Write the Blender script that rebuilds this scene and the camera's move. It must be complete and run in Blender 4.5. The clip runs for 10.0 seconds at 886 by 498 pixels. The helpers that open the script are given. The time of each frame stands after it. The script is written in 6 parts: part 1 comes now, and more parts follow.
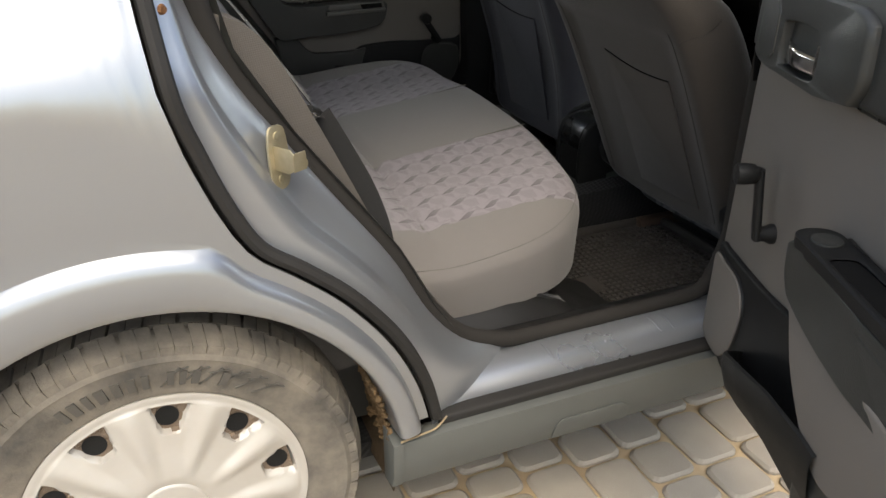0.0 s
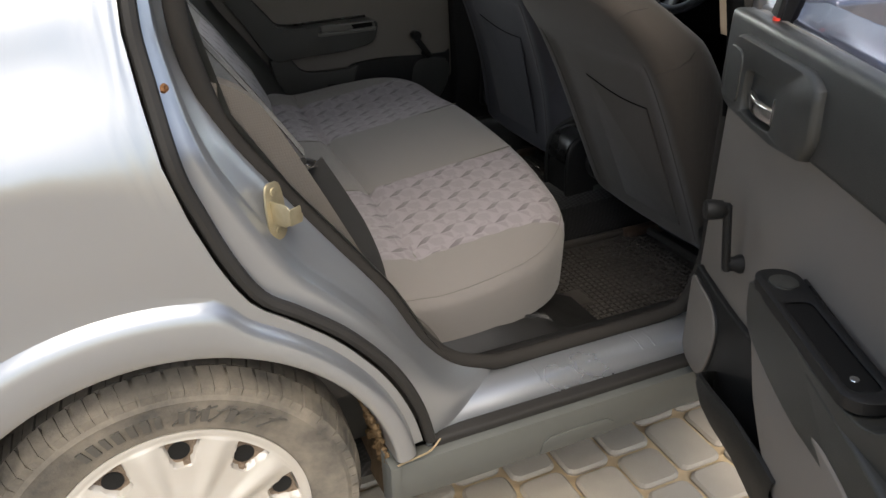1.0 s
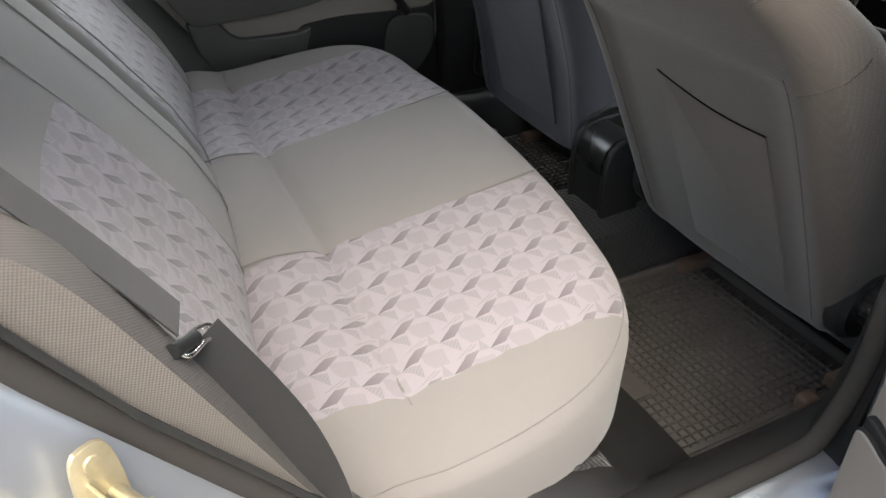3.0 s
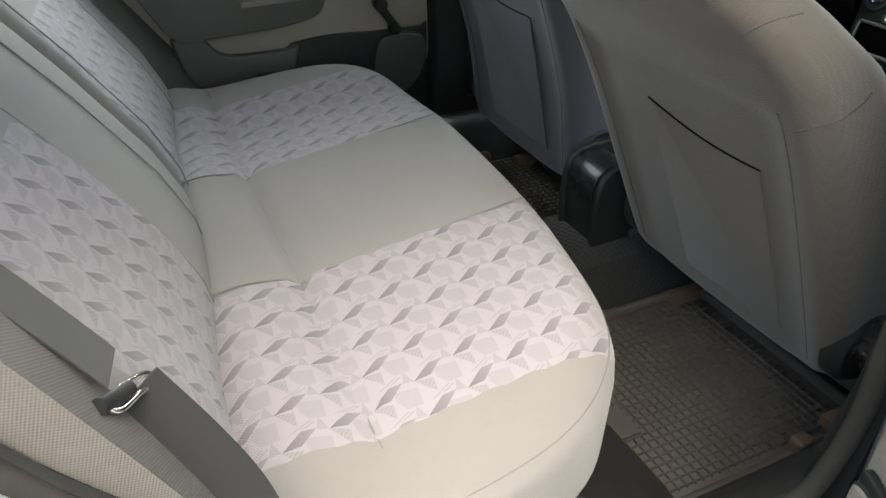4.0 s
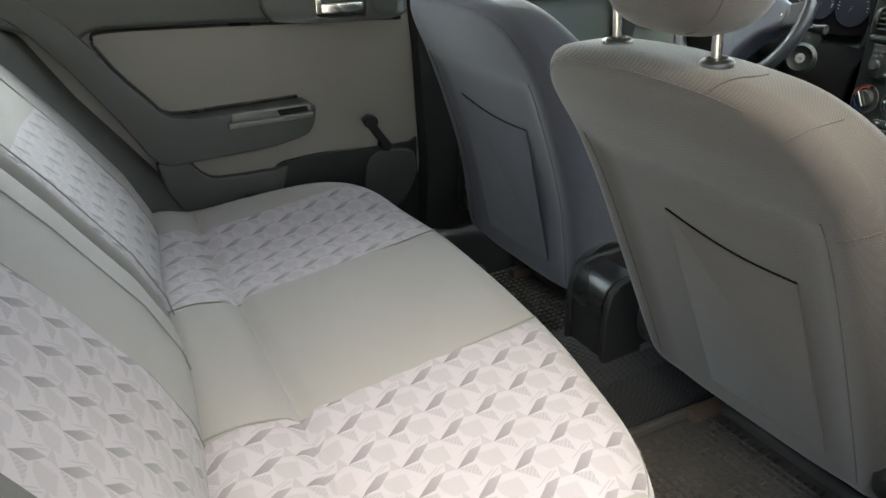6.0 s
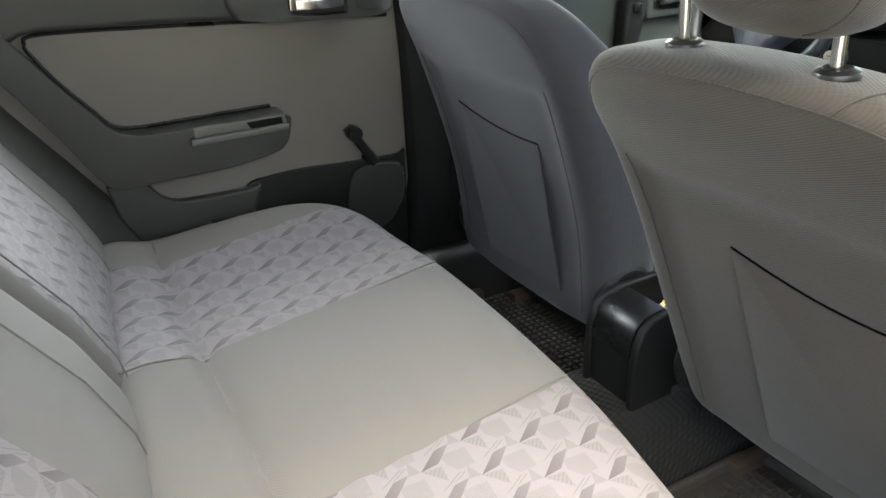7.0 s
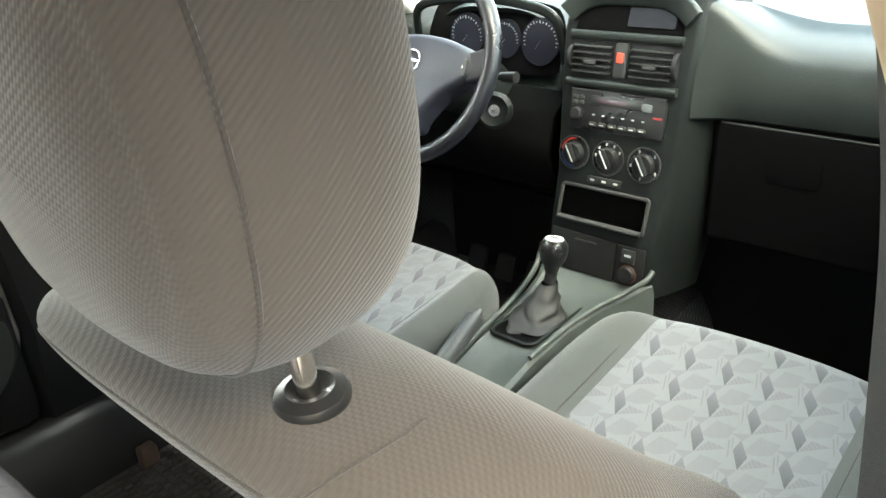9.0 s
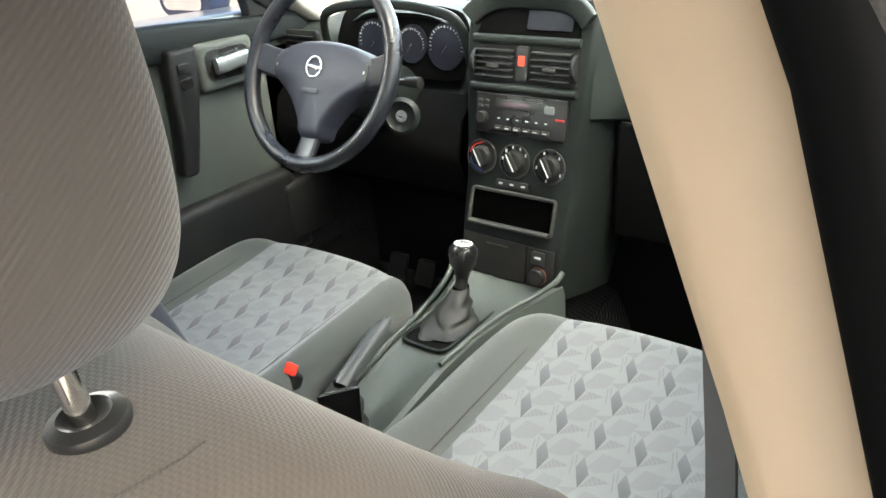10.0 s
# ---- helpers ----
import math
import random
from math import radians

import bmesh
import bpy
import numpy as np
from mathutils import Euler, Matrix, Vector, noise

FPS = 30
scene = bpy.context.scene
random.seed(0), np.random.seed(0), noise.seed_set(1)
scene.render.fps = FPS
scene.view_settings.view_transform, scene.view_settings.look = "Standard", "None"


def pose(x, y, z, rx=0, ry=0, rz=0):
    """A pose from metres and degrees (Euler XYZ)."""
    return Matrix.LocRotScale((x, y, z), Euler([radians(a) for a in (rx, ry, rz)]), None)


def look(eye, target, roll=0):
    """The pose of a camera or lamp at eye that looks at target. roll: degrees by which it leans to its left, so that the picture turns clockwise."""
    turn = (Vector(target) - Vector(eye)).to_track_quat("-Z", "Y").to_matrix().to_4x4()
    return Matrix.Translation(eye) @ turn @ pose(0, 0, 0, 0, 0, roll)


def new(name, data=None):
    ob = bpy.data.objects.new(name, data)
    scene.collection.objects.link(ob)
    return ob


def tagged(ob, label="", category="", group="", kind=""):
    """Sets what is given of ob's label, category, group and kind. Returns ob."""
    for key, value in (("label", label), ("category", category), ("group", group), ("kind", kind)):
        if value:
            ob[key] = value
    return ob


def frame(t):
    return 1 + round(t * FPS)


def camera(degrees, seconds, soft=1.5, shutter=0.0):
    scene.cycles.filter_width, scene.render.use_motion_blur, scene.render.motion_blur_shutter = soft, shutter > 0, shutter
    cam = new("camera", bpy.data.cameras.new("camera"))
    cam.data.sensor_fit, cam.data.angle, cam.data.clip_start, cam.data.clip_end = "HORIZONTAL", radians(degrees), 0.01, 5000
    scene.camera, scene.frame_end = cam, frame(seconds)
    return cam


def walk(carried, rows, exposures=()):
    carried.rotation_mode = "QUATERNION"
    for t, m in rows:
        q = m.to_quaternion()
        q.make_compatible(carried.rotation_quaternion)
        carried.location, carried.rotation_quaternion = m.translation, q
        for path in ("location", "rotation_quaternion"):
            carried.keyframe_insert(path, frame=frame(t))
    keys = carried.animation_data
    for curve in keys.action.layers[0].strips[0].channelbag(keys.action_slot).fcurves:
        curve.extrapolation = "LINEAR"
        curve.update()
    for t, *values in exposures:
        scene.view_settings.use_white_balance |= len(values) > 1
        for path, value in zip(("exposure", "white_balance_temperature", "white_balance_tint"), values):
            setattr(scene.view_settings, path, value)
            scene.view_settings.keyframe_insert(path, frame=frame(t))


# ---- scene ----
cam = camera(60.0, 10.0)
PATH = [
    (0, (0.037, -1.749, 1.166), (0.738, -0.107, 0.263), 0.1),
    (0.5, (-0.021, -1.841, 1.247), (0.673, -0.202, 0.333), -0.3),
    (1, (0.043, -1.785, 1.276), (0.736, -0.159, 0.339), -1.3),
    (1.5, (0.131, -1.629, 1.287), (0.842, -0.037, 0.307), -1.2),
    (2, (0.198, -1.481, 1.272), (0.916, 0.074, 0.241), -1.1),
    (2.5, (0.241, -1.27, 1.269), (0.959, 0.246, 0.18), -0.9),
    (2.7, (0.254, -1.211, 1.247), (0.969, 0.298, 0.145), -1.1),
    (3.8, (0.326, -1.107, 1.2), (1.041, 0.38, 0.069), 0.4),
    (4, (0.326, -1.117, 1.209), (1.052, 0.402, 0.129), 0.2),
    (4.5, (0.325, -1.124, 1.216), (1.093, 0.467, 0.28), -0.4),
    (5, (0.326, -1.113, 1.205), (1.117, 0.51, 0.344), -0.5),
    (5.5, (0.313, -1.087, 1.202), (1.131, 0.534, 0.364), -0.6),
    (5.7, (0.315, -1.071, 1.199), (1.14, 0.548, 0.364), -0.8),
    (7, (0.38, -0.806, 1.163), (1.279, 0.768, 0.318), -1.0),
    (7.5, (0.454, -0.76, 1.215), (1.406, 0.772, 0.352), -2.4),
    (8, (0.579, -0.711, 1.263), (1.709, 0.689, 0.388), -3.2),
    (8.5, (0.706, -0.661, 1.249), (1.971, 0.623, 0.384), -3.5),
    (9, (0.787, -0.679, 1.236), (2.116, 0.546, 0.378), -3.9),
    (9.5, (0.827, -0.711, 1.234), (2.207, 0.459, 0.38), -4.3),
    (10, (0.843, -0.727, 1.226), (2.262, 0.397, 0.375), -4.1),
]
EXPOSURE = [(0.0, 0.80, 6950, 6), (1.0, 0.76, 6900, 7), (2.0, 1.34, 6800, 8), (2.7, 1.86, 6750, 7), (4.0, 2.15, 6700, 1), (5.5, 2.35, 6700, -1), (7.0, 2.55, 6800, 1), (8.3, 2.85, 6900, 1), (9.2, 2.88, 7100, 0), (10.0, 2.76, 7050, 4)]
walk(cam, [(t, look(eye, target, roll)) for t, eye, target, roll in PATH], EXPOSURE)

# ---------- daylight ----------
world = bpy.data.worlds.new("sky")
scene.world = world
world.use_nodes = True
wn = world.node_tree.nodes
sky = wn.new("ShaderNodeTexSky")
sky.sky_type, sky.sun_disc = "NISHITA", False
sky.sun_elevation, sky.sun_rotation = radians(57.5), radians(195)
sky.air_density, sky.dust_density = 1.0, 3.0
wn["Background"].inputs["Strength"].default_value = 0.18
world.node_tree.links.new(sky.outputs[0], wn["Background"].inputs["Color"])
sun = new("sun", bpy.data.lights.new("sun", "SUN"))
sun.data.energy, sun.data.angle, sun.data.color = 1.3, radians(45), (1.0, 0.95, 0.88)
sun.matrix_world = look((-1.4, -5.2, 8.5), (0, 0, 0))


def window_light(name, at, aim, wide, high, watts, tint=(0.96, 0.98, 1.0)):
    """Skylight that falls in through a window's opening."""
    lamp = new(name, bpy.data.lights.new(name, "AREA"))
    lamp.data.shape, lamp.data.size, lamp.data.size_y, lamp.data.energy = "RECTANGLE", wide, high, watts
    lamp.data.color = tint
    lamp.matrix_world = look(at, aim)


window_light("left_window_light", (0.32, 0.80, 1.22), (0.45, -0.1, 0.55), 0.6, 0.22, 3.0, (0.86, 0.92, 1.0))
window_light("windscreen_light", (2.12, 0.0, 1.095), (1.55, 0.0, 0.30), 1.1, 0.30, 1.5, (0.80, 0.91, 1.0))
window_light("driver_window_light", (1.42, 0.74, 1.24), (0.35, -0.15, 0.62), 0.5, 0.16, 2.8, (0.92, 0.96, 1.0))
window_light("passenger_window_light", (1.42, -0.68, 1.24), (0.40, 0.25, 0.62), 0.5, 0.16, 0.6, (0.95, 0.97, 1.0))
window_light("rear_window_light", (-0.72, 0.0, 1.15), (0.4, 0.0, 0.85), 1.0, 0.30, 0.8)


# ---------- material helpers ----------
class Nodes:
    """A small wrapper to write node graphs in short lines."""

    def __init__(self, name):
        self.mat = bpy.data.materials.new(name)
        self.mat.use_nodes = True
        self.tree = self.mat.node_tree
        self.bsdf = self.tree.nodes["Principled BSDF"]
        self.pos = self.tree.nodes.new("ShaderNodeTexCoord").outputs["Object"]

    def link(self, a, b):
        self.tree.links.new(a, b)

    def put(self, socket, value):
        if isinstance(value, bpy.types.NodeSocket):
            self.link(value, socket)
        elif value is not None:
            socket.default_value = value

    def math(self, op, a, b=None, c=None, clamp=False):
        n = self.tree.nodes.new("ShaderNodeMath")
        n.operation, n.use_clamp = op, clamp
        for s, v in zip(n.inputs, (a, b, c)):
            self.put(s, v)
        return n.outputs[0]

    def noise(self, scale, detail=3.0, rough=0.55, vec=None, distort=0.0):
        n = self.tree.nodes.new("ShaderNodeTexNoise")
        n.inputs["Scale"].default_value, n.inputs["Detail"].default_value = scale, detail
        n.inputs["Roughness"].default_value, n.inputs["Distortion"].default_value = rough, distort
        self.link(vec or self.pos, n.inputs["Vector"])
        return n.outputs["Fac"]

    def voronoi(self, scale, vec=None, feature="F1"):
        n = self.tree.nodes.new("ShaderNodeTexVoronoi")
        n.feature = feature
        n.inputs["Scale"].default_value = scale
        self.link(vec or self.pos, n.inputs["Vector"])
        return n.outputs["Distance"]

    def scaled(self, x, y, z, vec=None):
        n = self.tree.nodes.new("ShaderNodeMapping")
        n.inputs["Scale"].default_value = (x, y, z)
        self.link(vec or self.pos, n.inputs["Vector"])
        return n.outputs[0]

    def turned(self, rx, ry, rz, vec=None):
        n = self.tree.nodes.new("ShaderNodeMapping")
        n.inputs["Rotation"].default_value = (radians(rx), radians(ry), radians(rz))
        self.link(vec or self.pos, n.inputs["Vector"])
        return n.outputs[0]

    def split(self, vec=None):
        n = self.tree.nodes.new("ShaderNodeSeparateXYZ")
        self.link(vec or self.pos, n.inputs[0])
        return n.outputs

    def ramp(self, fac, *stops):
        n = self.tree.nodes.new("ShaderNodeValToRGB")
        e = n.color_ramp.elements
        while len(e) < len(stops):
            e.new(0.5)
        for el, (p, c) in zip(e, stops):
            el.position, el.color = p, (*c, 1) if len(c) == 3 else c
        self.link(fac, n.inputs[0])
        return n.outputs[0]

    def mix(self, fac, a, b, blend="MIX"):
        n = self.tree.nodes.new("ShaderNodeMix")
        n.data_type, n.blend_type = "RGBA", blend
        self.put(n.inputs[0], fac)
        for s, v in ((n.inputs[6], a), (n.inputs[7], b)):
            self.put(s, (*v, 1) if isinstance(v, tuple) and len(v) == 3 else v)
        return n.outputs[2]

    def bump(self, height, strength=0.3, distance=0.002, after=None):
        n = self.tree.nodes.new("ShaderNodeBump")
        n.inputs["Strength"].default_value, n.inputs["Distance"].default_value = strength, distance
        self.link(height, n.inputs["Height"])
        if after:
            self.link(after, n.inputs["Normal"])
        self.link(n.outputs[0], self.bsdf.inputs["Normal"])
        return n.outputs[0]

    def done(self, color=None, rough=None, metal=0.0, **more):
        b = self.bsdf.inputs
        if isinstance(color, tuple):
            color = (*color, 1)
        self.put(b["Base Color"], color)
        self.put(b["Roughness"], rough)
        b["Metallic"].default_value = metal
        for key, value in more.items():
            self.put(b[key.replace("_", " ")], value)
        return self.mat


def plastic(name, color, rough=0.5, grain=900.0, bump=0.25, wear=0.25, spec=0.5):
    """Grained moulded plastic with slight dust and handling marks."""
    n = Nodes(name)
    big, fine = n.noise(9, 4), n.voronoi(grain)
    c = n.mix(n.math("MULTIPLY", big, wear), color, tuple(min(1, v * 1.9 + 0.02) for v in color))
    n.bump(fine, bump, 0.0006)
    return n.done(c, n.math("MULTIPLY_ADD", big, 0.25, rough - 0.12), Specular_IOR_Level=spec)


def weave(n, scale, twill=0.2):
    """Height of a canvas weave, a little uneven; twill: how far the ribs outdo the cross threads."""
    x, y, z = n.split()
    wob = n.math("MULTIPLY", n.noise(60, 2), 0.0005)
    a = n.math("ADD", n.math("ADD", y, n.math("MULTIPLY", x, 0.35)), wob)
    b = n.math("ADD", n.math("SUBTRACT", n.math("MULTIPLY_ADD", y, 0.55, z), n.math("MULTIPLY", x, 0.9)), wob)
    s, t = n.math("SINE", n.math("MULTIPLY", a, scale)), n.math("SINE", n.math("MULTIPLY", b, scale * 0.94))
    return n.math("ADD", n.math("MULTIPLY", n.math("MULTIPLY", s, t), 1.0 - twill), n.math("MULTIPLY", t, twill))


def cloth(name, color, scale=1500.0, soil=0.35, bump=0.35, twill=0.2, show=0.10):
    n = Nodes(name)
    w = weave(n, scale, twill)
    big, fine = n.noise(6, 4), n.noise(700, 2)
    c = n.mix(n.math("MULTIPLY", big, soil), color, tuple(v * 0.62 for v in color))
    c = n.mix(n.math("MULTIPLY_ADD", w, show, show), c, tuple(min(1, v * 2.0) for v in color))
    n.bump(n.math("ADD", w, n.math("MULTIPLY", fine, 0.8)), bump, 0.0008)
    return n.done(c, 0.95, Specular_IOR_Level=0.15, Sheen_Weight=0.15)


def pattern(n, u, v, lattice):
    """A woven motif of facetted stones on a slanting lattice: returns dark and mid masks. u, v in metres;
    lattice: the origin and the two steps from stone to stone."""
    (u0, v0), (pu, pv), (qu, qv) = lattice
    det = pu * qv - pv * qu
    du, dv = n.math("SUBTRACT", u, u0), n.math("SUBTRACT", v, v0)
    a = n.math("ADD", n.math("MULTIPLY", du, qv / det), n.math("MULTIPLY", dv, -qu / det))
    b = n.math("ADD", n.math("MULTIPLY", du, -pv / det), n.math("MULTIPLY", dv, pu / det))

    def cell(c, low):
        """The place within one stone, counted from low."""
        return n.math("ADD", n.math("FRACT", n.math("ADD", c, 50.0 - low)), low)

    def facet(corners, low_a, low_b):
        """1 inside a convex facet, with its place along the first step."""
        x, y = cell(a, low_a), cell(b, low_b)
        mx, my = (sum(c[k] for c in corners) / len(corners) for k in (0, 1))
        out = None
        for (ax, ay), (bx, by) in zip(corners, corners[1:] + corners[:1]):
            nx, ny = by - ay, ax - bx
            if nx * (mx - ax) + ny * (my - ay) < 0:
                nx, ny = -nx, -ny
            side = n.math("GREATER_THAN", n.math("MULTIPLY_ADD", x, nx, n.math("MULTIPLY", y, ny)), nx * ax + ny * ay)
            out = side if out is None else n.math("MULTIPLY", out, side)
        return out, x, y

    wedge, x, y = facet([(0.0, 0.0), (0.44, -0.24), (0.76, -0.155), (0.39, 0.10)], -0.1, -0.45)
    dark = n.math("MULTIPLY", wedge, n.math("SUBTRACT", 1.0, n.math("MULTIPLY", x, 1.05)))
    top = facet([(0.48, -0.04), (1.01, 0.185), (1.02, 0.66), (0.67, 0.55), (0.51, 0.25)], 0.3, -0.2)[0]
    foot, x, y = facet([(0.0, 0.0), (0.40, 0.61), (0.41, 0.21)], -0.1, -0.1)
    foot = n.math("MULTIPLY", foot, n.math("MULTIPLY_ADD", n.math("SINE", n.math("MULTIPLY", n.math("ADD", x, y), 46.0)), 0.25, 0.75))
    back = facet([(0.0, 0.0), (-0.25, -0.12), (-0.16, -0.42)], -0.5, -0.6)[0]
    edge, x, y = facet([(0.12, -0.30), (0.60, -0.44), (0.84, -0.28), (0.46, -0.27)], 0.0, -0.6)
    edge = n.math("MULTIPLY", edge, n.math("GREATER_THAN", n.math("SINE", n.math("MULTIPLY", n.math("MULTIPLY_ADD", x, 0.25, y), 74.0)), 0.1))
    mid = n.math("MAXIMUM", n.math("MULTIPLY", top, 0.45), n.math("MULTIPLY", foot, 0.9))
    mid = n.math("MAXIMUM", mid, n.math("MAXIMUM", n.math("MULTIPLY", back, 0.6), n.math("MULTIPLY", edge, 0.7)))
    return dark, n.math("MAXIMUM", mid, n.math("MULTIPLY", wedge, 0.7))


def band(n, s, lo, hi):
    return n.math("MULTIPLY", n.math("GREATER_THAN", s, lo), n.math("LESS_THAN", s, hi))


def patterned(name, plain, light, mid, dark, inside, uv, lattice):
    """Seat cloth: the woven motif where inside(n) is 1, plain ribbed cloth elsewhere."""
    n = Nodes(name)
    u, v = uv(n)
    d, m = pattern(n, u, v, lattice)
    hatch = n.math("MULTIPLY_ADD", n.math("SINE", n.math("MULTIPLY", u, 2600)), 0.15, 0.85)
    c = n.mix(m, light, mid)
    c = n.mix(n.math("MULTIPLY", d, hatch), c, dark)
    w = weave(n, 2600)
    big = n.math("ADD", n.math("MULTIPLY", n.noise(5, 4), 0.7), n.math("MULTIPLY", n.noise(45, 4, 0.7), 0.5))
    fleck = n.noise(650, 2)
    c = n.mix(n.math("MULTIPLY", fleck, 0.22), c, tuple(k * 0.6 for k in mid))
    pl = n.mix(n.math("MULTIPLY", big, 0.35), plain, tuple(k * 0.66 for k in plain))
    pl = n.mix(n.math("MULTIPLY", n.math("SUBTRACT", fleck, 0.3), 0.5, clamp=True), pl, tuple(k * 0.72 for k in plain))
    pl = n.mix(n.math("MULTIPLY_ADD", w, 0.06, 0.06), pl, tuple(k * 1.5 for k in plain))
    f = inside(n)
    c = n.mix(f, pl, n.mix(n.math("MULTIPLY", big, 0.25), c, tuple(k * 0.75 for k in mid)))
    n.bump(n.math("ADD", w, n.math("MULTIPLY", n.math("MULTIPLY", d, f), -2.5)), 0.28, 0.0008)
    return n.done(c, 0.95, Specular_IOR_Level=0.12, Sheen_Weight=0.15)


# ---------- materials ----------
def paint():
    n = Nodes("silver_blue_paint")
    flake, dust = n.voronoi(2600), n.noise(4, 5)
    c = n.mix(n.math("MULTIPLY", flake, 0.5), (0.34, 0.36, 0.385), (0.44, 0.46, 0.49))
    c = n.mix(n.math("MULTIPLY", dust, 0.20), c, (0.42, 0.38, 0.32))
    return n.done(c, n.math("MULTIPLY_ADD", dust, 0.16, 0.22), 0.72, Coat_Weight=0.6, Coat_Roughness=0.17)


M_PAINT = paint()
M_SKIRT = plastic("faded_sill_plastic", (0.080, 0.082, 0.075), 0.55, 500, 0.2, 0.5, 0.35)
M_RUBBER = plastic("weather_seal_rubber", (0.018, 0.0165, 0.015), 0.7, 600, 0.2, 0.35, 0.3)
M_SEAL = plastic("door_seal_flock", (0.021, 0.019, 0.017), 0.9, 700, 0.3, 0.3, 0.15)
M_BLACK = plastic("black_trim_plastic", (0.0055, 0.0055, 0.0055), 0.50, 900, 0.35, 0.4, 0.22)
# lighter copy of the dash plastic, with windscreen glare put into its colour
M_DASHLIT = plastic("glare_dash_plastic", (0.0105, 0.0135, 0.0118), 0.42, 600, 0.5, 0.08, 0.32)
# near-zero black; on the lower dash and knee panel it includes the shade there
M_SOFTBLACK = plastic("near_zero_black", (0.0014, 0.0014, 0.0014), 0.85, 900, 0.02, 0.05, 0.04)
M_GREY = plastic("charcoal_trim_plastic", (0.023, 0.0235, 0.0215), 0.42, 700, 0.4, 0.3, 0.45)
M_DASH = plastic("dash_plastic", (0.0050, 0.0066, 0.0060), 0.42, 600, 0.5, 0.06, 0.22)
M_GLOSS = plastic("smooth_black_plastic", (0.007, 0.007, 0.007), 0.28, 900, 0.05, 0.2, 0.5)
M_PANEL = plastic("door_panel_vinyl", (0.135, 0.122, 0.108), 0.60, 700, 0.3, 0.12, 0.38)
M_CLOTH = cloth("seat_cloth_plain", (0.20, 0.185, 0.165))
# cloth darkened to carry the shade on the rear of the front seats
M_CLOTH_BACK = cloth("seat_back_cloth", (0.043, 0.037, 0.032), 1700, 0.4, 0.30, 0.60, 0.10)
# copy of the seat back cloth, its blue painted in for window light
M_CLOTH_BLUELIT = cloth("blue_lit_seat_cloth", (0.040, 0.040, 0.048), 1700, 0.3, 0.32, 0.60, 0.08)


def ribbed():
    n = Nodes("ribbed_bolster_cloth")
    x, y, z = n.split()
    s = n.math("SINE", n.math("MULTIPLY", n.math("ADD", n.math("SUBTRACT", z, n.math("MULTIPLY", x, 0.55)), n.math("MULTIPLY", n.noise(60, 2), 0.0006)), 1750))
    t = n.math("SINE", n.math("MULTIPLY", n.math("ADD", n.math("ADD", x, n.math("MULTIPLY", z, 0.55)), y), 1650))
    s = n.math("MULTIPLY", s, t)
    c = n.mix(n.math("MULTIPLY_ADD", s, 0.5, 0.5), (0.078, 0.070, 0.062), (0.128, 0.115, 0.102))
    n.bump(s, 0.35, 0.0009)
    return n.done(c, 0.95, Specular_IOR_Level=0.12)


M_RIBBED = ribbed()
M_CARPET = cloth("floor_carpet", (0.011, 0.011, 0.011), 400, 0.4, 0.8)
M_MAT = plastic("rubber_mat", (0.024, 0.021, 0.018), 0.62, 400, 0.3, 0.9, 0.35)
M_BEIGE = plastic("beige_pillar_trim", (0.40, 0.30, 0.205), 0.7, 1200, 0.1, 0.06, 0.25)
M_HEADLINER = cloth("headliner", (0.55, 0.50, 0.44), 700, 0.15, 0.2)
M_BELT = cloth("belt_webbing", (0.016, 0.0155, 0.015), 4200, 0.2, 0.2)
M_GAUGE = plastic("gauge_face", (0.0055, 0.006, 0.010), 0.5, 900, 0.02, 0.1, 0.12)
M_SILLTRIM = plastic("scuffed_sill_trim", (0.010, 0.0098, 0.0095), 0.38, 500, 0.3, 0.3, 0.36)


# ---------- mesh helpers ----------
BASE = {}


def thing(name, at=(0, 0, 0), label="", category="", group="", kind="", turn=0.0):
    """An Empty at the thing's base; its parts are built in world metres as if turn were 0."""
    ob = new(name)
    ob.empty_display_size = 0.05
    BASE[ob] = Matrix.Translation(at)
    ob.matrix_basis = Matrix.Translation(at) @ Matrix.Rotation(radians(turn), 4, "Z")
    return tagged(ob, label, category, group, kind)


def part(name, bm, material, parent=None, label="", sharp=38.0, flat=False):
    """Links a bmesh as one mesh object, under a thing or a part if given."""
    me = bpy.data.meshes.new(name)
    if parent is not None:
        bm.transform(BASE[parent].inverted())
    bmesh.ops.recalc_face_normals(bm, faces=bm.faces)
    bm.to_mesh(me)
    bm.free()
    if not flat:
        me.shade_smooth()
        me.set_sharp_from_angle(angle=radians(sharp))
    for m in material if isinstance(material, (list, tuple)) else [material]:
        me.materials.append(m)
    ob = new(name, me)
    if parent is not None:
        ob.parent = parent
        BASE[ob] = BASE[parent]
    if label:
        ob["label"] = label
    return ob


def hung(name, bm, material, parent, pose_m, label=""):
    """A part with a pose of its own in the world; its own parts are built in its local metres."""
    ob = part(name, bm, material, None, label)
    ob.parent = parent
    ob.matrix_basis = BASE[parent].inverted() @ pose_m
    BASE[ob] = Matrix()
    return ob


def join(*bms):
    out = bmesh.new()
    for b in bms:
        me = bpy.data.meshes.new("tmp")
        b.to_mesh(me)
        b.free()
        out.from_mesh(me)
        bpy.data.meshes.remove(me)
    return out


def moved(bm, m):
    bm.transform(m)
    return bm


def bevel(bm, width, seg=2, angle=30):
    edges = [e for e in bm.edges if len(e.link_faces) == 2 and e.calc_face_angle(0) > radians(angle)]
    if width > 0 and edges:
        bmesh.ops.bevel(bm, geom=edges, offset=width, segments=seg, affect="EDGES", profile=0.6, clamp_overlap=True)
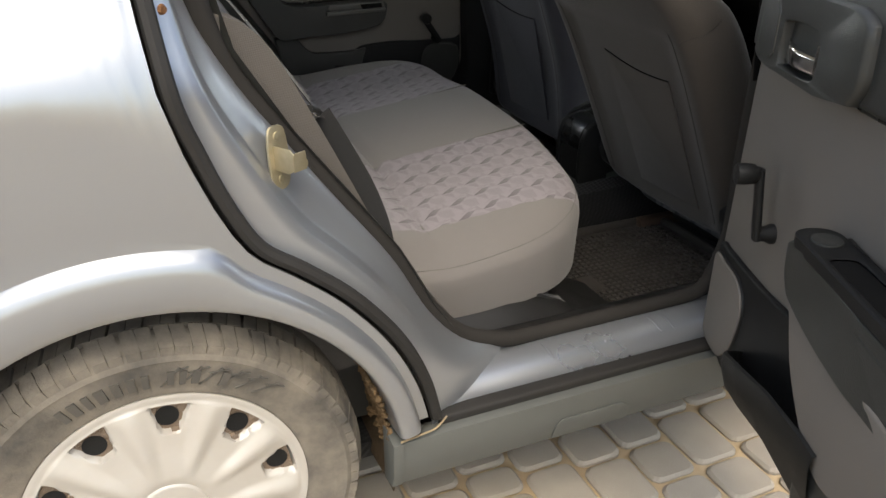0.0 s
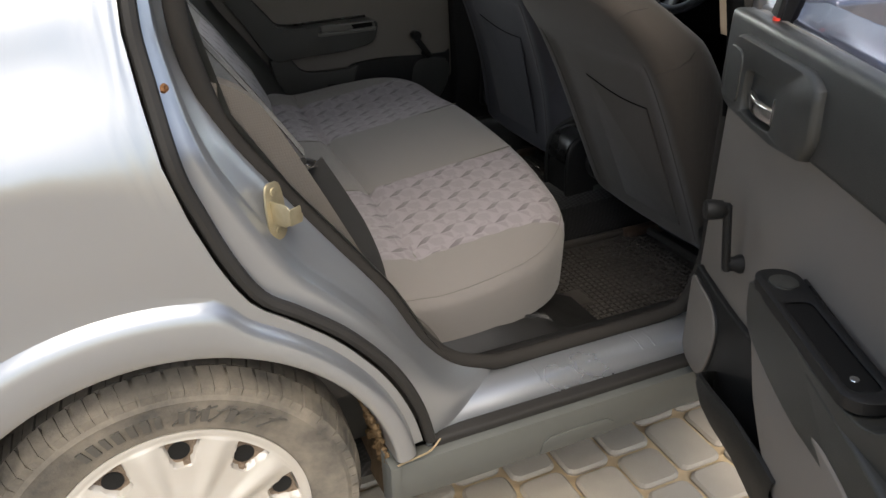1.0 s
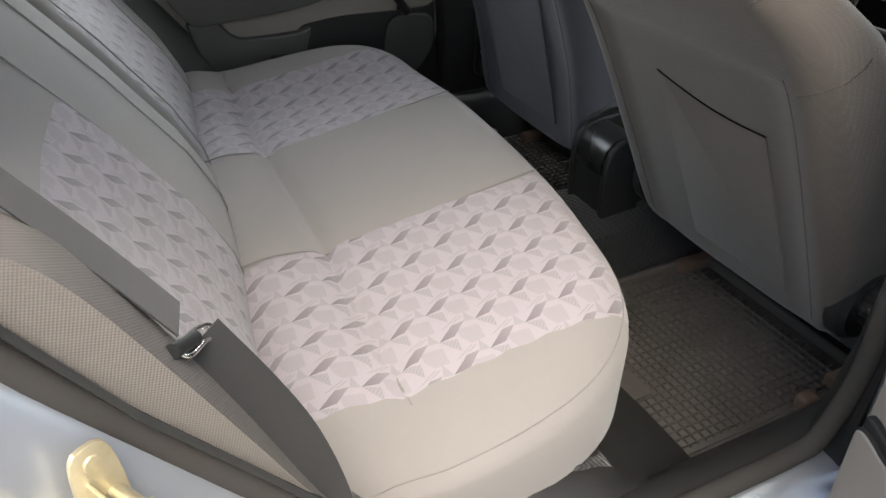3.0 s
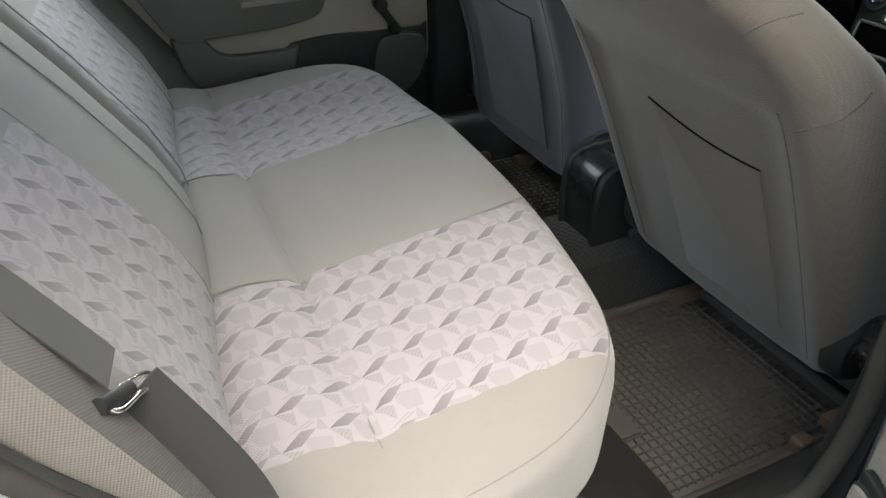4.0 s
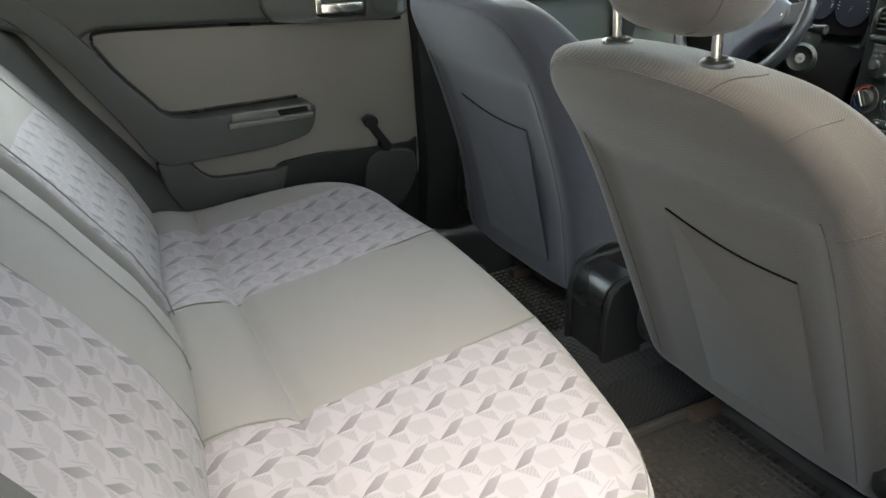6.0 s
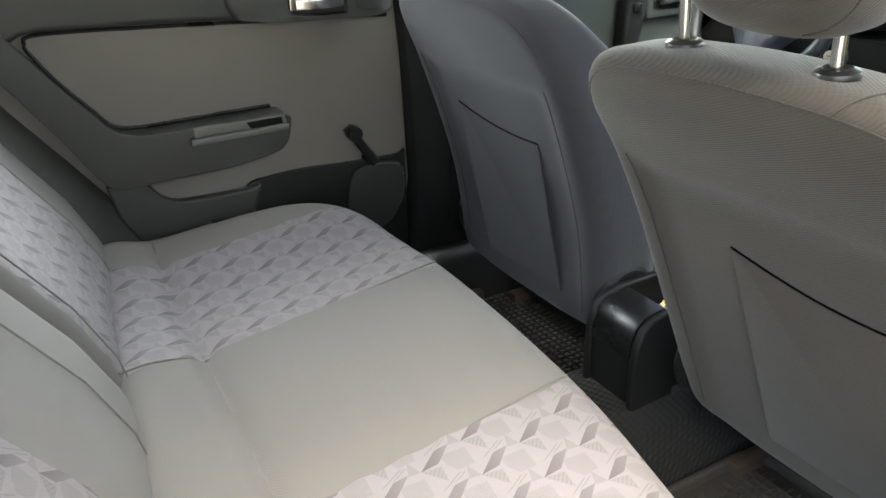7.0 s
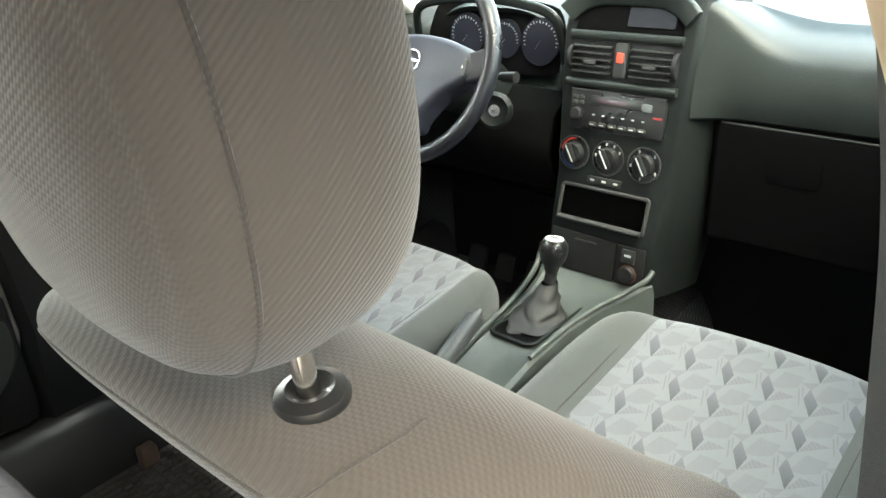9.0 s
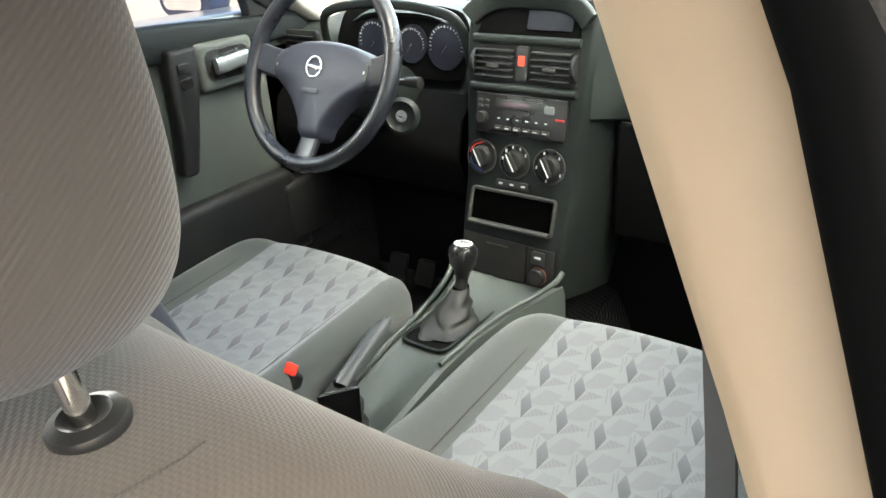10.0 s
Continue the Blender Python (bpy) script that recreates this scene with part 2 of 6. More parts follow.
    return bm


def box(x0, x1, y0, y1, z0, z1, bev=0.004, seg=2):
    bm = bmesh.new()
    bmesh.ops.create_cube(bm, size=1)
    bm.transform(Matrix.Translation(((x0 + x1) / 2, (y0 + y1) / 2, (z0 + z1) / 2)) @ Matrix.Diagonal((abs(x1 - x0), abs(y1 - y0), abs(z1 - z0), 1)))
    return bevel(bm, bev, seg)


def frame_of(d):
    """A turn that takes +Z to the direction d."""
    return Vector(d).normalized().to_track_quat("Z", "Y").to_matrix().to_4x4()


def rod(a, b, r0, r1=None, n=20, bev=0.0):
    a, b = Vector(a), Vector(b)
    bm = bmesh.new()
    bmesh.ops.create_cone(bm, cap_ends=True, segments=n, radius1=r0, radius2=r0 if r1 is None else r1, depth=(b - a).length)
    bm.transform(Matrix.Translation((a + b) / 2) @ frame_of(b - a))
    return bevel(bm, bev, 2, 50)


def lathe(a, d, profile, n=32):
    """Turns (radius, along) pairs about the axis from a in direction d."""
    turn, rows = frame_of(d), []
    for r, h in profile:
        rows.append([Vector(a) + turn @ Vector((max(r, 1e-5) * math.cos(k * math.tau / n), max(r, 1e-5) * math.sin(k * math.tau / n), h)) for k in range(n)])
    return grid(rows, wrap=True)


def grid(rows, wrap=False, loop=False, caps=False):
    """A skin over rows of points. wrap joins each row's ends, loop joins the last row to the first, caps closes the ends."""
    bm = bmesh.new()
    vs = [[bm.verts.new(p) for p in row] for row in rows]
    nr, nc = len(vs), len(vs[0])
    for i in range(nr if loop else nr - 1):
        for j in range(nc if wrap else nc - 1):
            a, b = vs[i], vs[(i + 1) % nr]
            bm.faces.new((a[j], a[(j + 1) % nc], b[(j + 1) % nc], b[j]))
    if caps:
        bm.faces.new(vs[0])
        bm.faces.new(vs[-1])
    bmesh.ops.remove_doubles(bm, verts=bm.verts, dist=1e-5)
    return bm


def thick(bm, t):
    bmesh.ops.recalc_face_normals(bm, faces=bm.faces)
    bmesh.ops.solidify(bm, geom=bm.faces[:], thickness=t)
    return bm


def shell(rows, off):
    """A sheet over rows of points with its twin moved by off, joined along the rims."""
    off = Vector(off)
    nr, nc = len(rows), len(rows[0])
    bm = bmesh.new()
    a = [[bm.verts.new(p) for p in r] for r in rows]
    b = [[bm.verts.new(Vector(p) + off) for p in r] for r in rows]
    for i in range(nr - 1):
        for j in range(nc - 1):
            bm.faces.new((a[i][j], a[i][j + 1], a[i + 1][j + 1], a[i + 1][j]))
            bm.faces.new((b[i][j], b[i + 1][j], b[i + 1][j + 1], b[i][j + 1]))
    ra = a[0] + [r[-1] for r in a[1:]] + a[-1][-2::-1] + [r[0] for r in a[-2:0:-1]]
    rb = b[0] + [r[-1] for r in b[1:]] + b[-1][-2::-1] + [r[0] for r in b[-2:0:-1]]
    for i in range(len(ra)):
        j = (i + 1) % len(ra)
        bm.faces.new((ra[i], ra[j], rb[j], rb[i]))
    return bm


def spline(pts, n=8, closed=False):
    """A smooth line through the points, n steps a stretch."""
    p = [Vector(q) for q in pts]
    m = len(p)
    out = []
    for i in range(m if closed else m - 1):
        a, b, c, d = (p[(i + k) % m] if closed else p[min(max(i + k, 0), m - 1)] for k in (-1, 0, 1, 2))
        for s in range(n):
            t = s / n
            out.append(0.5 * (2 * b + (c - a) * t + (2 * a - 5 * b + 4 * c - d) * t * t + (3 * b - a - 3 * c + d) * t ** 3))
    if not closed:
        out.append(p[-1])
    return out


def even(pts, n):
    """n points at even distances along a line."""
    p = [Vector(q) for q in pts]
    s = np.r_[0, np.cumsum([(b - a).length for a, b in zip(p, p[1:])])]
    return [Vector([float(np.interp(t, s, [q[k] for q in p])) for k in range(len(p[0]))]) for t in np.linspace(0, s[-1], n)]


def sweep(pts, section, up=(0, 0, 1), closed=False, caps=True):
    """Carries a section (pairs across, up) along a line."""
    p = [Vector(q) for q in pts]
    m, rows = len(p), []
    for i, q in enumerate(p):
        t = (p[(i + 1) % m] - p[i - 1]) if closed else (p[min(i + 1, m - 1)] - p[max(i - 1, 0)])
        t.normalize()
        side = t.cross(Vector(up))
        if side.length < 1e-4:
            side = t.cross(Vector((1, 0, 0.01)))
        side.normalize()
        top = side.cross(t)
        rows.append([q + side * a + top * b for a, b in section])
    return grid(rows, wrap=True, loop=closed, caps=caps and not closed)


def tube(pts, r, n=10, up=(0, 0, 1), closed=False, flat=1.0):
    return sweep(pts, [(r * math.cos(k * math.tau / n), r * flat * math.sin(k * math.tau / n)) for k in range(n)], up, closed)


def prism(outline, to3d, depth, bev=0.003, seg=2):
    """A flat outline of (a, b) pairs, drawn by to3d(a, b, h) from h = 0 to h = depth, with rounded rims."""
    bm = bmesh.new()
    lo = [bm.verts.new(to3d(a, b, 0)) for a, b in outline]
    hi = [bm.verts.new(to3d(a, b, depth)) for a, b in outline]
    bm.faces.new(lo)
    bm.faces.new(hi)
    for i in range(len(lo)):
        j = (i + 1) % len(lo)
        bm.faces.new((lo[i], lo[j], hi[j], hi[i]))
    bmesh.ops.recalc_face_normals(bm, faces=bm.faces)
    if bev:
        rim = [e for e in bm.edges if any(len(f.verts) > 4 for f in e.link_faces) or e.calc_face_angle(0) > 0.6]
        bmesh.ops.bevel(bm, geom=rim, offset=bev, segments=seg, affect="EDGES", profile=0.6, clamp_overlap=True)
    return bm


def rounded(w, h, r, n=5, cx=0.0, cy=0.0):
    """The outline of a rectangle with round corners."""
    out = []
    for sx, sy, a0 in ((1, 1, 0), (-1, 1, 90), (-1, -1, 180), (1, -1, 270)):
        for k in range(n + 1):
            a = radians(a0 + 90 * k / n)
            out.append((cx + sx * (w / 2 - r) + r * math.cos(a), cy + sy * (h / 2 - r) + r * math.sin(a)))
    return out


def pad(outline, height, edge, shape, puff=0.0, rings=5, side=3, inner=8):
    """A stuffed pad over an outline of (a, b) pairs: upright sides, a round rim, a domed top.
    shape(a, b, h) gives the place in the world of a point at height h."""
    o = [Vector(q) for q in outline]
    c = sum(o, Vector((0, 0))) / len(o)
    reach = min((q - c).length for q in o)
    rows = [[shape(q.x, q.y, 0) for q in o]]
    for k in range(1, side + 1):
        rows.append([shape(q.x, q.y, (height - edge) * k / side) for q in o])
    for k in range(1, rings + 1):
        a = math.pi / 2 * k / rings
        f = 1 - edge * (1 - math.cos(a)) / reach
        rows.append([shape(*(c + (q - c) * f), height - edge + edge * math.sin(a)) for q in o])
    f0 = 1 - edge / reach
    for k in range(1, inner + 1):
        f = f0 * (1 - k / inner)
        z = height + puff * (1 - (f / f0) ** 2)
        rows.append([shape(*(c + (q - c) * max(f, 0.002)), z) for q in o])
    return grid(rows, wrap=True, caps=True)


# ---------- ground and surroundings ----------
def joint_sand():
    n = Nodes("sandy_joints")
    c = n.mix(n.noise(30, 5), (0.42, 0.31, 0.19), (0.58, 0.46, 0.30))
    n.bump(n.noise(400, 3), 0.6, 0.003)
    return n.done(c, 0.95, Specular_IOR_Level=0.1)


def paver_mat():
    n = Nodes("concrete_pavers")
    info = n.tree.nodes.new("ShaderNodeObjectInfo").outputs["Random"]
    geo = n.tree.nodes.new("ShaderNodeNewGeometry").outputs["Random Per Island"]
    r = n.math("FRACT", n.math("ADD", info, geo))
    c = n.mix(r, (0.34, 0.30, 0.245), (0.46, 0.41, 0.335))
    c = n.mix(n.math("MULTIPLY", n.noise(14, 5), 0.6), c, (0.28, 0.24, 0.195))
    c = n.mix(n.math("MULTIPLY", n.math("GREATER_THAN", n.noise(520, 2), 0.62), 0.5), c, (0.46, 0.42, 0.36))
    n.bump(n.noise(350, 4), 0.5, 0.002)
    return n.done(c, 0.9, Specular_IOR_Level=0.2)


M_SAND, M_PAVER = joint_sand(), paver_mat()
ground = tagged(part("ground", box(-60, 60, -60, 60, -0.30, -0.012, 0), M_SAND), "sandy bed under the concrete pavers", "ground", kind="structure")


def plaster_mat():
    n = Nodes("rendered_wall")
    c = n.mix(n.noise(1.2, 5), (0.26, 0.21, 0.205), (0.33, 0.275, 0.265))
    n.bump(n.noise(120, 4), 0.4, 0.004)
    return n.done(c, 0.9)


wall_side = tagged(part("wall_side", box(-14, 16, 5.2, 5.5, -0.2, 3.6, 0.02), plaster_mat()), "pale pinkish rendered wall beside the yard", "wall", kind="structure")

# ---------- car body ----------
body = thing("car", (0.4, 0, 0), "dusty silver blue car with one rear door open", "car")

GAP = spline([(0.10, 1.33), (0.088, 1.22), (0.075, 1.10), (0.078, 1.03), (0.089, 0.92), (0.110, 0.847), (0.136, 0.775), (0.170, 0.712), (0.225, 0.668), (0.292, 0.608), (0.359, 0.521), (0.402, 0.430), (0.424, 0.345)], 6)
SEALC = spline([(0.20, 1.33), (0.15, 1.22), (0.132, 1.10), (0.145, 1.0), (0.172, 0.92), (0.234, 0.825), (0.308, 0.722), (0.390, 0.607), (0.455, 0.490), (0.520, 0.422), (0.600, 0.390)], 6)


def side_y(x, z):
    """Half width of the body's right side at a height: a waist, a shoulder crease, then the lean of the cabin."""
    y = float(np.interp(z, [0.30, 0.60, 0.80, 0.925, 0.940, 0.955, 1.040, 1.055, 1.10, 1.35], [-0.822, -0.832, -0.836, -0.834, -0.831, -0.825, -0.790, -0.784, -0.772, -0.668]))
    return y + max(0, -x - 0.3) ** 2 * 0.12


def quarter():
    n = 56
    lip = [Vector((0.345 * math.cos(a) * 1.02, 0.305 + 0.350 * math.sin(a))) for a in np.linspace(radians(188), radians(7), n)]
    outer = [(-0.95, 0.30), (-0.98, 0.60), (-0.98, 0.95), (-0.95, 1.12), (-0.80, 1.25), (-0.5, 1.36), (-0.2, 1.385), (0.10, 1.385), (0.092, 1.33)]
    gap = [(p.x - 0.014, p.y - 0.006) for p in GAP]
    turn = [math.degrees(math.atan2(q[1] - 0.305, q[0])) for q in gap]
    cut = next(i for i, a in enumerate(turn) if a < 80.0)
    low = [p for p in lip if p.x > 0 and math.degrees(math.atan2(p.y - 0.305, p.x)) < 80.0]
    o = even([Vector(q) for q in outer] + [Vector(q) for q in gap[:cut]], n - len(low))
    for p in low:
        a = math.degrees(math.atan2(p.y - 0.305, p.x))
        o.append(Vector((float(np.interp(-a, [-b for b in turn[cut:]], [q[0] for q in gap[cut:]])), float(np.interp(-a, [-b for b in turn[cut:]], [q[1] for q in gap[cut:]])))))
    rows = [[(p.x * 0.985, -0.78, 0.305 + (p.y - 0.305) * 0.985) for p in lip]]
    rows.append([(p.x, -0.846, p.y) for p in lip])
    for f, yy in ((0.004, -0.8500), (0.012, -0.8540), (0.030, -0.8555), (0.055, -0.8540), (0.069, -0.8505), (0.077, -0.8440), (0.083, -0.8360)):
        row = []
        for p, q in zip(lip, o):
            k = min(1.0, 0.72 * (q - p).length / 0.086)
            w = p + (p - Vector((0, 0.305))).normalized().lerp((q - p).normalized(), 1 - k) * f * k
            row.append((w.x, yy, w.y))
        rows.append(row)
    for f in np.linspace(0.04, 1.0, 40):
        row = []
        for p, q in zip(lip, o):
            k = min(1.0, 0.72 * (q - p).length / 0.086)
            s = p + (p - Vector((0, 0.305))).normalized().lerp((q - p).normalized(), 1 - k) * 0.086 * k
            w = s.lerp(q, f)
            row.append((w.x, side_y(w.x, w.y), w.y))
        rows.append(row)
    return shell(rows, (0, 0.004, 0))


part("quarter_panel", quarter(), M_PAINT, body, "dusty silver blue rear wing with a flared arch")
# edge return of the wing into the door gap and the dark gap seal
part("gap_seal", sweep([(p.x, side_y(p.x, p.y) + 0.008, p.y) for p in GAP], [(0.0105 * math.cos(a), 0.012 * math.sin(a)) for a in np.linspace(0, math.tau, 9)[:-1]], (0, 1, 0)), M_RUBBER, body, "dark rubber gap seal")


def jamb():
    n = 50
    a, b = even(GAP, n), even(SEALC + [Vector((0.60, 0.36))], n)
    rows = []
    for f, dy in ((0.0, 0.014), (0.05, 0.023), (0.10, 0.026), (0.30, 0.029), (0.44, 0.032), (0.48, 0.036), (0.54, 0.066), (0.58, 0.072), (0.75, 0.083), (0.9, 0.096), (1.0, 0.112)):
        row = []
        for i, (p, q) in enumerate(zip(a, b)):
            w = p.lerp(q, f)
            low = max(0.0, min(1.0, (i / (n - 1) - 0.70) / 0.2))
            low = low * low * (3 - 2 * low)
            row.append((w.x, side_y(p.x, p.y) + dy * (1 - low) + (0.014 + 0.098 * f ** 1.5) * low, w.y))
        rows.append(row)
    return shell(rows, (0, 0.004, 0))


part("door_jamb", jamb(), M_PAINT, body, "painted door jamb")

# sill: painted tread, rubber strip, faded plastic skirt
SILL = [(-0.690, 0.372), (-0.712, 0.374), (-0.735, 0.372), (-0.765, 0.364), (-0.785, 0.352), (-0.794, 0.338), (-0.796, 0.320)]
part("sill", thick(grid([[(x, y - 0.02 * max(0, 0.50 - x) / 0.1 * (k > 2), z) for k, (y, z) in enumerate(SILL)] for x in np.linspace(0.42, 2.25, 40)]), 0.004), M_PAINT, body, "painted sill with scuff marks")
part("sill_strip", sweep([(0.43, -0.806, 0.333), (1.2, -0.806, 0.330), (2.25, -0.806, 0.328)], rounded(0.030, 0.022, 0.006, 3), (0, 0, 1)), M_RUBBER, body, "dark rubber sill strip")
SKIRT = [(-0.800, 0.322), (-0.826, 0.330), (-0.838, 0.326), (-0.842, 0.30), (-0.838, 0.262), (-0.826, 0.232), (-0.79, 0.222)]
part("side_skirt", thick(grid([[(x, y, z) for y, z in SKIRT] for x in np.linspace(0.345, 2.25, 30)]), 0.006), M_SKIRT, body, "faded grey plastic side skirt")

# flock door seal round the opening
RING = [Vector((p.x, -0.715, p.y)) for p in SEALC[6:]] + spline([(0.62, -0.712, 0.385), (0.72, -0.708, 0.381), (0.90, -0.708, 0.381), (1.01, -0.711, 0.386), (1.055, -0.716, 0.41), (1.085, -0.722, 0.52), (1.08, -0.725, 0.66), (1.072, -0.735, 0.86), (1.070, -0.738, 0.98), (1.062, -0.705, 1.16), (1.01, -0.655, 1.285), (0.85, -0.585, 1.315), (0.5, -0.585, 1.315), (0.28, -0.60, 1.28), (0.19, -0.65, 1.20)], 5)
part("door_seal", sweep(RING, [(0.015 * math.cos(a), 0.0145 * math.sin(a)) for a in np.linspace(0, math.tau, 11)[:-1]], (0, 1, 0), closed=True), M_SEAL, body, "dark flocked door seal")

# B pillar, roof, floor and far side close the shell
def pillar(side):
    s = 1 if side > 0 else -1
    rows, more = [], 0.12 * (s > 0)
    for z, x0, x1, yo, yi in ((0.34, 1.07, 1.24, 0.745, 0.675), (0.55, 1.09, 1.19, 0.745, 0.690), (0.80, 1.075, 1.165, 0.745, 0.712), (0.975, 1.060, 1.152, 0.745, 0.700 if s < 0 else 0.694)):
        yi, x0 = (min(yi, 0.684), x0 + 0.065) if s > 0 else (yi, x0)
        rows.append([(x0, s * yo, z), (x0, s * (yi + 0.02), z), (x0 + 0.015, s * yi, z), (x1 + more - 0.02, s * yi, z), (x1 + more, s * (yi + 0.03), z), (x1 + more, s * yo, z)])
    return grid(rows, wrap=True, caps=True)


for s in (-1, 1):
    part("pillar_trim", pillar(s), M_BLACK, body, "black lower centre pillar trim")
    rows = []
    for z, x0, x1, yo, yi in ((0.968, 1.034, 1.155, 0.758, 0.702), (0.985, 1.035, 1.152, 0.755, 0.694), (1.06, 1.046, 1.150, 0.722, 0.662), (1.18, 1.056, 1.150, 0.680, 0.610), (1.32, 1.052, 1.14, 0.618, 0.556)):
        rows.append([(x0, s * yo, z), (x0 + 0.004, s * (yo * 0.35 + yi * 0.65), z), (x0 + 0.018, s * (yi + 0.006), z), (x0 + 0.034, s * yi, z), (x1 - 0.02, s * yi, z), (x1, s * (yi + 0.03), z), (x1, s * yo, z)])
    part("pillar_seal", sweep([(1.024, s * 0.790, 0.84), (1.028, s * 0.769, 0.972), (1.040, s * 0.734, 1.06), (1.050, s * 0.692, 1.18), (1.046, s * 0.630, 1.32)], rounded(0.026, 0.024, 0.008, 3), (0, 0, 1)), M_SOFTBLACK, body, "black pillar seal")
    part("pillar_cover", grid(rows, wrap=True, caps=True), M_BEIGE, body, "beige upper centre pillar cover", sharp=80)
    rows = []
    for z, x0, x1, yo, yi in ((0.30, 1.085, 1.30, 0.80, 0.746), (0.97, 1.085, 1.20, 0.80, 0.744), (1.32, 1.045, 1.14, 0.67, 0.638)):
        rows.append([(x0, s * yo, z), (x0, s * yi, z), (x1, s * yi, z), (x1, s * yo, z)])
    part("centre_pillar", bevel(grid(rows, wrap=True, caps=True), 0.006), M_PAINT, body)


def roof():
    rows = []
    for x, zc, w in ((-0.75, 1.27, 0.52), (-0.4, 1.375, 0.58), (0.2, 1.415, 0.60), (0.9, 1.42, 0.60), (1.5, 1.385, 0.585), (1.75, 1.345, 0.565)):
        rows.append([(x, w * t * 1.03, zc - 0.05 * abs(t) ** 3) for t in np.linspace(-1, 1, 17)])
    return grid(rows)


part("roof", thick(roof(), 0.02), M_PAINT, body)
part("headliner", moved(thick(roof(), 0.012), Matrix.Translation((0, 0, -0.045))), M_HEADLINER, body, "pale grey beige headliner")
FLOOR_Z = 0.235
part("floor_pan", box(-0.2, 2.35, -0.71, 0.72, 0.20, FLOOR_Z, 0.004), M_CARPET, body, "dark carpeted floor")
tun = [[(x, 0.03 + y, z * k + FLOOR_Z - 0.01) for y, z in ((-0.155, 0), (-0.135, 0.05), (-0.105, 0.09), (-0.05, 0.105), (0.05, 0.105), (0.105, 0.09), (0.135, 0.05), (0.155, 0))] for x, k in ((0.5, 0.75), (0.9, 1.0), (1.15, 1.18), (1.3, 1.25), (1.8, 1.3), (2.3, 1.5))]
part("left_rocker", box(0.30, 2.30, 0.705, 0.82, 0.20, 0.375, 0.02, 3), M_PAINT, body)
for s in (-1, 1):
    part("footwell_side", box(2.02, 2.36, s * 0.70, s * 0.73, 0.22, 0.92, 0.004), M_CARPET, body)
part("tunnel", grid(tun), M_CARPET, body, "carpeted centre tunnel")
part("bulkhead", box(2.34, 2.38, -0.72, 0.72, 0.20, 0.95, 0.004), M_BLACK, body)
part("rear_bulkhead", box(-0.55, -0.51, -0.68, 0.68, 0.25, 0.98, 0.004), M_CARPET, body)
part("parcel_shelf", box(-0.55, 0.10, -0.62, 0.62, 0.945, 0.965, 0.006), M_GREY, body, "charcoal parcel shelf")


# ---------- rear bench ----------
PLAIN, LIGHT, MID, DARK = (0.170, 0.157, 0.147), (0.248, 0.226, 0.236), (0.176, 0.158, 0.165), (0.070, 0.060, 0.062)


def bench_zone(n):
    x, y, z = n.split()
    y = n.math("ADD", y, n.math("MULTIPLY", n.math("SINE", n.math("MULTIPLY", x, 110.0)), 0.0015))
    return n.math("MAXIMUM", band(n, y, -0.500, -0.165), band(n, y, 0.210, 0.535), clamp=True)


def back_zone(n):
    x, y, z = n.split()
    high = n.math("LESS_THAN", n.math("ADD", z, n.math("MULTIPLY", n.math("ABSOLUTE", y), 0.02)), 0.615)
    return n.math("MULTIPLY", bench_zone(n), high)


def flat_uv(n):
    x, y, z = n.split()
    return x, y


def tall_uv(n):
    x, y, z = n.split()
    return n.math("MULTIPLY", n.math("SUBTRACT", n.math("MULTIPLY", x, 0.5), z), 1.05), y


M_BENCH = patterned("bench_cloth", PLAIN, LIGHT, MID, DARK, bench_zone, flat_uv, ((-0.141, -0.343), (0.0615, 0.0155), (-0.006, -0.0575)))
M_BENCH_BACK = patterned("bench_back_cloth", PLAIN, LIGHT, MID, DARK, back_zone, tall_uv, ((0.0, -0.343), (0.0600, 0.0155), (-0.006, -0.0575)))
M_SEAM = cloth("seam_piping", (0.125, 0.117, 0.106), 1800, 0.2, 0.3)

bench = thing("rear_bench", (0.7, 0.0, 0.25), "grey cloth rear bench with patterned panels and split backrest", "car seat")


def bench_shape(a, b, h):
    """a across the car, b along it from the back of the cushion, h up."""
    H = 0.150
    k = min(1.0, h / H)
    rise = (0.050 + 0.012 * (a + 0.3)) * max(0.0, min(1.0, (b - 0.13) / 0.36))
    dip = 0.014 * math.exp(-((b - 0.135) / 0.012) ** 2) * max(0.0, min(1.0, (0.60 - abs(a - 0.05)) / 0.08))
    hump = 0.016 * math.exp(-(((b - 0.06) / 0.06) ** 2))
    side = -0.030 * max(0.0, (0.03 - a - 0.40) / 0.24) ** 1.6 + 0.030 * max(0.0, min(1.0, (a - 0.40) / 0.22)) ** 1.3
    lane = -0.010 * math.exp(-((a + 0.33) / 0.12) ** 2) - 0.010 * math.exp(-((a - 0.37) / 0.12) ** 2)
    low = 0.012 * (1 - k) * max(0.0, (b - 0.3) / 0.25)
    return Vector((0.395 + b * 1.015 + min(1, max(0, b) / 0.3) * (0.010 + 0.045 * (a + 0.5)) - low + 0.06 * max(0, 0.12 - b) * a / 0.12, a, 0.388 + h + (rise + hump + side + lane - dip) * k ** 2))


def bench_outline():
    pts = [(-0.60, 0.00), (-0.618, 0.10), (-0.615, 0.24), (-0.590, 0.36), (-0.535, 0.445), (-0.45, 0.50), (-0.30, 0.535), (-0.1, 0.550), (0.10, 0.553), (0.30, 0.548), (0.46, 0.530), (0.58, 0.490), (0.655, 0.42), (0.70, 0.30), (0.715, 0.16), (0.70, 0.00), (0.4, -0.01), (0.03, -0.01), (-0.35, -0.01)]
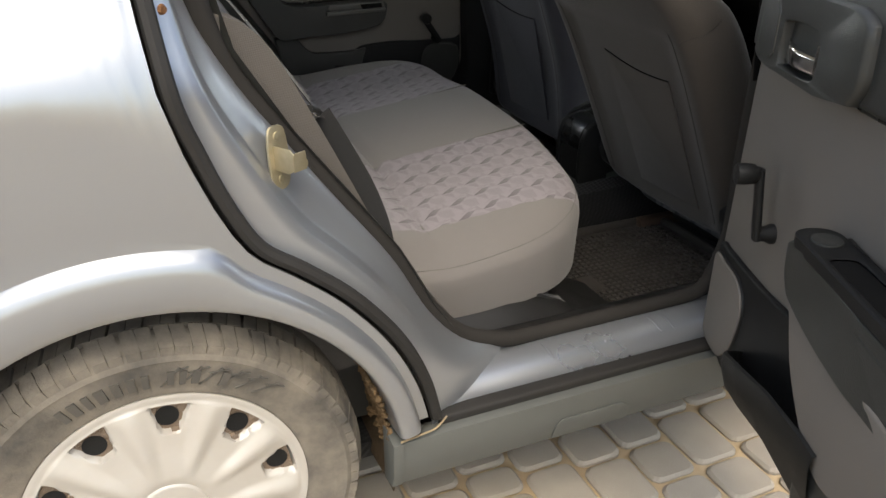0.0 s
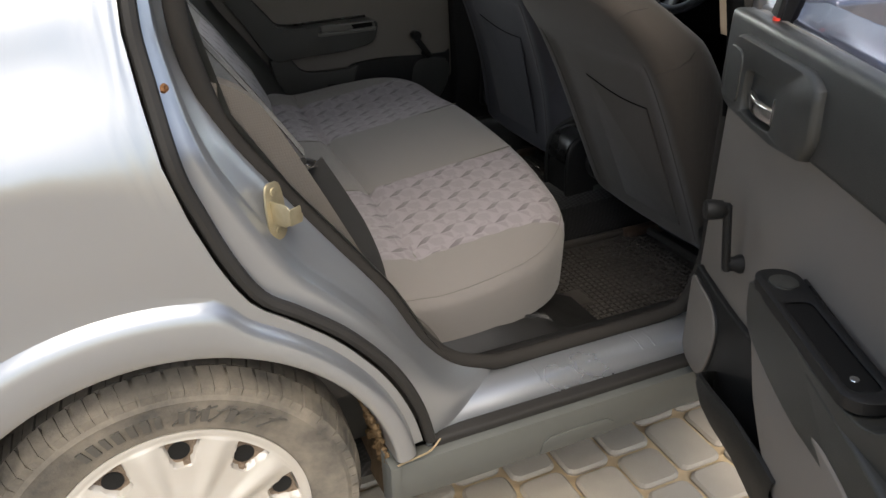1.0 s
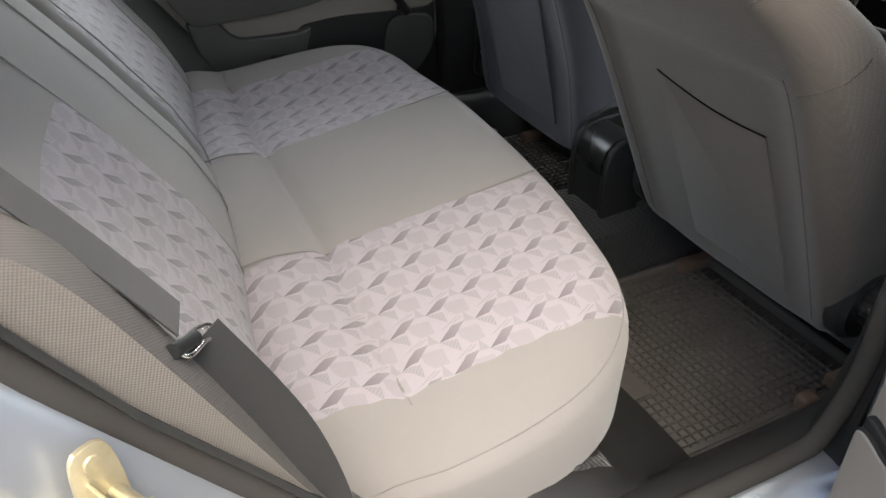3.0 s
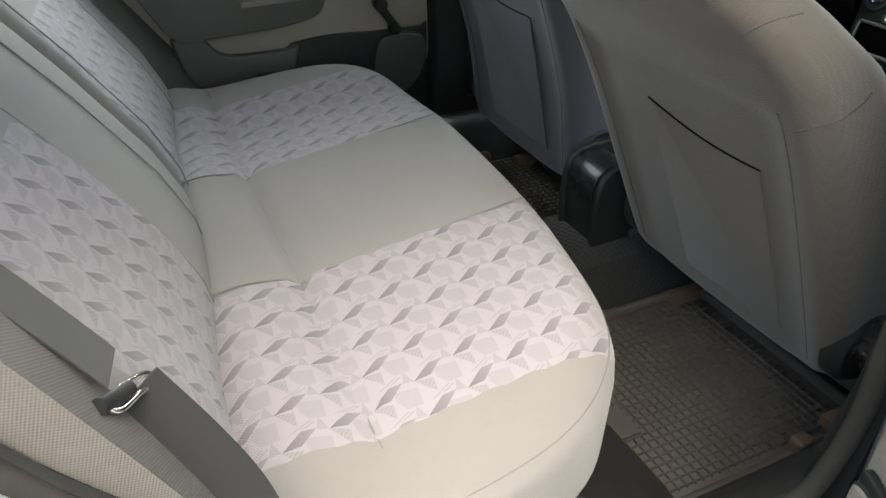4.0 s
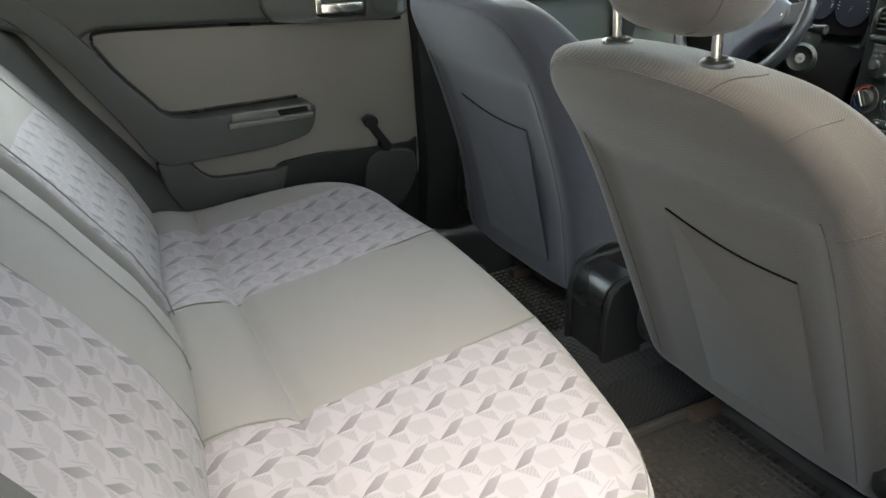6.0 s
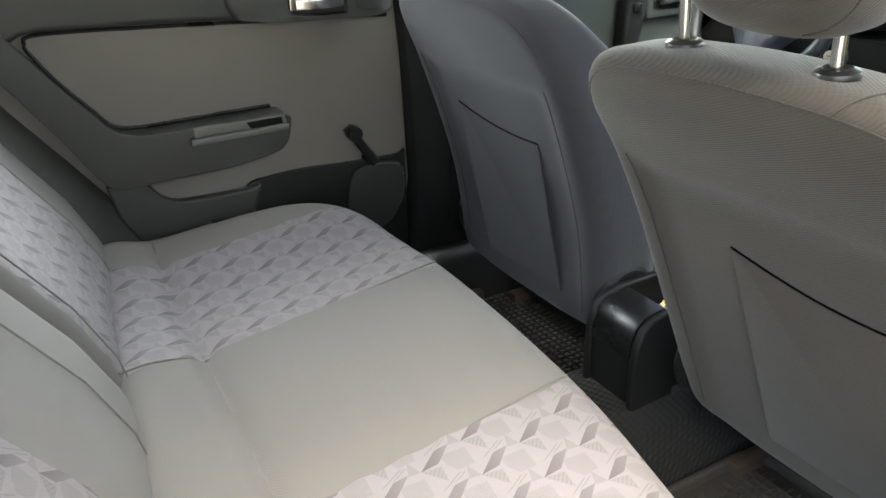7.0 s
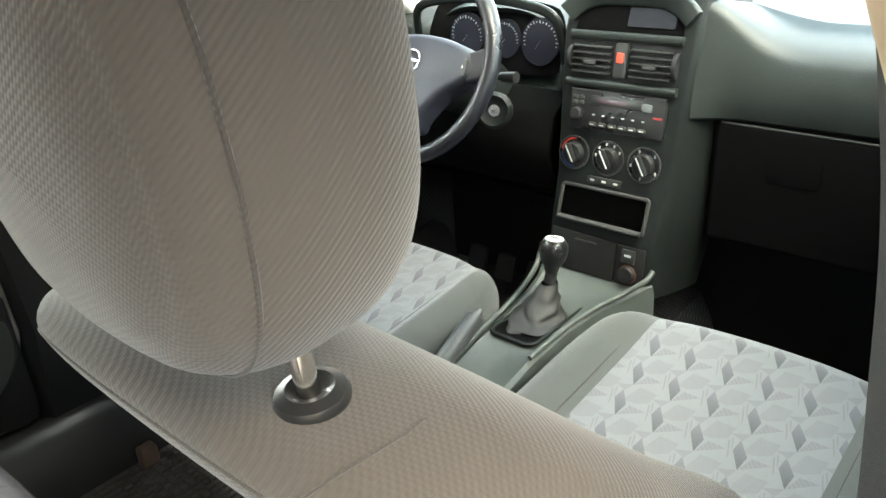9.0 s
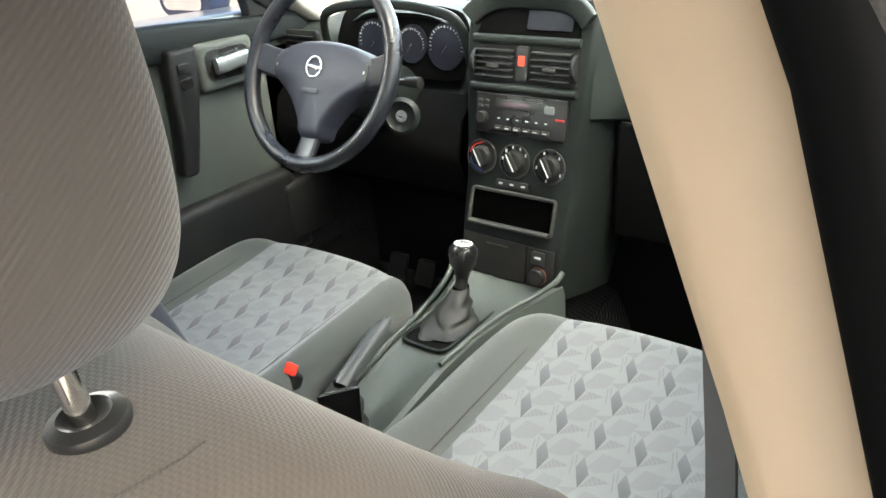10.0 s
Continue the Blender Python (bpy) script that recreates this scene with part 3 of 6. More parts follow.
    return [(p.x, p.y) for p in even(spline(pts, 8, True), 150)]


part("cushion", pad(bench_outline(), 0.150, 0.055, bench_shape, 0.010, 8, 4, 22), M_BENCH, bench)
oc = sum((Vector(q) for q in bench_outline()), Vector((0, 0))) / 150
near = min((Vector(q) - oc).length for q in bench_outline())
rim = [oc + (Vector(q) - oc) * (1 - 0.055 * (1 - math.cos(radians(28))) / near) for q in bench_outline()]
part("piping", tube([bench_shape(q.x, q.y, 0.095 + 0.055 * math.sin(radians(28))) for q in rim], 0.0011, 6, closed=True), M_SEAM, bench, "stitched edge piping")
for a0, a1 in ((-0.60, 0.70),):
    part("cross_seam", tube([bench_shape(a, 0.135, 0.1515) for a in np.linspace(a0 + 0.085, a1 - 0.085, 50)], 0.0020, 6), M_SEAM, bench)
for a in (-0.165, 0.210):
    part("panel_seam", tube([bench_shape(a, b, 0.1555) for b in np.linspace(0.02, 0.50, 40)], 0.0016, 6), M_SEAM, bench)
# moulded kick panel under the cushion and the plastic fillet at the door
rows = []
for x, z in ((0.45, 0.400), (0.62, 0.398), (0.74, 0.392), (0.80, 0.36), (0.845, 0.30), (0.88, FLOOR_Z + 0.001)):
    rows.append([(x, y, z) for y in np.linspace(-0.60, 0.66, 20)])
part("kick_panel", shell(rows, (-0.006, 0, -0.006)), M_CARPET, bench, "dark carpet under the cushion")

# ---------- rear backrests ----------
def back_profile(z):
    return float(np.interp(z, [0.40, 0.50, 0.58, 0.667, 0.75, 0.806, 0.86, 0.96, 1.02], [0.125, 0.115, 0.097, 0.057, 0.002, -0.034, -0.073, -0.145, -0.195]))


def backrest(y0, y1, ahead, label):
    w, T = y1 - y0, 0.13

    def shape(a, b, h):
        """a across, b up along the slope, h towards the front."""
        y, z = (y0 + y1) / 2 + a, 0.44 + b * 0.86
        lane = 0.012 * math.exp(-((y + 0.33) / 0.13) ** 2) + 0.012 * math.exp(-((y - 0.37) / 0.13) ** 2)
        x = 0.335 + 0.10 * y + ahead + back_profile(z) - lane * h / T
        return Vector((x + (h - T) * 0.87, y, z + (h - T) * 0.42))

    half = [(0, -0.004), (w / 2 - 0.05, 0.0), (w / 2 - 0.01, 0.02), (w / 2, 0.12), (w / 2, 0.40), (w / 2 - 0.012, 0.58), (w / 2 - 0.07, 0.645)]
    o = [(p.x, p.y) for p in even(spline(half + [(0, 0.655)] + [(-a, b) for a, b in half[:0:-1]], 8, True), 120)]
    return part("backrest", pad(o, T, 0.05, shape, 0.010, 8, 3, 18), M_BENCH_BACK, bench, label), shape


wide, wshape = backrest(-0.595, 0.165, -0.015, "wide grey rear backrest with a patterned cloth panel")
narrow, nshape = backrest(0.175, 0.70, -0.022, "narrow grey rear backrest with a patterned cloth panel")
for ob, shp, mid, lines in ((wide, wshape, -0.215, (-0.165, 0.02)), (narrow, nshape, 0.4375, (0.210, 0.535))):
    for y in lines:
        part("panel_seam", tube([shp(y - mid, b, 0.1325 + 0.006 * math.sin(math.pi * b / 0.62)) for b in np.linspace(0.03, 0.60, 40)], 0.0014, 6), M_SEAM, ob)

# ribbed side bolster beside the wide backrest
edge = [(0.47, 0.44), (0.445, 0.52), (0.40, 0.60), (0.362, 0.67), (0.325, 0.75), (0.283, 0.84), (0.235, 0.935), (0.20, 0.975), (0.15, 0.995), (0.05, 1.0), (0.05, 0.44)]
bo = [(p.x, p.y) for p in even(spline(edge, 8, True), 90)]
part("side_bolster", pad(bo, 0.112, 0.065, lambda a, b, h: Vector((a, -0.712 + h, b)), 0.010, 9, 2, 10), M_RIBBED, bench, "ribbed cloth side bolster")

# ---------- front seats ----------
def front_zone(n):
    x, y, z = n.split()
    return band(n, y, -0.172, 0.172)


M_FRONT = patterned("front_seat_cloth", (0.062, 0.066, 0.062), (0.150, 0.154, 0.160), (0.108, 0.112, 0.118), (0.036, 0.037, 0.039), front_zone, flat_uv, ((0.383, 0.146), (0.0735, 0.0095), (-0.002, -0.0620)))
M_POST = Nodes("polished_steel").done((0.75, 0.73, 0.70), 0.18, 1.0)


# seams darker than the cloth, so raised tubes look like shaded grooves
M_SEATSEAM = cloth("shaded_seat_seam", (0.030, 0.026, 0.023), 2000, 0.1, 0.2)
M_RAIL = plastic("rusty_rail", (0.045, 0.028, 0.018), 0.6, 300, 0.3, 0.9, 0.3)


def front_seat(name, cx, cy, label, out, back_cloth, rear, seat_x, dy, mouth_y, cw=1.0):
    """cx: place of the headrest posts along the car, cy: the seat's middle; out: the side of the door, -1 or 1;
    rear: (heights, places) of the back face along the car; seat_x: where the cushion begins and ends;
    dy: the cushion's shift; mouth_y: the ends of the pocket's mouth, the high one first; cw: how wide the cushion is."""
    seat = thing(name, (cx + 0.5, cy, 0.25), label, "car seat", "front seats")
    T = 0.128

    def soft(v):
        v = max(0.0, min(1.0, v))
        return v * v * (3 - 2 * v)

    rz = [Vector((z, x)) for z, x in zip(*rear)]
    rl = spline(rz, 8)

    def bshape(a, b, h):
        """a across, b up the slope from the bottom, h from the back face to the front."""
        z = 0.400 + b * 0.885
        x = float(np.interp(z, [p.x for p in rl], [p.y for p in rl]))
        x += 0.011 * soft((0.545 - b) / 0.035) * (1 - soft((abs(a) - 0.165) / 0.05)) * (1 - soft(h / 0.03))
        x -= 0.010 * (1 - (a / 0.25) ** 2) * (1 - soft(h / 0.06)) * soft((b - 0.52) / 0.1)
        x += 0.010 * (abs(a) / 0.25) ** 3 * (1 - soft(h / 0.06))
        h *= 1 + 0.42 * min(1, abs(a) / 0.245) ** 3 * max(0, min(1, (0.69 - b) / 0.12))
        return Vector((x + h * 0.96, cy + a, z + h * (0.10 - 0.05 * soft((b - 0.5) / 0.2))))

    half = [(0, -0.012), (0.17, -0.010), (0.226, 0.008), (0.246, 0.05), (0.251, 0.20), (0.250, 0.42), (0.246, 0.54), (0.234, 0.615), (0.204, 0.668), (0.140, 0.696)]
    ov = [Vector((p.x, p.y)) for p in even(spline(half + [(0, 0.706)] + [(-a, b) for a, b in half[:0:-1]], 8, True), 130)]
    rows = []
    c = Vector((0, 0.34))

    def inset(q, d):
        v = q - c
        return c + Vector((v.x * (1 - d / 0.25), v.y * (1 - d / 0.36)))

    def back_rim(q, deg, lift=0.0):
        """A place on the round edge of the back: 0 degrees on the back face, 90 on the side."""
        t = radians(deg)
        return bshape(*inset(q, 0.030 * (1 - math.sin(t)) - lift * math.sin(t)), 0.036 * (1 - math.cos(t)) - lift * math.cos(t))

    for f in np.linspace(0.02, 0.97, 16):
        rows.append([bshape(*(c + (inset(q, 0.030) - c) * f), 0.0) for q in ov])
    for k in range(0, 9):
        rows.append([back_rim(q, 90 * k / 8) for q in ov])
    for k in range(1, 9):
        a = math.pi / 2 * k / 8
        rows.append([bshape(*inset(q, 0.05 * (1 - math.cos(a))), T - 0.055 + 0.055 * math.sin(a)) for q in ov])
    for f in (0.75, 0.5, 0.25, 0.02):
        rows.append([bshape(*(c + (inset(q, 0.05) - c) * f), T - 0.014 * (1 - f)) for q in ov])
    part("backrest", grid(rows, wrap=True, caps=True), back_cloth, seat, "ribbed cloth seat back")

    # map pocket on the back: its slit droops towards the door, one side seam shows
    def on_back(a, b, h):
        return bshape(a, b, 0.0) + Vector((-0.88, 0, -0.45)) * h

    def slit(k):
        """Height of the pocket's mouth, from its high end (0) to its low one (1)."""
        return 0.437 - 0.030 * k - 0.012 * math.sin(math.pi * k)

    p0, p1 = mouth_y
    line = [(p0 + (p1 - p0) * k / 16, slit(k / 16)) for k in range(17)]
    pk = [(p0, 0.06), *line, (p1, 0.06)]
    part("pocket", prism(pk, on_back, 0.0030, 0.0012), back_cloth, seat, "map pocket")
    # near-black strip paints the shade inside the slit
    part("pocket_edge", sweep([on_back(a, b + 0.002, 0.0022) for a, b in line], rounded(0.0020, 0.0026, 0.0008, 2), (1, 0, 0)), M_SOFTBLACK, seat, "black strip for shade in the pocket mouth")
    for s in (-1, 1):
        part("seam", tube([on_back(s * (0.196 + 0.010 * b), b, 0.0) for b in np.linspace(0.04, 0.535, 30)], 0.0011, 6), M_SEATSEAM, seat)
    top = sorted((q for q in ov if q.y > 0.60 and -0.235 < q.x * out < 0.170), key=lambda q: q.x)
    part("seam", tube([back_rim(q, 22, 0.0) for q in top], 0.0010, 6), M_SEATSEAM, seat, "stitched roll seam")

    def top_b(a):
        return max(q.y for q in ov if abs(q.x - a) < 0.012)

    def over(a, deg):
        return back_rim(Vector((a, top_b(a))), deg, 0.0001)

    line = [over((0.118 + 0.010 * k / 9) * out, 22 + 68 * k / 9) for k in range(10)]
    part("shoulder_seam", tube(line + [bshape(0.130 * out, top_b(0.130 * out) + 0.0002, h) for h in (0.058, 0.070)], 0.0010, 6), M_SEATSEAM, seat, "stitched shoulder seam")
    corner = min(ov, key=lambda q: (q - Vector((0.205 * out, 0.666))).length)
    low = min(ov, key=lambda q: (q - Vector((0.246 * out, 0.535))).length)
    part("shoulder_seam", tube([back_rim(corner, d, 0.0001) for d in range(15, 91, 15)] + [bshape(corner.x, corner.y, h) for h in (0.055, 0.068)], 0.0010, 6), M_SEATSEAM, seat)
    part("side_seam", tube([back_rim(low, d, 0.0001) for d in range(0, 91, 15)] + [bshape(low.x * 1.002, low.y + 0.012 * k, 0.05 + 0.012 * k) for k in (1, 2)], 0.0010, 6), M_SEATSEAM, seat)

    # cushion
    x0, x1 = seat_x

    def cshape(a, b, h):
        up = 0.016 * soft((abs(a) - 0.150) / 0.06) * min(1, h / 0.17)
        return Vector((x0 + b * (x1 - x0) / 0.525, cy + dy + a * cw, 0.318 + h + up + 0.042 * b / 0.5 * h / 0.16))

    co = [(p.x, p.y) for p in even(spline([(-0.245, 0.0), (-0.256, 0.2), (-0.254, 0.38), (-0.232, 0.465), (-0.15, 0.512), (0, 0.525), (0.15, 0.512), (0.232, 0.465), (0.254, 0.38), (0.256, 0.2), (0.245, 0.0), (0, -0.01)], 8, True), 110)]
    part("cushion", pad(co, 0.178, 0.05, cshape, -0.010, 7, 4, 20), M_FRONT, seat, "cushion with patterned panel")
    for s in (-1, 1):
        part("panel_seam", tube([cshape(s * 0.1725, b, 0.1745) for b in np.linspace(0.10, 0.455, 30)], 0.0013, 6), M_SEATSEAM, seat)

    # headrest on two posts
    for a in (-0.081, 0.081):
        foot, head = Vector((cx, cy + a, 1.012)), Vector((cx - 0.010, cy + a, 1.115))
        part("post", rod(foot, head, 0.0058, n=16), M_POST, seat, "chrome headrest post")
        part("post_sleeve", lathe(foot + Vector((0.0, 0, 0.010)), head - foot, [(0.0, 0.0), (0.0182, 0.0), (0.0188, 0.003), (0.0175, 0.0065), (0.0120, 0.0090), (0.0090, 0.0070), (0.0, 0.005)], 32), M_GLOSS, seat, "black plastic post sleeve")
    hhalf = [(0, -0.008), (0.052, -0.003), (0.083, 0.018), (0.101, 0.058), (0.108, 0.115), (0.103, 0.172), (0.075, 0.204)]
    hv = [Vector((p.x, p.y)) for p in even(spline(hhalf + [(0, 0.212)] + [(-a, b) for a, b in hhalf[:0:-1]], 8, True), 100)]
    hrows, hc = [], Vector((0, 0.10))

    def hshape(a, b, h):
        return Vector((cx - 0.062 + h * 0.98 - b * 0.10, cy + a + 0.033 * out, 1.056 + b * 0.99 + h * 0.06))

    for f in (0.02, 0.35, 0.65):
        hrows.append([hshape(*(hc + (q - hc) * f), -0.010 * (1 - f)) for q in hv])
    for k in range(0, 11):
        a = math.pi / 2 * k / 10
        hrows.append([hshape(*(hc + (q - hc) * (1 - 0.30 * (1 - math.sin(a)))), 0.055 * (1 - math.cos(a))) for q in hv])
    for k in range(0, 11):
        a = math.pi / 2 * k / 10
        hrows.append([hshape(*(hc + (q - hc) * (1 - 0.28 * (1 - math.cos(a)))), 0.070 + 0.05 * math.sin(a)) for q in hv])
    for f in (0.6, 0.3, 0.02):
        hrows.append([hshape(*(hc + (q - hc) * f), 0.120 + 0.006 * (1 - f)) for q in hv])
    hr = part("headrest", grid(hrows, wrap=True, caps=True), back_cloth, seat, "ribbed cloth headrest")
    line = sorted((q for q in hv if q.x * out > 0.040), key=lambda q: q.y)
    t = radians(52)
    part("headrest_seam", tube([hshape(*(hc + (q - hc) * (1 - 0.30 * (1 - math.sin(t)) + 0.0005)), 0.055 * (1 - math.cos(t))) for q in line], 0.0012, 6), M_SEATSEAM, hr, "stitched headrest seam")
    # base frame, rails and recliners
    part("seat_frame", box(x0 + 0.04, x1 - 0.13, cy - 0.17, cy + 0.17, FLOOR_Z + 0.03, 0.315, 0.01), M_BLACK, seat)
    for a in (-0.20, 0.20):
        part("seat_rail", box(x0 - 0.05, x1 - 0.08, cy + a - 0.015, cy + a + 0.015, FLOOR_Z, 0.265, 0.006), M_RAIL, seat, "rusty steel seat rail")
    part("rail_foot", box(x0 - 0.155, x0 - 0.12, cy + out * 0.225 - 0.014, cy + out * 0.225 + 0.014, FLOOR_Z, 0.285, 0.008, 3), M_RAIL, seat, "rusty rail end")
    xr = float(np.interp(0.49, [p.x for p in rl], [p.y for p in rl])) + 0.072
    for s in (-1, 1):
        part("recliner_cover", lathe((xr, cy + s * 0.224, 0.482), (0, s, 0), [(0, 0), (0.062, 0), (0.062, 0.022), (0.052, 0.032), (0, 0.034)], 32), M_BLACK, seat, "black recliner cover")
    star = [(0.038 * (1 + 0.06 * math.cos(k * math.tau / 6)) * math.cos(k * math.tau / 48), 0.038 * (1 + 0.06 * math.cos(k * math.tau / 6)) * math.sin(k * math.tau / 48)) for k in range(48)]
    part("recliner_knob", prism(star, lambda a, b, h: Vector((xr + a, cy + out * (0.252 + h), 0.497 + b)), 0.032, 0.005, 3), M_GLOSS, seat, "fluted black recliner knob")
    return seat


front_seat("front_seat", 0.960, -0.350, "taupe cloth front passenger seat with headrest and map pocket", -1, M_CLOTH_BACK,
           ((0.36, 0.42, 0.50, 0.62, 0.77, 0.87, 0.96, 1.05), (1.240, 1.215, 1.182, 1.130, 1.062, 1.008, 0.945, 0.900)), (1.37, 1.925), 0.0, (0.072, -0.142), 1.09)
front_seat("front_seat", 1.082, 0.357, "cloth driver seat with headrest and map pocket, tinted for bluish window light", 1, M_CLOTH_BLUELIT,
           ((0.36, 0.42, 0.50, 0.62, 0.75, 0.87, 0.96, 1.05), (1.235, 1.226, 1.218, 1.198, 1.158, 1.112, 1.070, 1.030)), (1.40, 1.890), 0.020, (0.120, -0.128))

# ---------- rear doors ----------
# dark bluish tint puts the look of reflected sky into the open door's glass
M_DOORGLASS = Nodes("sky_tinted_glass").done((0.42, 0.43, 0.53), 0.02, 0.0, Transmission_Weight=1.0, IOR=1.45)
M_GLASS = Nodes("tinted_glass").done((0.64, 0.68, 0.68), 0.02, 0.0, Transmission_Weight=1.0, IOR=1.02)
M_RED = plastic("red_plastic", (0.65, 0.04, 0.02), 0.4, 600, 0.05, 0.1)


def rear_door(name, label, at, turn, flip, edge, hub_uv, tip_uv, hd):
    """Trim face: u from the hinge edge backwards, v into the car, z up."""
    s = -1 if flip else 1

    def P(u, v, z):
        return Vector((u, s * v, z))

    def slab(outline, v0, v1, mat, nm, lab="", bev=0.006, parent=None):
        o = [(max(a, edge), b) for a, b in outline]
        return part(nm, prism(o, lambda a, b, h: P(a, v0 + h, b), v1 - v0, bev, 3), mat, parent or door, lab)

    def ol(pts, n=60, k=6):
        return [(p.x, p.y) for p in even(spline(pts, k, True), n)]

    def inside(q):
        return [(max(a, edge), b) for a, b in q]

    skin = [(0.07, 1.03), (0.07, 0.36), (0.11, 0.33), (0.64, 0.33), (0.79, 0.50), (0.87, 0.66), (1.04, 0.74), (1.12, 0.95), (1.13, 1.04)]
    skin = [(a - 0.10 * (edge < 0), b - 0.035 * (edge > 0) * (b > 0.9)) for a, b in skin]
    door = hung(name, prism(skin, lambda a, b, h: P(a, -0.15 + h, b), 0.115, 0.012, 3), M_PAINT, body, Matrix.Translation(at) @ Matrix.Rotation(radians(turn), 4, "Z"), label)
    shape = [(edge + 0.012, 0.98), (edge, 0.84), (edge - 0.012, 0.52), (edge + 0.012, 0.42), (0.15, 0.36), (0.52, 0.35), (0.62, 0.42), (0.72, 0.58), (0.88, 0.80), (0.96, 0.95), (1.0, 1.03), (edge + 0.03, 1.03)]
    part("trim_panel", prism(shape, lambda a, b, h: P(a, -0.03 + h, b), 0.03, 0.006, 3), M_PANEL, door, "taupe moulded door panel")
    # upper rail, sweeping down to the armrest behind
    lift = 0.0 if flip else -0.030
    k = 0.010 if flip else 0.0
    rail = [(edge + 0.02, 0.905), (edge + 0.03, 1.035 + lift), (1.0, 1.055 + lift), (1.10, 1.05 + lift), (1.08, 0.98), (0.95, 0.93 + k), (0.88, 0.905 + k), (0.836, 0.905), (0.815, 0.917), (0.79, 0.921), (0.60, 0.917), (0.36, 0.908)]
    slab(rail, -0.01, 0.026, M_GREY, "upper_rail", "charcoal plastic upper rail", 0.012)
    # a dark tube laid on the panel draws the groove's shadow
    groove = [P(u, 0.003, z) for u, z in ((edge + 0.03, 0.893), (0.40, 0.903), (0.60, 0.911), (0.785, 0.915), (0.812, 0.900), (0.800, 0.873), (0.772, 0.829 + k), (0.725, 0.771 + k), (0.698, 0.741 + k), (0.651, 0.733 + k), (0.56, 0.735 + k), (0.40, 0.738 + k))]
    part("panel_groove", tube(spline(groove, 6), 0.004, 6), M_GLOSS, door, "dark cord for the groove shadow under the rail")
    # handle surround with an open recess
    sur = [(p.x, p.y) for p in even([Vector(q) for q in [(0.058, 0.910), (0.072, 0.985), (0.105, 1.012), (0.36, 1.020), (0.395, 1.008), (0.402, 0.94), (0.385, 0.912), (0.30, 0.900), (0.11, 0.897), (0.075, 0.900), (0.058, 0.910)]], 60)][:-1]
    hole = [(p.x, p.y) for p in even(spline([(0.162, 0.962), (0.175, 0.972), (0.255, 0.976), (0.278, 0.965), (0.280, 0.925), (0.262, 0.912), (0.175, 0.908), (0.160, 0.918)], 6, True), 59)]
    c0 = Vector((0.22, 0.945))

    def aim(q):
        return math.atan2(q[1] - c0.y, q[0] - c0.x)

    sur, hole = [(a + hd, b) for a, b in sur], [(a + hd, b) for a, b in hole]
    c0.x += hd
    sur, hole = sorted(inside(sur), key=aim), sorted(inside(hole), key=aim)
    n = min(len(sur), len(hole))
    rows = []
    for f, v in ((0.0, 0.0), (0.0, 0.030), (0.03, 0.037), (0.08, 0.040), (0.90, 0.040), (0.97, 0.039), (1.0, 0.034), (1.0, 0.004)):
        rows.append([P(a * (1 - f) + b * f, v, c * (1 - f) + d * f) for (a, c), (b, d) in zip(sur[:n], hole[:n])])
    part("handle_surround", grid(rows, wrap=True), M_GREY, door, "charcoal handle surround")
    slab(ol([(a, b) for a, b in hole[::6]], 30), 0.002, 0.0065, M_GLOSS, "handle_recess", "dark handle recess", 0)
    lever = [P(hd + u, 0.026 + 0.010 * math.sin((u - 0.166) / 0.106 * math.pi), 0.930) for u in np.linspace(0.166, 0.276, 14)]
    part("door_handle", join(sweep(lever, rounded(0.011, 0.024, 0.005, 4), (0, 0, 1)), prism(rounded(0.016, 0.040, 0.006, 4, hd + 0.270, 0.938), lambda a, b, h: P(a, 0.012 + h, b), 0.022, 0.003)), M_POST, door, "chrome door handle")
    slab(rounded(0.062, 0.082, 0.018, 5, 0.113 + hd, 0.952), 0.037, 0.0425, M_GREY, "blank_cover", "", 0.003)
    # armrest, with the strap that sweeps up behind it; deepest where the arm rests
    arm = [(0.99, 0.985), (0.93, 0.93), (0.863, 0.845), (0.795, 0.742), (0.729, 0.640), (0.670, 0.636), (0.614, 0.640), (0.502, 0.645), (0.418, 0.658), (0.392, 0.674), (0.381, 0.703), (0.386, 0.732), (0.47, 0.734), (0.567, 0.732), (0.651, 0.730), (0.70, 0.740), (0.728, 0.771), (0.776, 0.829), (0.822, 0.893), (0.87, 0.95), (0.93, 0.99)]
    arm = [(p.x, p.y + k) for p in even(spline(arm, 6, True), 130)]

    def depth(u):
        return float(np.interp(u, [0.40, 0.58, 0.68, 0.78, 0.90], [1.0, 1.0, 0.86, 0.55, 0.45]))

    part("armrest", prism(arm, lambda a, b, h: P(a, -0.005 + h * depth(a), b), 0.073, 0.018, 4), M_GREY, door, "charcoal moulded armrest")

    def top_z(u):
        return float(np.interp(u, [0.37, 0.48, 0.62, 0.70], [0.7475, 0.7485, 0.7545, 0.760]))

    if flip:
        o = rounded(0.300, 0.060, 0.026, 6, 0.523, 0.038)
        inn = rounded(0.190, 0.036, 0.010, 6, 0.555, 0.038)
        rows = []
        for lp, dz in ((o, -0.010), (o, 0.0045), ([(0.523 + (a - 0.523) * 0.98, 0.038 + (b - 0.038) * 0.92) for a, b in o], 0.0065), ([(0.555 + (a - 0.555) * 1.04, 0.038 + (b - 0.038) * 1.15) for a, b in inn], 0.0065), (inn, 0.0045)):
            rows.append([P(a, b, top_z(a) + dz) for a, b in lp])
        cup = part("pull_cup", grid(rows, wrap=True), M_BLACK, door, "black pull cup")
        rows = [[P(a, b, top_z(a) + dz) for a, b in inn] for dz in (0.0046, 0.0022)]
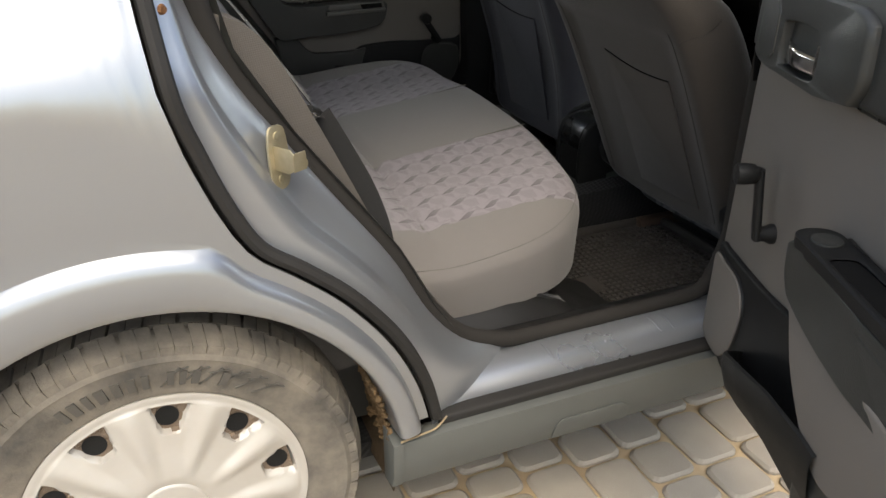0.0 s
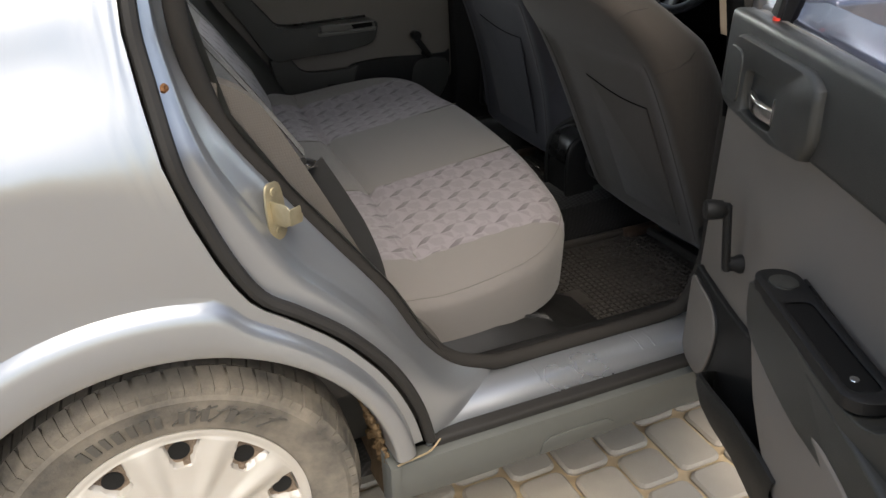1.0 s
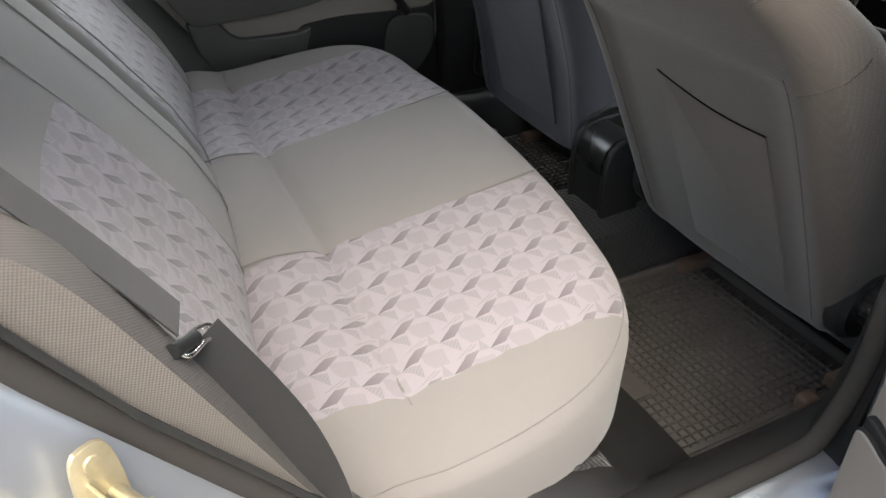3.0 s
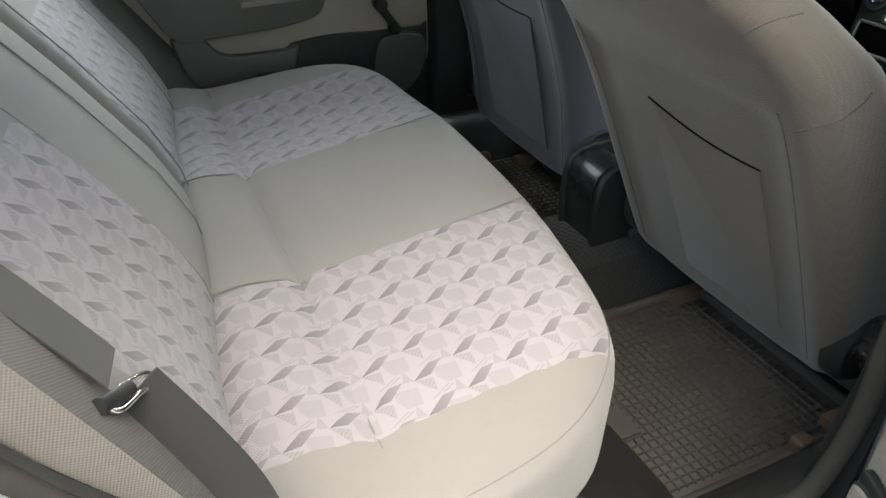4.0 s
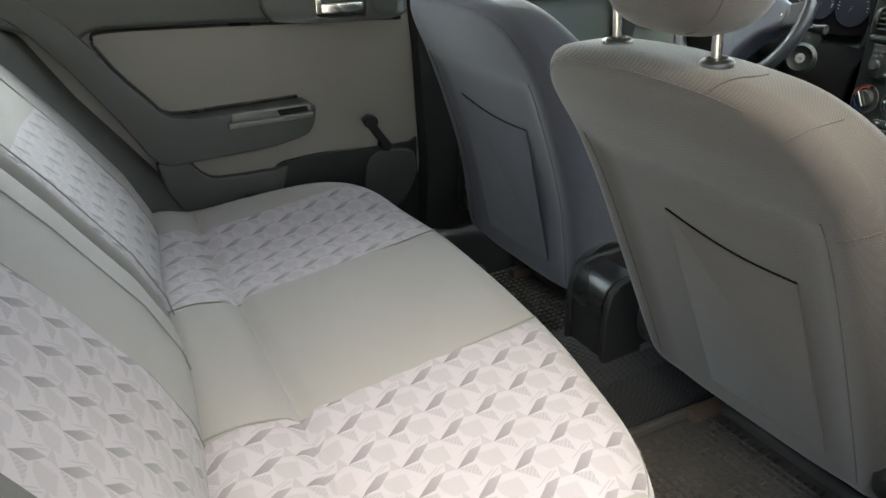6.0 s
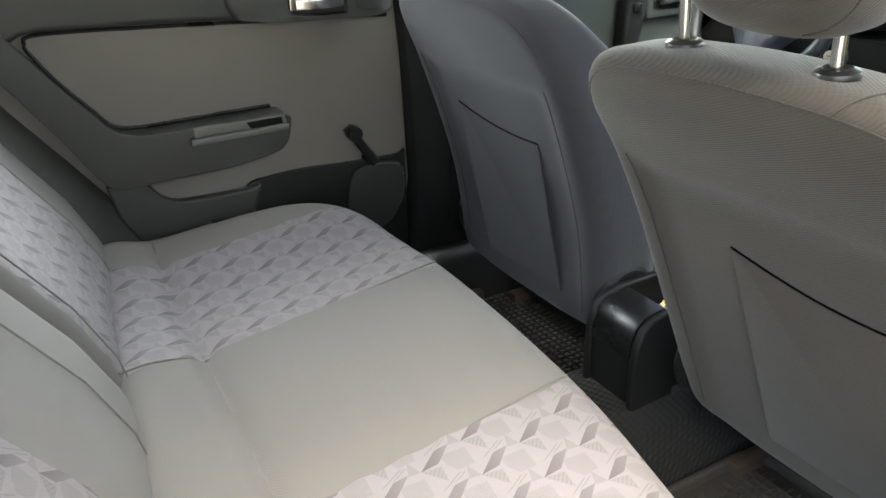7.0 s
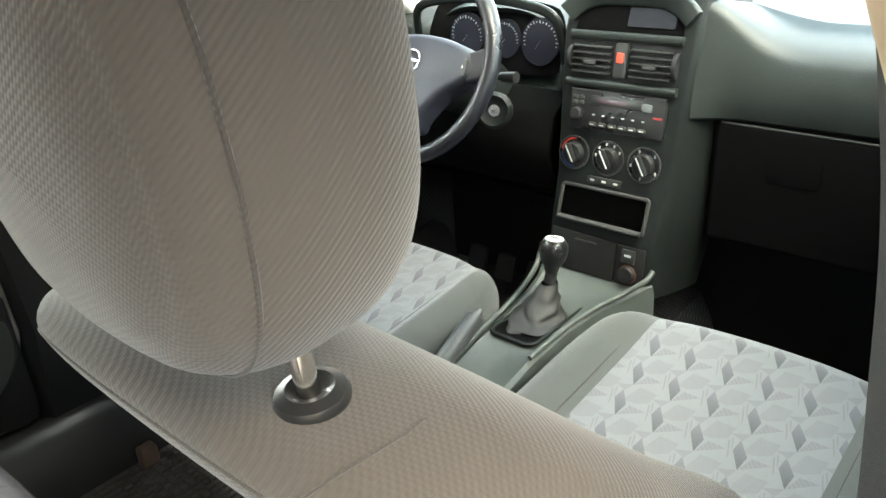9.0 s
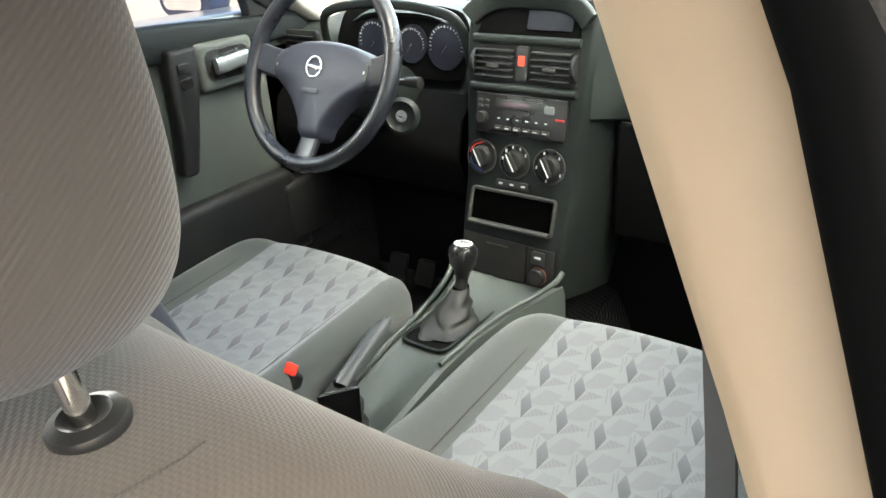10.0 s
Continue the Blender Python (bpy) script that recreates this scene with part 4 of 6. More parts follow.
        # flat black inset paints the shade of the deep cup
        part("cup_well", prism(inn, lambda a, b, h: P(a, b, top_z(a) + 0.0008 + h), 0.0016, 0), M_VOID, cup, "flat black inset for shade in the cup well")
        part("cup_button", lathe(P(0.415, 0.038, top_z(0.415) + 0.005), (0, 0, 1), [(0, 0), (0.019, 0), (0.0185, 0.004), (0.016, 0.0045), (0.0, 0.0035)], 28), M_GREY, cup, "round blank button")
        part("cup_screw", lathe(P(0.625, 0.040, top_z(0.625) + 0.0022), (0, 0, 1), [(0, 0), (0.006, 0), (0.005, 0.002), (0, 0.002)], 14), M_POST, cup)
    else:
        pull = slab([(0.570, 0.733), (0.392, 0.733), (0.389, 0.714), (0.570, 0.712)], 0.060, 0.0705, M_PULL, "pull_handle", "grey pull handle in the armrest", 0.004)
        slab([(0.578, 0.7125), (0.386, 0.7145), (0.389, 0.704), (0.578, 0.700)], 0.060, 0.0760, M_PULL, "pull_ledge", "", 0.003)
        # thin black patch paints the shade of the finger slot
        part("pull_slot", prism([(0.470, 0.729), (0.400, 0.730), (0.398, 0.717), (0.462, 0.7145)], lambda a, b, h: P(a, 0.0700 + h, b), 0.0012, 0), M_VOID, pull, "flat black patch for shade in the finger slot")
    # black moulding with speaker grille and open map pocket
    low = ol([(edge - 0.01, 0.585), (0.12, 0.587), (0.19, 0.588), (0.26, 0.590), (0.34, 0.594), (0.414, 0.591), (0.470, 0.577), (0.50, 0.50), (0.49, 0.42), (0.40, 0.385), (0.20, 0.355), (0.12, 0.345), (edge - 0.005, 0.40)] if not flip else [(edge - 0.01, 0.535), (0.03, 0.549), (0.12, 0.556), (0.21, 0.565), (0.30, 0.580), (0.38, 0.60), (0.46, 0.61), (0.52, 0.50), (0.50, 0.42), (0.40, 0.385), (0.20, 0.355), (0.08, 0.345), (edge - 0.005, 0.40)], 90)
    slab(low, -0.012, 0.010, M_BLACK, "lower_moulding", "black lower moulding", 0.006)
    if flip:
        spk = ol([(edge - 0.004, 0.515), (0.05, 0.530), (0.11, 0.530), (0.145, 0.505), (0.148, 0.46), (0.12, 0.39), (0.07, 0.355), (edge - 0.003, 0.37)], 60)
    else:
        spk = ol([(0.249, 0.48), (0.240, 0.545), (0.222, 0.570), (0.19, 0.577), (0.14, 0.572), (0.115, 0.560), (0.107, 0.534), (0.112, 0.486), (0.144, 0.436), (0.189, 0.420), (0.235, 0.435)], 60)
    slab(spk, 0.004, 0.0165, M_PANEL if flip else M_GREY, "speaker_grille", "taupe speaker cover" if flip else "charcoal speaker cover", 0.004)
    part("speaker_rim", tube([P(max(a, edge), 0.0105, b) for a, b in spk], 0.0035, 6, (0, 1, 0), closed=True), M_BLACK, door)
    rows = []
    for u in np.linspace(0.175, 0.56, 26):
        v = float(np.interp(u, [0.175, 0.195, 0.225, 0.30, 0.56], [0.010, 0.042, 0.060, 0.066, 0.066]))
        t = float(np.interp(u, [0.175, 0.22, 0.28, 0.40, 0.52, 0.56], [0.43, 0.462, 0.484, 0.520, 0.542, 0.545]))
        b = float(np.interp(u, [0.175, 0.23, 0.40, 0.52, 0.56], [0.365, 0.388, 0.425, 0.43, 0.43]))
        rows.append([P(u, v - 0.010, t - 0.02), P(u, v - 0.008, t - 0.004), P(u, v - 0.004, t), P(u, v, t - 0.003), P(u, v + 0.002, t - 0.02), P(u, v * 0.95, (t + b) / 2), P(u, v * 0.80, b + 0.01), P(u, v * 0.6, b), P(u, 0.0, b - 0.004)])
    part("map_pocket", grid(rows), M_BLACK, door, "black open map pocket")
    # bulged lower panel behind the pocket and its cloth inset
    if flip:
        bulge = ol([(0.385, 0.715), (0.40, 0.66), (0.455, 0.585), (0.505, 0.548), (0.515, 0.44), (0.56, 0.40), (0.66, 0.46), (0.74, 0.58), (0.80, 0.70)], 70)
        slab(bulge, 0.0, 0.058, M_GREY, "lower_panel", "charcoal lower door panel", 0.014)
        slab(ol([(0.405, 0.672), (0.415, 0.640), (0.45, 0.585), (0.52, 0.530), (0.58, 0.515), (0.65, 0.545), (0.70, 0.60), (0.72, 0.655), (0.60, 0.668), (0.48, 0.674)], 60), 0.05, 0.0615, M_PANEL, "cloth_inset", "taupe inset panel", 0.004)
    else:
        bulge = [(0.735, 0.634), (0.70, 0.636), (0.667, 0.637), (0.655, 0.618), (0.640, 0.598), (0.623, 0.585), (0.602, 0.579), (0.54, 0.577), (0.476, 0.577), (0.44, 0.584), (0.47, 0.50), (0.50, 0.42), (0.56, 0.40), (0.66, 0.46), (0.72, 0.56)]
        slab(bulge, 0.0, 0.024, M_GREY, "lower_panel", "charcoal lower door panel", 0.007)
    # window crank
    hub, tip = P(hub_uv[0], 0.026, hub_uv[1]), P(tip_uv[0], 0.034, tip_uv[1])
    arm_line = [hub + (hub - tip).normalized() * 0.010, hub, hub.lerp(tip, 0.5), tip, tip + (tip - hub).normalized() * 0.008]
    part("window_crank", join(lathe(P(hub_uv[0], 0.0, hub_uv[1]), (0, s, 0), [(0, 0), (0.016, 0), (0.016, 0.006), (0.012, 0.014), (0.012, 0.024), (0, 0.026)], 24), sweep(arm_line, rounded(0.021, 0.011, 0.005, 3), (0, 1, 0))), M_BLACK, door, "black window crank")
    part("crank_knob", lathe(tip, (0, s, 0), [(0, 0), (0.011, 0), (0.012, 0.006), (0.0155, 0.010), (0.0165, 0.022), (0.0165, 0.032), (0.015, 0.036), (0, 0.037)], 24), M_BLACK, door)
    # window frame and glass
    fr = [P(0.09, -0.03, 1.03), P(0.11, -0.055, 1.15), P(0.16, -0.09, 1.29), P(0.21, -0.10, 1.315), P(0.72, -0.10, 1.315), P(0.88, -0.085, 1.27), P(1.02, -0.05, 1.10), P(1.05, -0.03, 1.03)]
    part("window_frame", sweep(fr, rounded(0.045, 0.03, 0.008, 3), (0, 1, 0)), M_BLACK, door, "black window frame")
    g = part("window_glass", thick(grid([[fr[0], fr[7]], [fr[1], fr[6]], [fr[2], fr[5]], [fr[3], fr[4]]]), 0.004), M_DOORGLASS if flip else M_GLASS, door)
    g.visible_shadow = False
    part("lock_pin", rod(P(0.145, 0.002, 1.02), P(0.150, -0.006, 1.09), 0.0045, n=10), M_BLACK, door)
    part("lock_mark", rod(P(0.145, 0.0028, 1.030), P(0.1455, 0.002, 1.042), 0.006, n=10), M_RED, door, "red lock mark")
    return door


M_PULL = plastic("grey_pull_plastic", (0.085, 0.083, 0.076), 0.42, 700, 0.2, 0.2, 0.5)
# M_VOID is the painted shade of hollows that are modelled flat
M_VOID = plastic("hollow_shade_black", (0.006, 0.006, 0.006), 0.8, 500, 0.1, 0.1, 0.1)
rear_door("rear_door", "closed rear door with taupe panel and window crank", (1.24, 0.70, 0.038), 180, False, 0.10, (0.188, 0.592), (0.243, 0.668), 0.07)
rear_door("rear_door", "open rear door with taupe panel and window crank", (1.004, -0.803, 0), 245, True, -0.01, (0.176, 0.650), (0.166, 0.745), 0.0)

# ---------- linings, front doors and glass ----------
for s in (-1, 1):
    # lining beside the backrest, behind the rear door opening
    rows = []
    for z, x1 in ((0.26, 0.56), (0.38, 0.54), (0.50, 0.46), (0.62, 0.40), (0.72, 0.33), (0.83, 0.25), (0.95, 0.18), (1.10, 0.15), (1.22, 0.17), (1.33, 0.22)):
        y = 0.705 - max(0, z - 0.95) * 0.30
        x1 += 0.14 * (s > 0) * (z < 1.0)
        rows.append([(x1, s * (y + 0.012), z), (x1 - 0.03, s * (y - 0.03), z), (x1 - 0.10, s * (y - 0.055), z), (x1 - 0.25, s * (y - 0.05), z), (-0.5, s * (y - 0.04), z)])
    part("rear_lining", shell(rows, (0, s * 0.012, 0)), M_GREY, body, "dark lining beside the backrest")
    # sill trim inside the doors
    rows = []
    for x in np.linspace(0.48, 2.25, 30):
        k = max(0, (0.62 - x) / 0.14)
        rows.append([(x, s * 0.708, 0.372), (x, s * 0.69, 0.378), (x, s * 0.655, 0.372), (x, s * 0.625, 0.34), (x, s * 0.60, FLOOR_Z - 0.003)])
    part("sill_trim", shell(rows, (0, s * 0.008, 0)), M_SILLTRIM, body, "black plastic inner sill trim")


M_FPANEL = plastic("front_door_vinyl", (0.040, 0.045, 0.040), 0.58, 700, 0.3, 0.12, 0.35)


def front_door(name, label, s):
    def P(a, b, h):
        return Vector((a, s * (0.70 - h), b))

    def slab(outline, h0, h1, mat, nm, lab="", bev=0.006):
        return part(nm, prism(outline, lambda a, b, h: P(a, b, h0 + h), h1 - h0, bev, 3), mat, door, lab)

    door = part(name, prism([(1.19, 0.37), (2.20, 0.37), (2.22, 0.95), (2.16, 1.0), (1.17, 1.03)], lambda a, b, h: P(a, b, -0.14 + h), 0.12, 0.012, 3), M_PAINT, body, label)
    slab([(1.20, 0.40), (2.17, 0.42), (2.20, 0.92), (2.12, 0.985), (1.19, 1.02)], -0.02, 0.0, M_FPANEL, "trim_panel", "dark grey green door panel", 0.005)
    slab([(1.19, 0.955), (1.20, 1.035), (1.75, 1.015), (2.13, 0.985), (2.20, 0.93), (1.80, 0.935)], -0.01, 0.022, M_DASH, "upper_rail", "grey green upper rail", 0.012)
    slab([(1.83, 0.858), (1.822, 0.965), (1.975, 0.962), (1.99, 0.862)], 0.0, 0.030, M_FPANEL, "handle_surround", "", 0.014)
    slab(rounded(0.118, 0.066, 0.018, 5, 1.902, 0.914), 0.028, 0.032, M_GLOSS, "handle_recess", "dark handle recess", 0.002)
    part("door_handle", sweep([P(x, 0.916 - 0.003 * math.cos((x - 1.85) * 30), 0.046) for x in np.linspace(1.858, 1.942, 12)], rounded(0.016, 0.034, 0.007, 3), (0, 0, 1)), M_SATIN, door, "chrome door handle")
    slab([(1.735, 0.70), (1.745, 0.82), (1.750, 0.965), (1.820, 0.965), (1.812, 0.88), (1.795, 0.80), (1.770, 0.70)], 0.0, 0.045, M_BLACK, "grab_handle", "black grab handle with switches", 0.012)
    for z in (0.925, 0.895):
        slab(rounded(0.030, 0.022, 0.004, 3, 1.778, z), 0.043, 0.050, M_GLOSS, "window_switch", "", 0.002)
    slab([(1.25, 0.42), (1.26, 0.60), (1.75, 0.63), (2.02, 0.635), (2.06, 0.42)], -0.005, 0.05, M_BLACK, "map_pocket", "black lower pocket", 0.02)
    slab([(1.98, 0.60), (1.99, 0.45), (2.15, 0.45), (2.16, 0.62)], 0.0, 0.058, M_BLACK, "speaker_housing", "", 0.02)
    fr = [P(1.20, 1.03, -0.02), P(1.16, 1.15, 0.02), P(1.12, 1.29, 0.075), P(1.16, 1.315, 0.09), P(1.62, 1.285, 0.085), P(1.88, 1.15, 0.045), P(2.10, 0.99, -0.01)]
    part("window_frame", sweep(fr, rounded(0.045, 0.03, 0.008, 3), (0, 1, 0)), M_BLACK, door, "black window frame")
    g = part("window_glass", thick(grid([[fr[0], fr[6]], [fr[1], fr[5]], [fr[2], fr[4]], [fr[3], fr[3].lerp(fr[4], 0.9)]]), 0.004), M_GLASS, door)
    g.visible_shadow = False
    # mirror triangle and outside mirror
    slab([(2.00, 0.985), (2.12, 0.975), (1.98, 1.09)], -0.02, 0.012, M_BLACK, "mirror_base", "", 0.006)
    part("mirror_housing", pad([(p.x, p.y) for p in even(spline([(-0.09, -0.05), (-0.095, 0.03), (-0.05, 0.065), (0.06, 0.065), (0.09, 0.03), (0.085, -0.05), (0, -0.062)], 6, True), 40)], 0.09, 0.04, lambda a, b, h: Vector((2.0 + h, s * (0.93 + a), 1.045 + b)), 0.01), M_DARKBLUE, door, "dark blue outside mirror")
    part("mirror_glass", prism(rounded(0.15, 0.095, 0.02, 5), lambda a, b, h: Vector((1.9985 - h, s * (0.93 + a), 1.047 + b)), 0.002, 0), M_MIRROR, door)
    return door


M_SATIN = Nodes("satin_chrome").done((0.72, 0.74, 0.72), 0.32, 1.0)
M_MIRROR = Nodes("mirror_silver").done((0.9, 0.9, 0.9), 0.02, 1.0)
M_DARKBLUE = plastic("dark_blue_shell", (0.02, 0.03, 0.07), 0.3, 900, 0.03, 0.2)
front_door("front_door", "closed driver door with chrome handle and switches", 1)
front_door("front_door", "closed front passenger door", -1)

# pillars at the windscreen and rear, glass all round
for s in (-1, 1):
    part("windscreen_pillar", sweep([(2.25, s * 0.70, 0.94), (1.95, s * 0.645, 1.14), (1.70, s * 0.575, 1.31)], rounded(0.07, 0.05, 0.015, 3), (0, 0, 1)), M_HEADLINER, body, "pale windscreen pillar")
    part("roof_rail", sweep([(1.72, s * 0.565, 1.315), (1.0, s * 0.60, 1.345), (0.2, s * 0.60, 1.34), (-0.5, s * 0.56, 1.26)], rounded(0.07, 0.05, 0.015, 3), (0, 0, 1)), M_HEADLINER, body)
ws = part("windscreen", thick(grid([[(2.40, y * 0.72, 0.94 - 0.03 * y * y), (1.72, y * 0.56, 1.35 - 0.03 * y * y)] for y in np.linspace(-1, 1, 9)]), 0.005), M_GLASS, body)
rw = part("rear_window", thick(grid([[(-0.85, y * 0.58, 0.95), (-0.62, y * 0.52, 1.27)] for y in np.linspace(-1, 1, 5)]), 0.005), M_GLASS, body)
ws.visible_shadow = rw.visible_shadow = False
part("left_side_panel", shell([[(x, 0.83 - max(0, z - 0.93) * 0.3, z) for z in (0.30, 0.6, 0.93, 1.05, 1.34)] for x in (-0.95, -0.6, 0.12)], (0, -0.004, 0)), M_PAINT, body)
part("rear_wall", box(-0.98, -0.94, -0.8, 0.8, 0.3, 0.95, 0.01), M_PAINT, body)
part("bonnet", thick(grid([[(x, y, 0.93 - 0.06 * (x - 2.4) - 0.05 * y * y) for y in np.linspace(-0.75, 0.75, 9)] for x in (2.36, 2.8, 3.3)]), 0.01), M_PAINT, body)

# moulded kick piece that rises from the sill trim to the cushion, and its rounded boss
rows = []
for x in np.linspace(0.50, 0.98, 22):
    h = float(np.interp(x, [0.50, 0.66, 0.78, 0.86, 0.98], [0.405, 0.400, 0.372, 0.320, 0.262]))
    w = float(np.interp(x, [0.50, 0.72, 0.98], [0.0, 0.0, 0.006]))
    rows.append([(x, -0.66, 0.368 - w), (x, -0.645, 0.366 + (h - 0.366) * 0.2), (x, -0.625, 0.360 + (h - 0.360) * 0.7), (x, -0.60, h), (x, -0.52, h + 0.002), (x, -0.40, h)])
part("kick_piece", shell(rows, (0, 0.004, -0.006)), M_SILLTRIM, body, "moulded grey kick panel under the bench")

# ---------- rubber mats ----------
def mat_grid(name, x0, x1, y0, y1, label):
    ob = thing(name, ((x0 + x1) / 2, (y0 + y1) / 2, FLOOR_Z), label, "floor mat", "rubber floor mats")
    part("base", box(x0, x1, y0, y1, FLOOR_Z + 0.0005, FLOOR_Z + 0.007, 0.003), M_MAT, ob)
    ring = [(x0, y0), (x1, y0), (x1, y1), (x0, y1)]
    o = rounded(x1 - x0, y1 - y0, 0.05, 5, (x0 + x1) / 2, (y0 + y1) / 2)
    part("raised_rim", sweep([(a, b, FLOOR_Z + 0.012) for a, b in o], rounded(0.016, 0.026, 0.006, 3), (0, 0, 1), closed=True), M_MAT, ob)
    bm = bmesh.new()
    p, w, h = 0.0165, 0.0024, 0.0065

    def rib(a0, a1, b0, b1):
        z0, z1 = FLOOR_Z + 0.006, FLOOR_Z + 0.006 + h
        i = 0.0008
        lo = [bm.verts.new(q) for q in ((a0, b0, z0), (a1, b0, z0), (a1, b1, z0), (a0, b1, z0))]
        hi = [bm.verts.new(q) for q in ((a0 + i, b0 + i, z1), (a1 - i, b0 + i, z1), (a1 - i, b1 - i, z1), (a0 + i, b1 - i, z1))]
        bm.faces.new(hi)
        for k in range(4):
            bm.faces.new((lo[k], lo[(k + 1) % 4], hi[(k + 1) % 4], hi[k]))

    for k in range(int((x1 - x0 - 0.05) / p)):
        x = x0 + 0.03 + k * p
        rib(x - w / 2, x + w / 2, y0 + 0.025, y1 - 0.025)
    for k in range(int((y1 - y0 - 0.05) / p)):
        y = y0 + 0.03 + k * p
        rib(x0 + 0.025, x1 - 0.025, y - w / 2, y + w / 2)
    part("grid_ribs", bm, M_MAT, ob, flat=True)
    part("rear_flap", prism(rounded(0.045, y1 - y0 - 0.02, 0.015, 4, x0 - 0.012, (y0 + y1) / 2), lambda a, b, h: Vector((a, b, FLOOR_Z + 0.010 + h + (x0 + 0.02 - a) * 0.9)), 0.004, 0.0015), M_MAT, ob, "smooth grey flap")
    part("smooth_patch", box(x0 + 0.03, x0 + 0.10, y0 + 0.15, y0 + 0.22, FLOOR_Z + 0.006, FLOOR_Z + 0.0135, 0.002), M_MAT, ob)
    return ob


mat_grid("rubber_mat", 0.93, 1.40, -0.575, -0.135, "worn black rubber mat with raised square grid")
mat_grid("rubber_mat", 0.93, 1.42, 0.19, 0.62, "worn black rubber mat with raised square grid")

# ---------- rear wheel ----------
def tyre_mat():
    n = Nodes("dusty_tyre_rubber")
    big = n.noise(11, 5, 0.6)
    c = n.mix(n.ramp(big, (0.30, (0, 0, 0)), (0.66, (1, 1, 1))), (0.070, 0.065, 0.058), (0.23, 0.20, 0.16))
    n.bump(n.noise(260, 4), 0.5, 0.0015)
    return n.done(c, 0.85, Specular_IOR_Level=0.25)


def cover_mat():
    n = Nodes("silver_wheel_cover")
    dust = n.noise(9, 5, 0.6)
    c = n.mix(n.math("MULTIPLY", dust, 0.55), (0.60, 0.58, 0.54), (0.40, 0.34, 0.27))
    n.bump(n.noise(500, 2), 0.08, 0.0006)
    return n.done(c, n.math("MULTIPLY_ADD", dust, 0.25, 0.28), 0.35)


def mud_mat(name, a, b):
    n = Nodes(name)
    c = n.mix(n.noise(22, 6, 0.7), a, b)
    n.bump(n.noise(60, 6, 0.7), 1.0, 0.012)
    return n.done(c, 0.95, Specular_IOR_Level=0.1)


M_TYRE, M_COVER = tyre_mat(), cover_mat()
M_TYREMARK = plastic("raised_rubber", (0.075, 0.069, 0.060), 0.6, 300, 0.3, 0.6, 0.3)
M_MUD = mud_mat("dried_mud", (0.03, 0.024, 0.018), (0.17, 0.12, 0.075))
M_STEEL = mud_mat("dusty_steel_wheel", (0.16, 0.12, 0.09), (0.32, 0.245, 0.18))
WC = Vector((0, -0.722, 0.302))


def tyre():
    prof = [(0.195, -0.078), (0.205, -0.088), (0.209, -0.0905), (0.214, -0.090), (0.232, -0.097), (0.252, -0.1005), (0.262, -0.1000), (0.266, -0.1015), (0.270, -0.0995), (0.282, -0.094), (0.290, -0.086), (0.294, -0.075), (0.295, -0.03), (0.295, 0.03), (0.294, 0.075), (0.286, 0.092), (0.25, 0.098), (0.20, 0.085)]
    return lathe(WC, (0, 1, 0), prof, 120)


wheel = part("rear_wheel", tyre(), M_TYRE, body, "dusty black winter tyre")


def polar(r, a, d):
    return Vector((r * math.cos(a), WC.y + d, WC.z + r * math.sin(a)))


def tread():
    bm = bmesh.new()
    n = 42
    rows = [(-0.098, -0.062, 0.286, 0.3015, 0.0), (-0.058, -0.022, 0.301, 0.304, 0.35), (-0.018, 0.018, 0.303, 0.3045, 0.0), (0.022, 0.058, 0.304, 0.301, 0.35), (0.062, 0.098, 0.3015, 0.286, 0.0)]
    for d0, d1, ra, rb, ph in rows:
        for k in range(n):
            for c0, c1 in ((0.04, 0.47), (0.50, 0.92)):
                a0, a1 = ((k + ph + c0) * math.tau / n, (k + ph + c1) * math.tau / n)
                sl = 0.018 if ph == 0 else -0.02
                v = [bm.verts.new(polar(r, a + (sl if d == d1 else 0), d)) for r, a, d in ((ra - 0.014, a0, d0), (ra - 0.014, a1, d0), (rb - 0.014, a1, d1), (rb - 0.014, a0, d1), (ra, a0, d0), (ra, a1, d0), (rb, a1, d1), (rb, a0, d1))]
                for f in ((4, 5, 6, 7), (0, 1, 5, 4), (1, 2, 6, 5), (2, 3, 7, 6), (3, 0, 4, 7)):
                    bm.faces.new([v[i] for i in f])
    return bm


part("tread", tread(), M_TYRE, wheel, "worn siped tread blocks", flat=True)


def sidewall_marks():
    """Plain raised bars and hatching where the moulded marking stands."""
    bm = bmesh.new()

    def bar(r0, r1, a0, a1, skew=0.0, h=0.0034):
        pts = []
        for r, a in ((r0, a0), (r0, a1), (r1, a1 + skew), (r1, a0 + skew)):
            d = float(np.interp(r, [0.214, 0.232, 0.252, 0.262], [-0.090, -0.097, -0.1005, -0.100]))
            pts.append((r, a, d))
        lo = [bm.verts.new(polar(r, a, d + 0.001)) for r, a, d in pts]
        hi = [bm.verts.new(polar(r, a, d - h)) for r, a, d in pts]
        bm.faces.new(hi)
        for k in range(4):
            bm.faces.new((lo[k], lo[(k + 1) % 4], hi[(k + 1) % 4], hi[k]))

    rng = random.Random(4)
    for start in (118, 222, 330):
        a = radians(start)
        for k in range(13):
            w = rng.choice((0.05, 0.062, 0.07))
            if k not in (7, 11):
                bar(0.226, 0.250, a, a - w * 0.75, 0.0)
            a -= w + 0.018
    for start in (86, 190, 296):
        for k in range(6):
            a = radians(start - 6.5 * k)
            bar(0.224, 0.256, a, a - 0.012, -0.10)
            bar(0.246, 0.256, a - 0.04, a - 0.052, -0.10)
    return bm


marks = tagged(part("tyre_marking", sidewall_marks(), M_TYREMARK, wheel, "plain raised sidewall marks", flat=True), kind="stuff")


